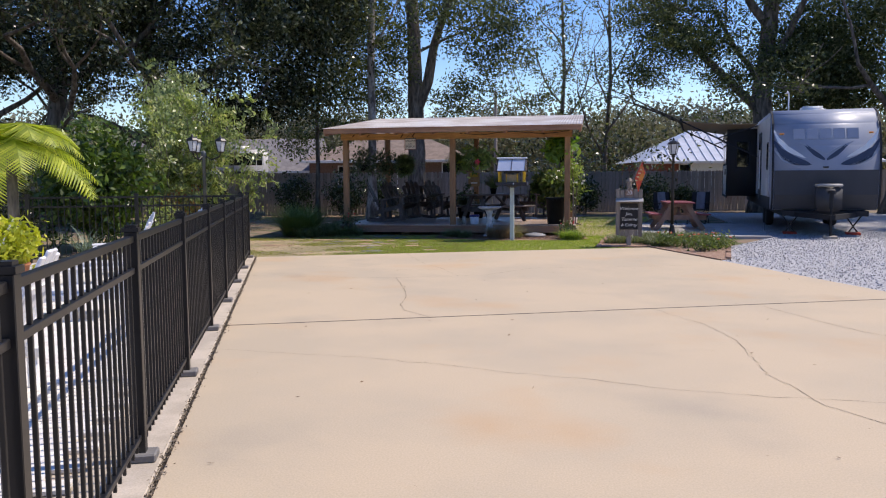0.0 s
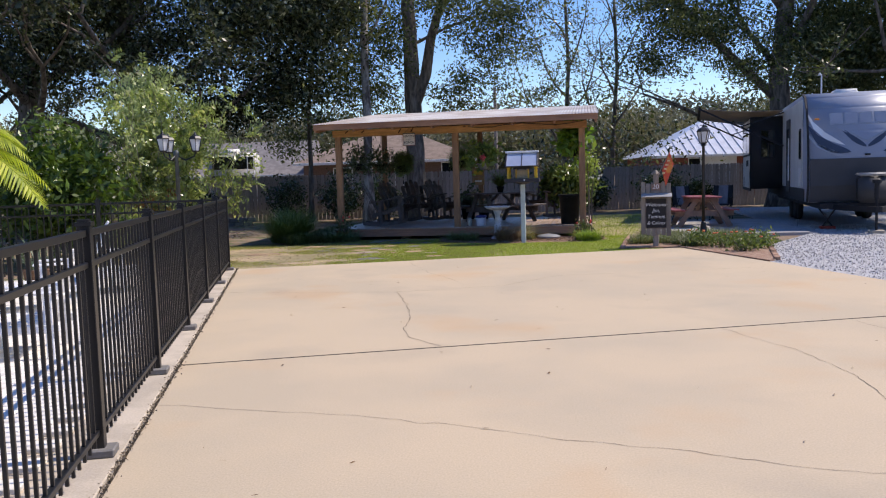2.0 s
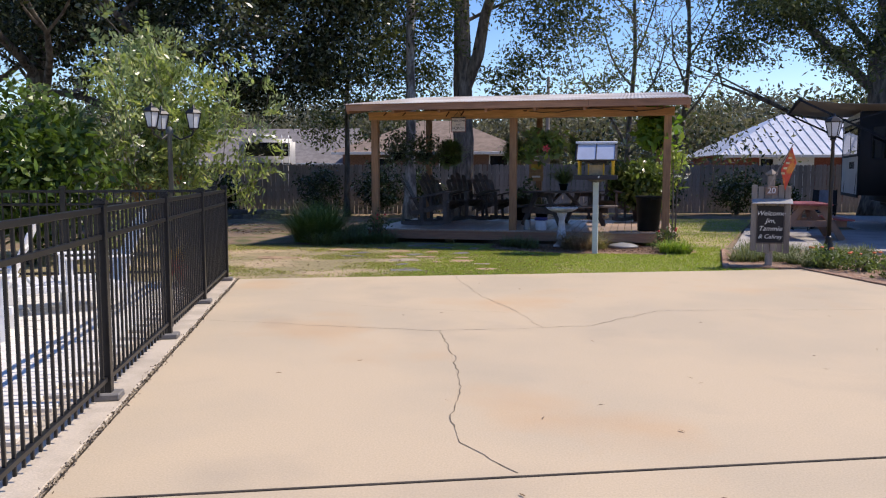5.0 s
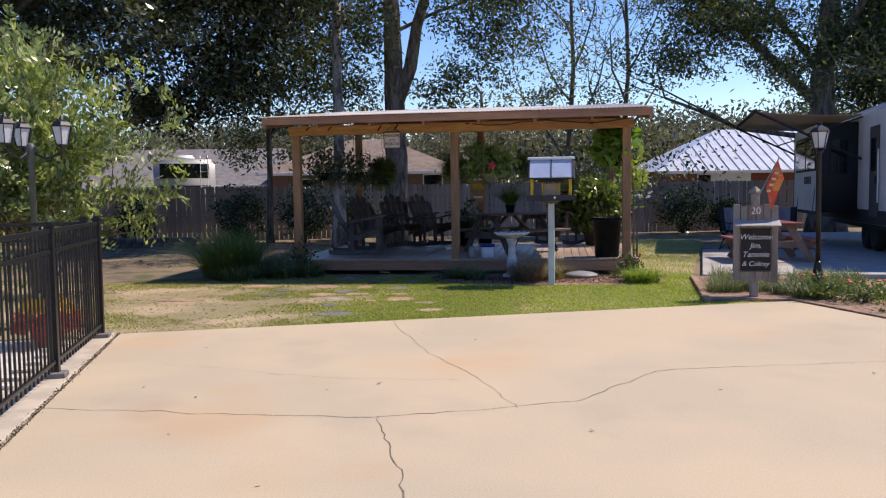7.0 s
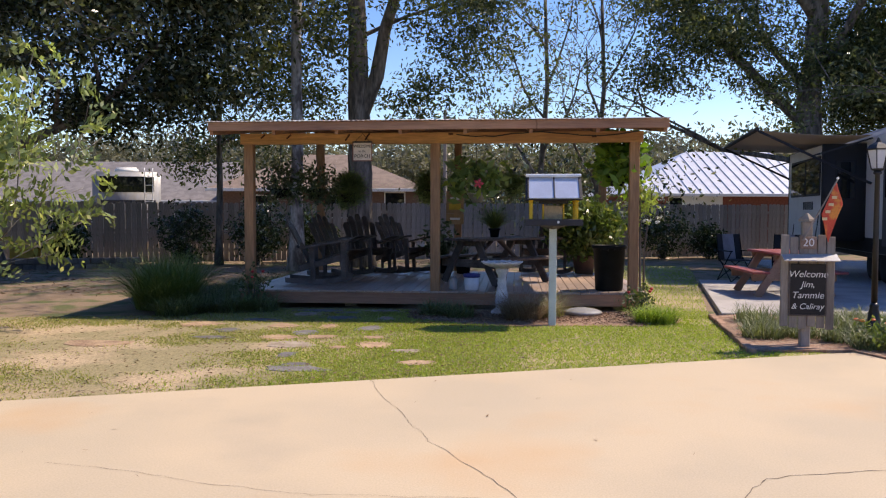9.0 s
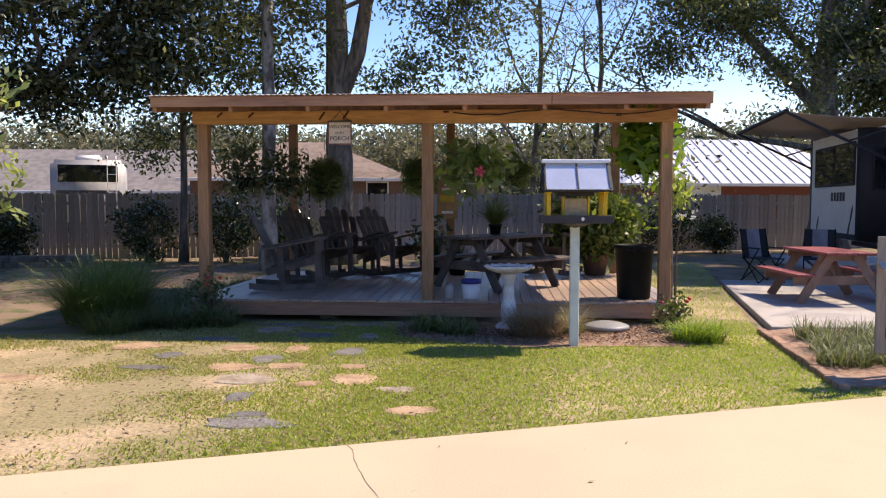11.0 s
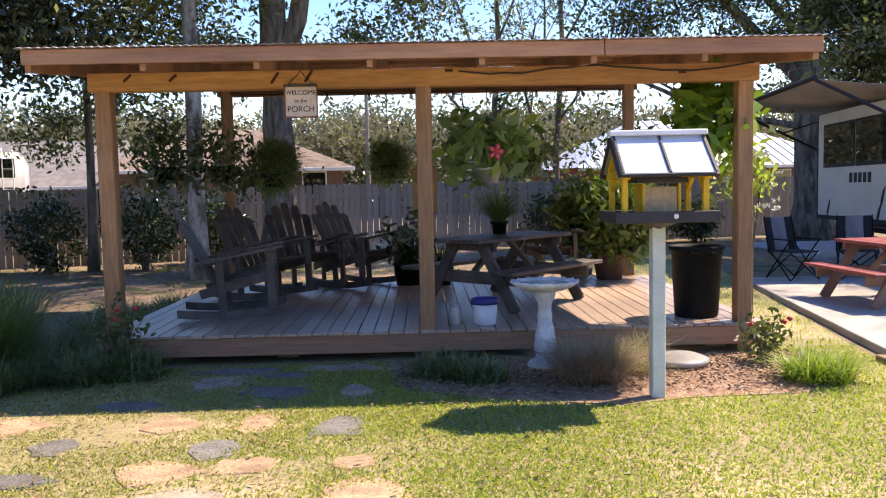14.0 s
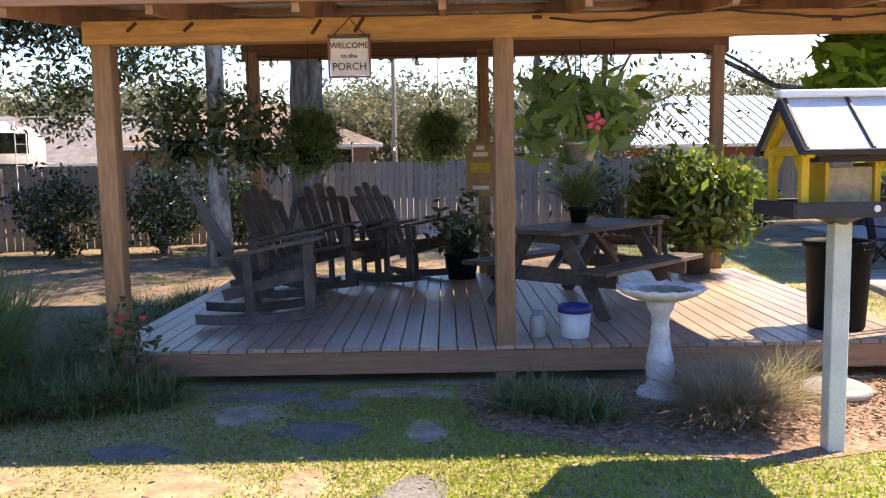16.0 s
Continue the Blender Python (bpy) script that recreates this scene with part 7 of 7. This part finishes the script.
tagged(new("fallen_leaves", quads_mesh("fallen_leaves", c, np.cross(a, unit(rs, len(c)) * (0.3, 0.3, 1)) * 0.016, a * 0.026, leaf_mat("dead_leaf", (0.22, 0.13, 0.07), (0.09, 0.055, 0.03), 0.1, 0.8, light=(0.42, 0.30, 0.18)))), "scattered dry fallen leaves on the lawn", "leaves", "", "stuff")
n = 9000
x, y = rs.uniform(-20, 6, n), rs.uniform(22, 33, n)
c = np.stack([x, y, np.full(n, -0.03)], 1)
ok = ~in_poly(x, y, LAWN) & ~((x > 0.6) & (x < 7)) & ~((x > DX0 - 0.1) & (x < DX1 + 0.1) & (y < DY1 + 0.1))
c = c[ok]
a = unit(rs, len(c)) * (1, 1, 0.3)
tagged(new("leaf_litter", quads_mesh("leaf_litter", c, np.cross(a, unit(rs, len(c)) * (0.3, 0.3, 1)) * 0.03, a * 0.05, MATS["dead_leaf"])), "brown leaf litter under the trees", "leaves", "", "stuff")
n = 90
uvx = np.stack([rs.uniform(0.3, 8, n), rs.uniform(-13, -0.2, n), np.full(n, 0.008)], 1)
c = uvx @ R3.T + np.array(LOT.translation)
c[:, 2] = 0.008
a = unit(rs, n) * (1, 1, 0.25)
tagged(new("slab_leaves", quads_mesh("slab_leaves", c, np.cross(a, unit(rs, n) * (0.3, 0.3, 1)) * 0.010, a * 0.024, MATS["dead_leaf"])), "a few dry leaves on the concrete", "leaves", "", "stuff")
# loose gravel stones on the drive
n = 60000
x, y = 1.5 + 9 * rs.uniform(0, 1, n), rs.uniform(8.5, 23, n)
ok = in_poly(x, y, GRAVEL_AREA)
c = np.stack([x, y, np.full(n, 0.004)], 1)[ok]
a = unit(rs, len(c)) * (1, 1, 0.6)
tagged(new("gravel_stones", quads_mesh("gravel_stones", c, np.cross(a, unit(rs, len(c))) * 0.014, a * 0.014, leaf_mat("gravel_stone", (0.52, 0.51, 0.50), (0.36, 0.35, 0.35), 0.0, 0.85, light=(0.66, 0.64, 0.62)))), "loose grey gravel stones", "gravel", "", "stuff")
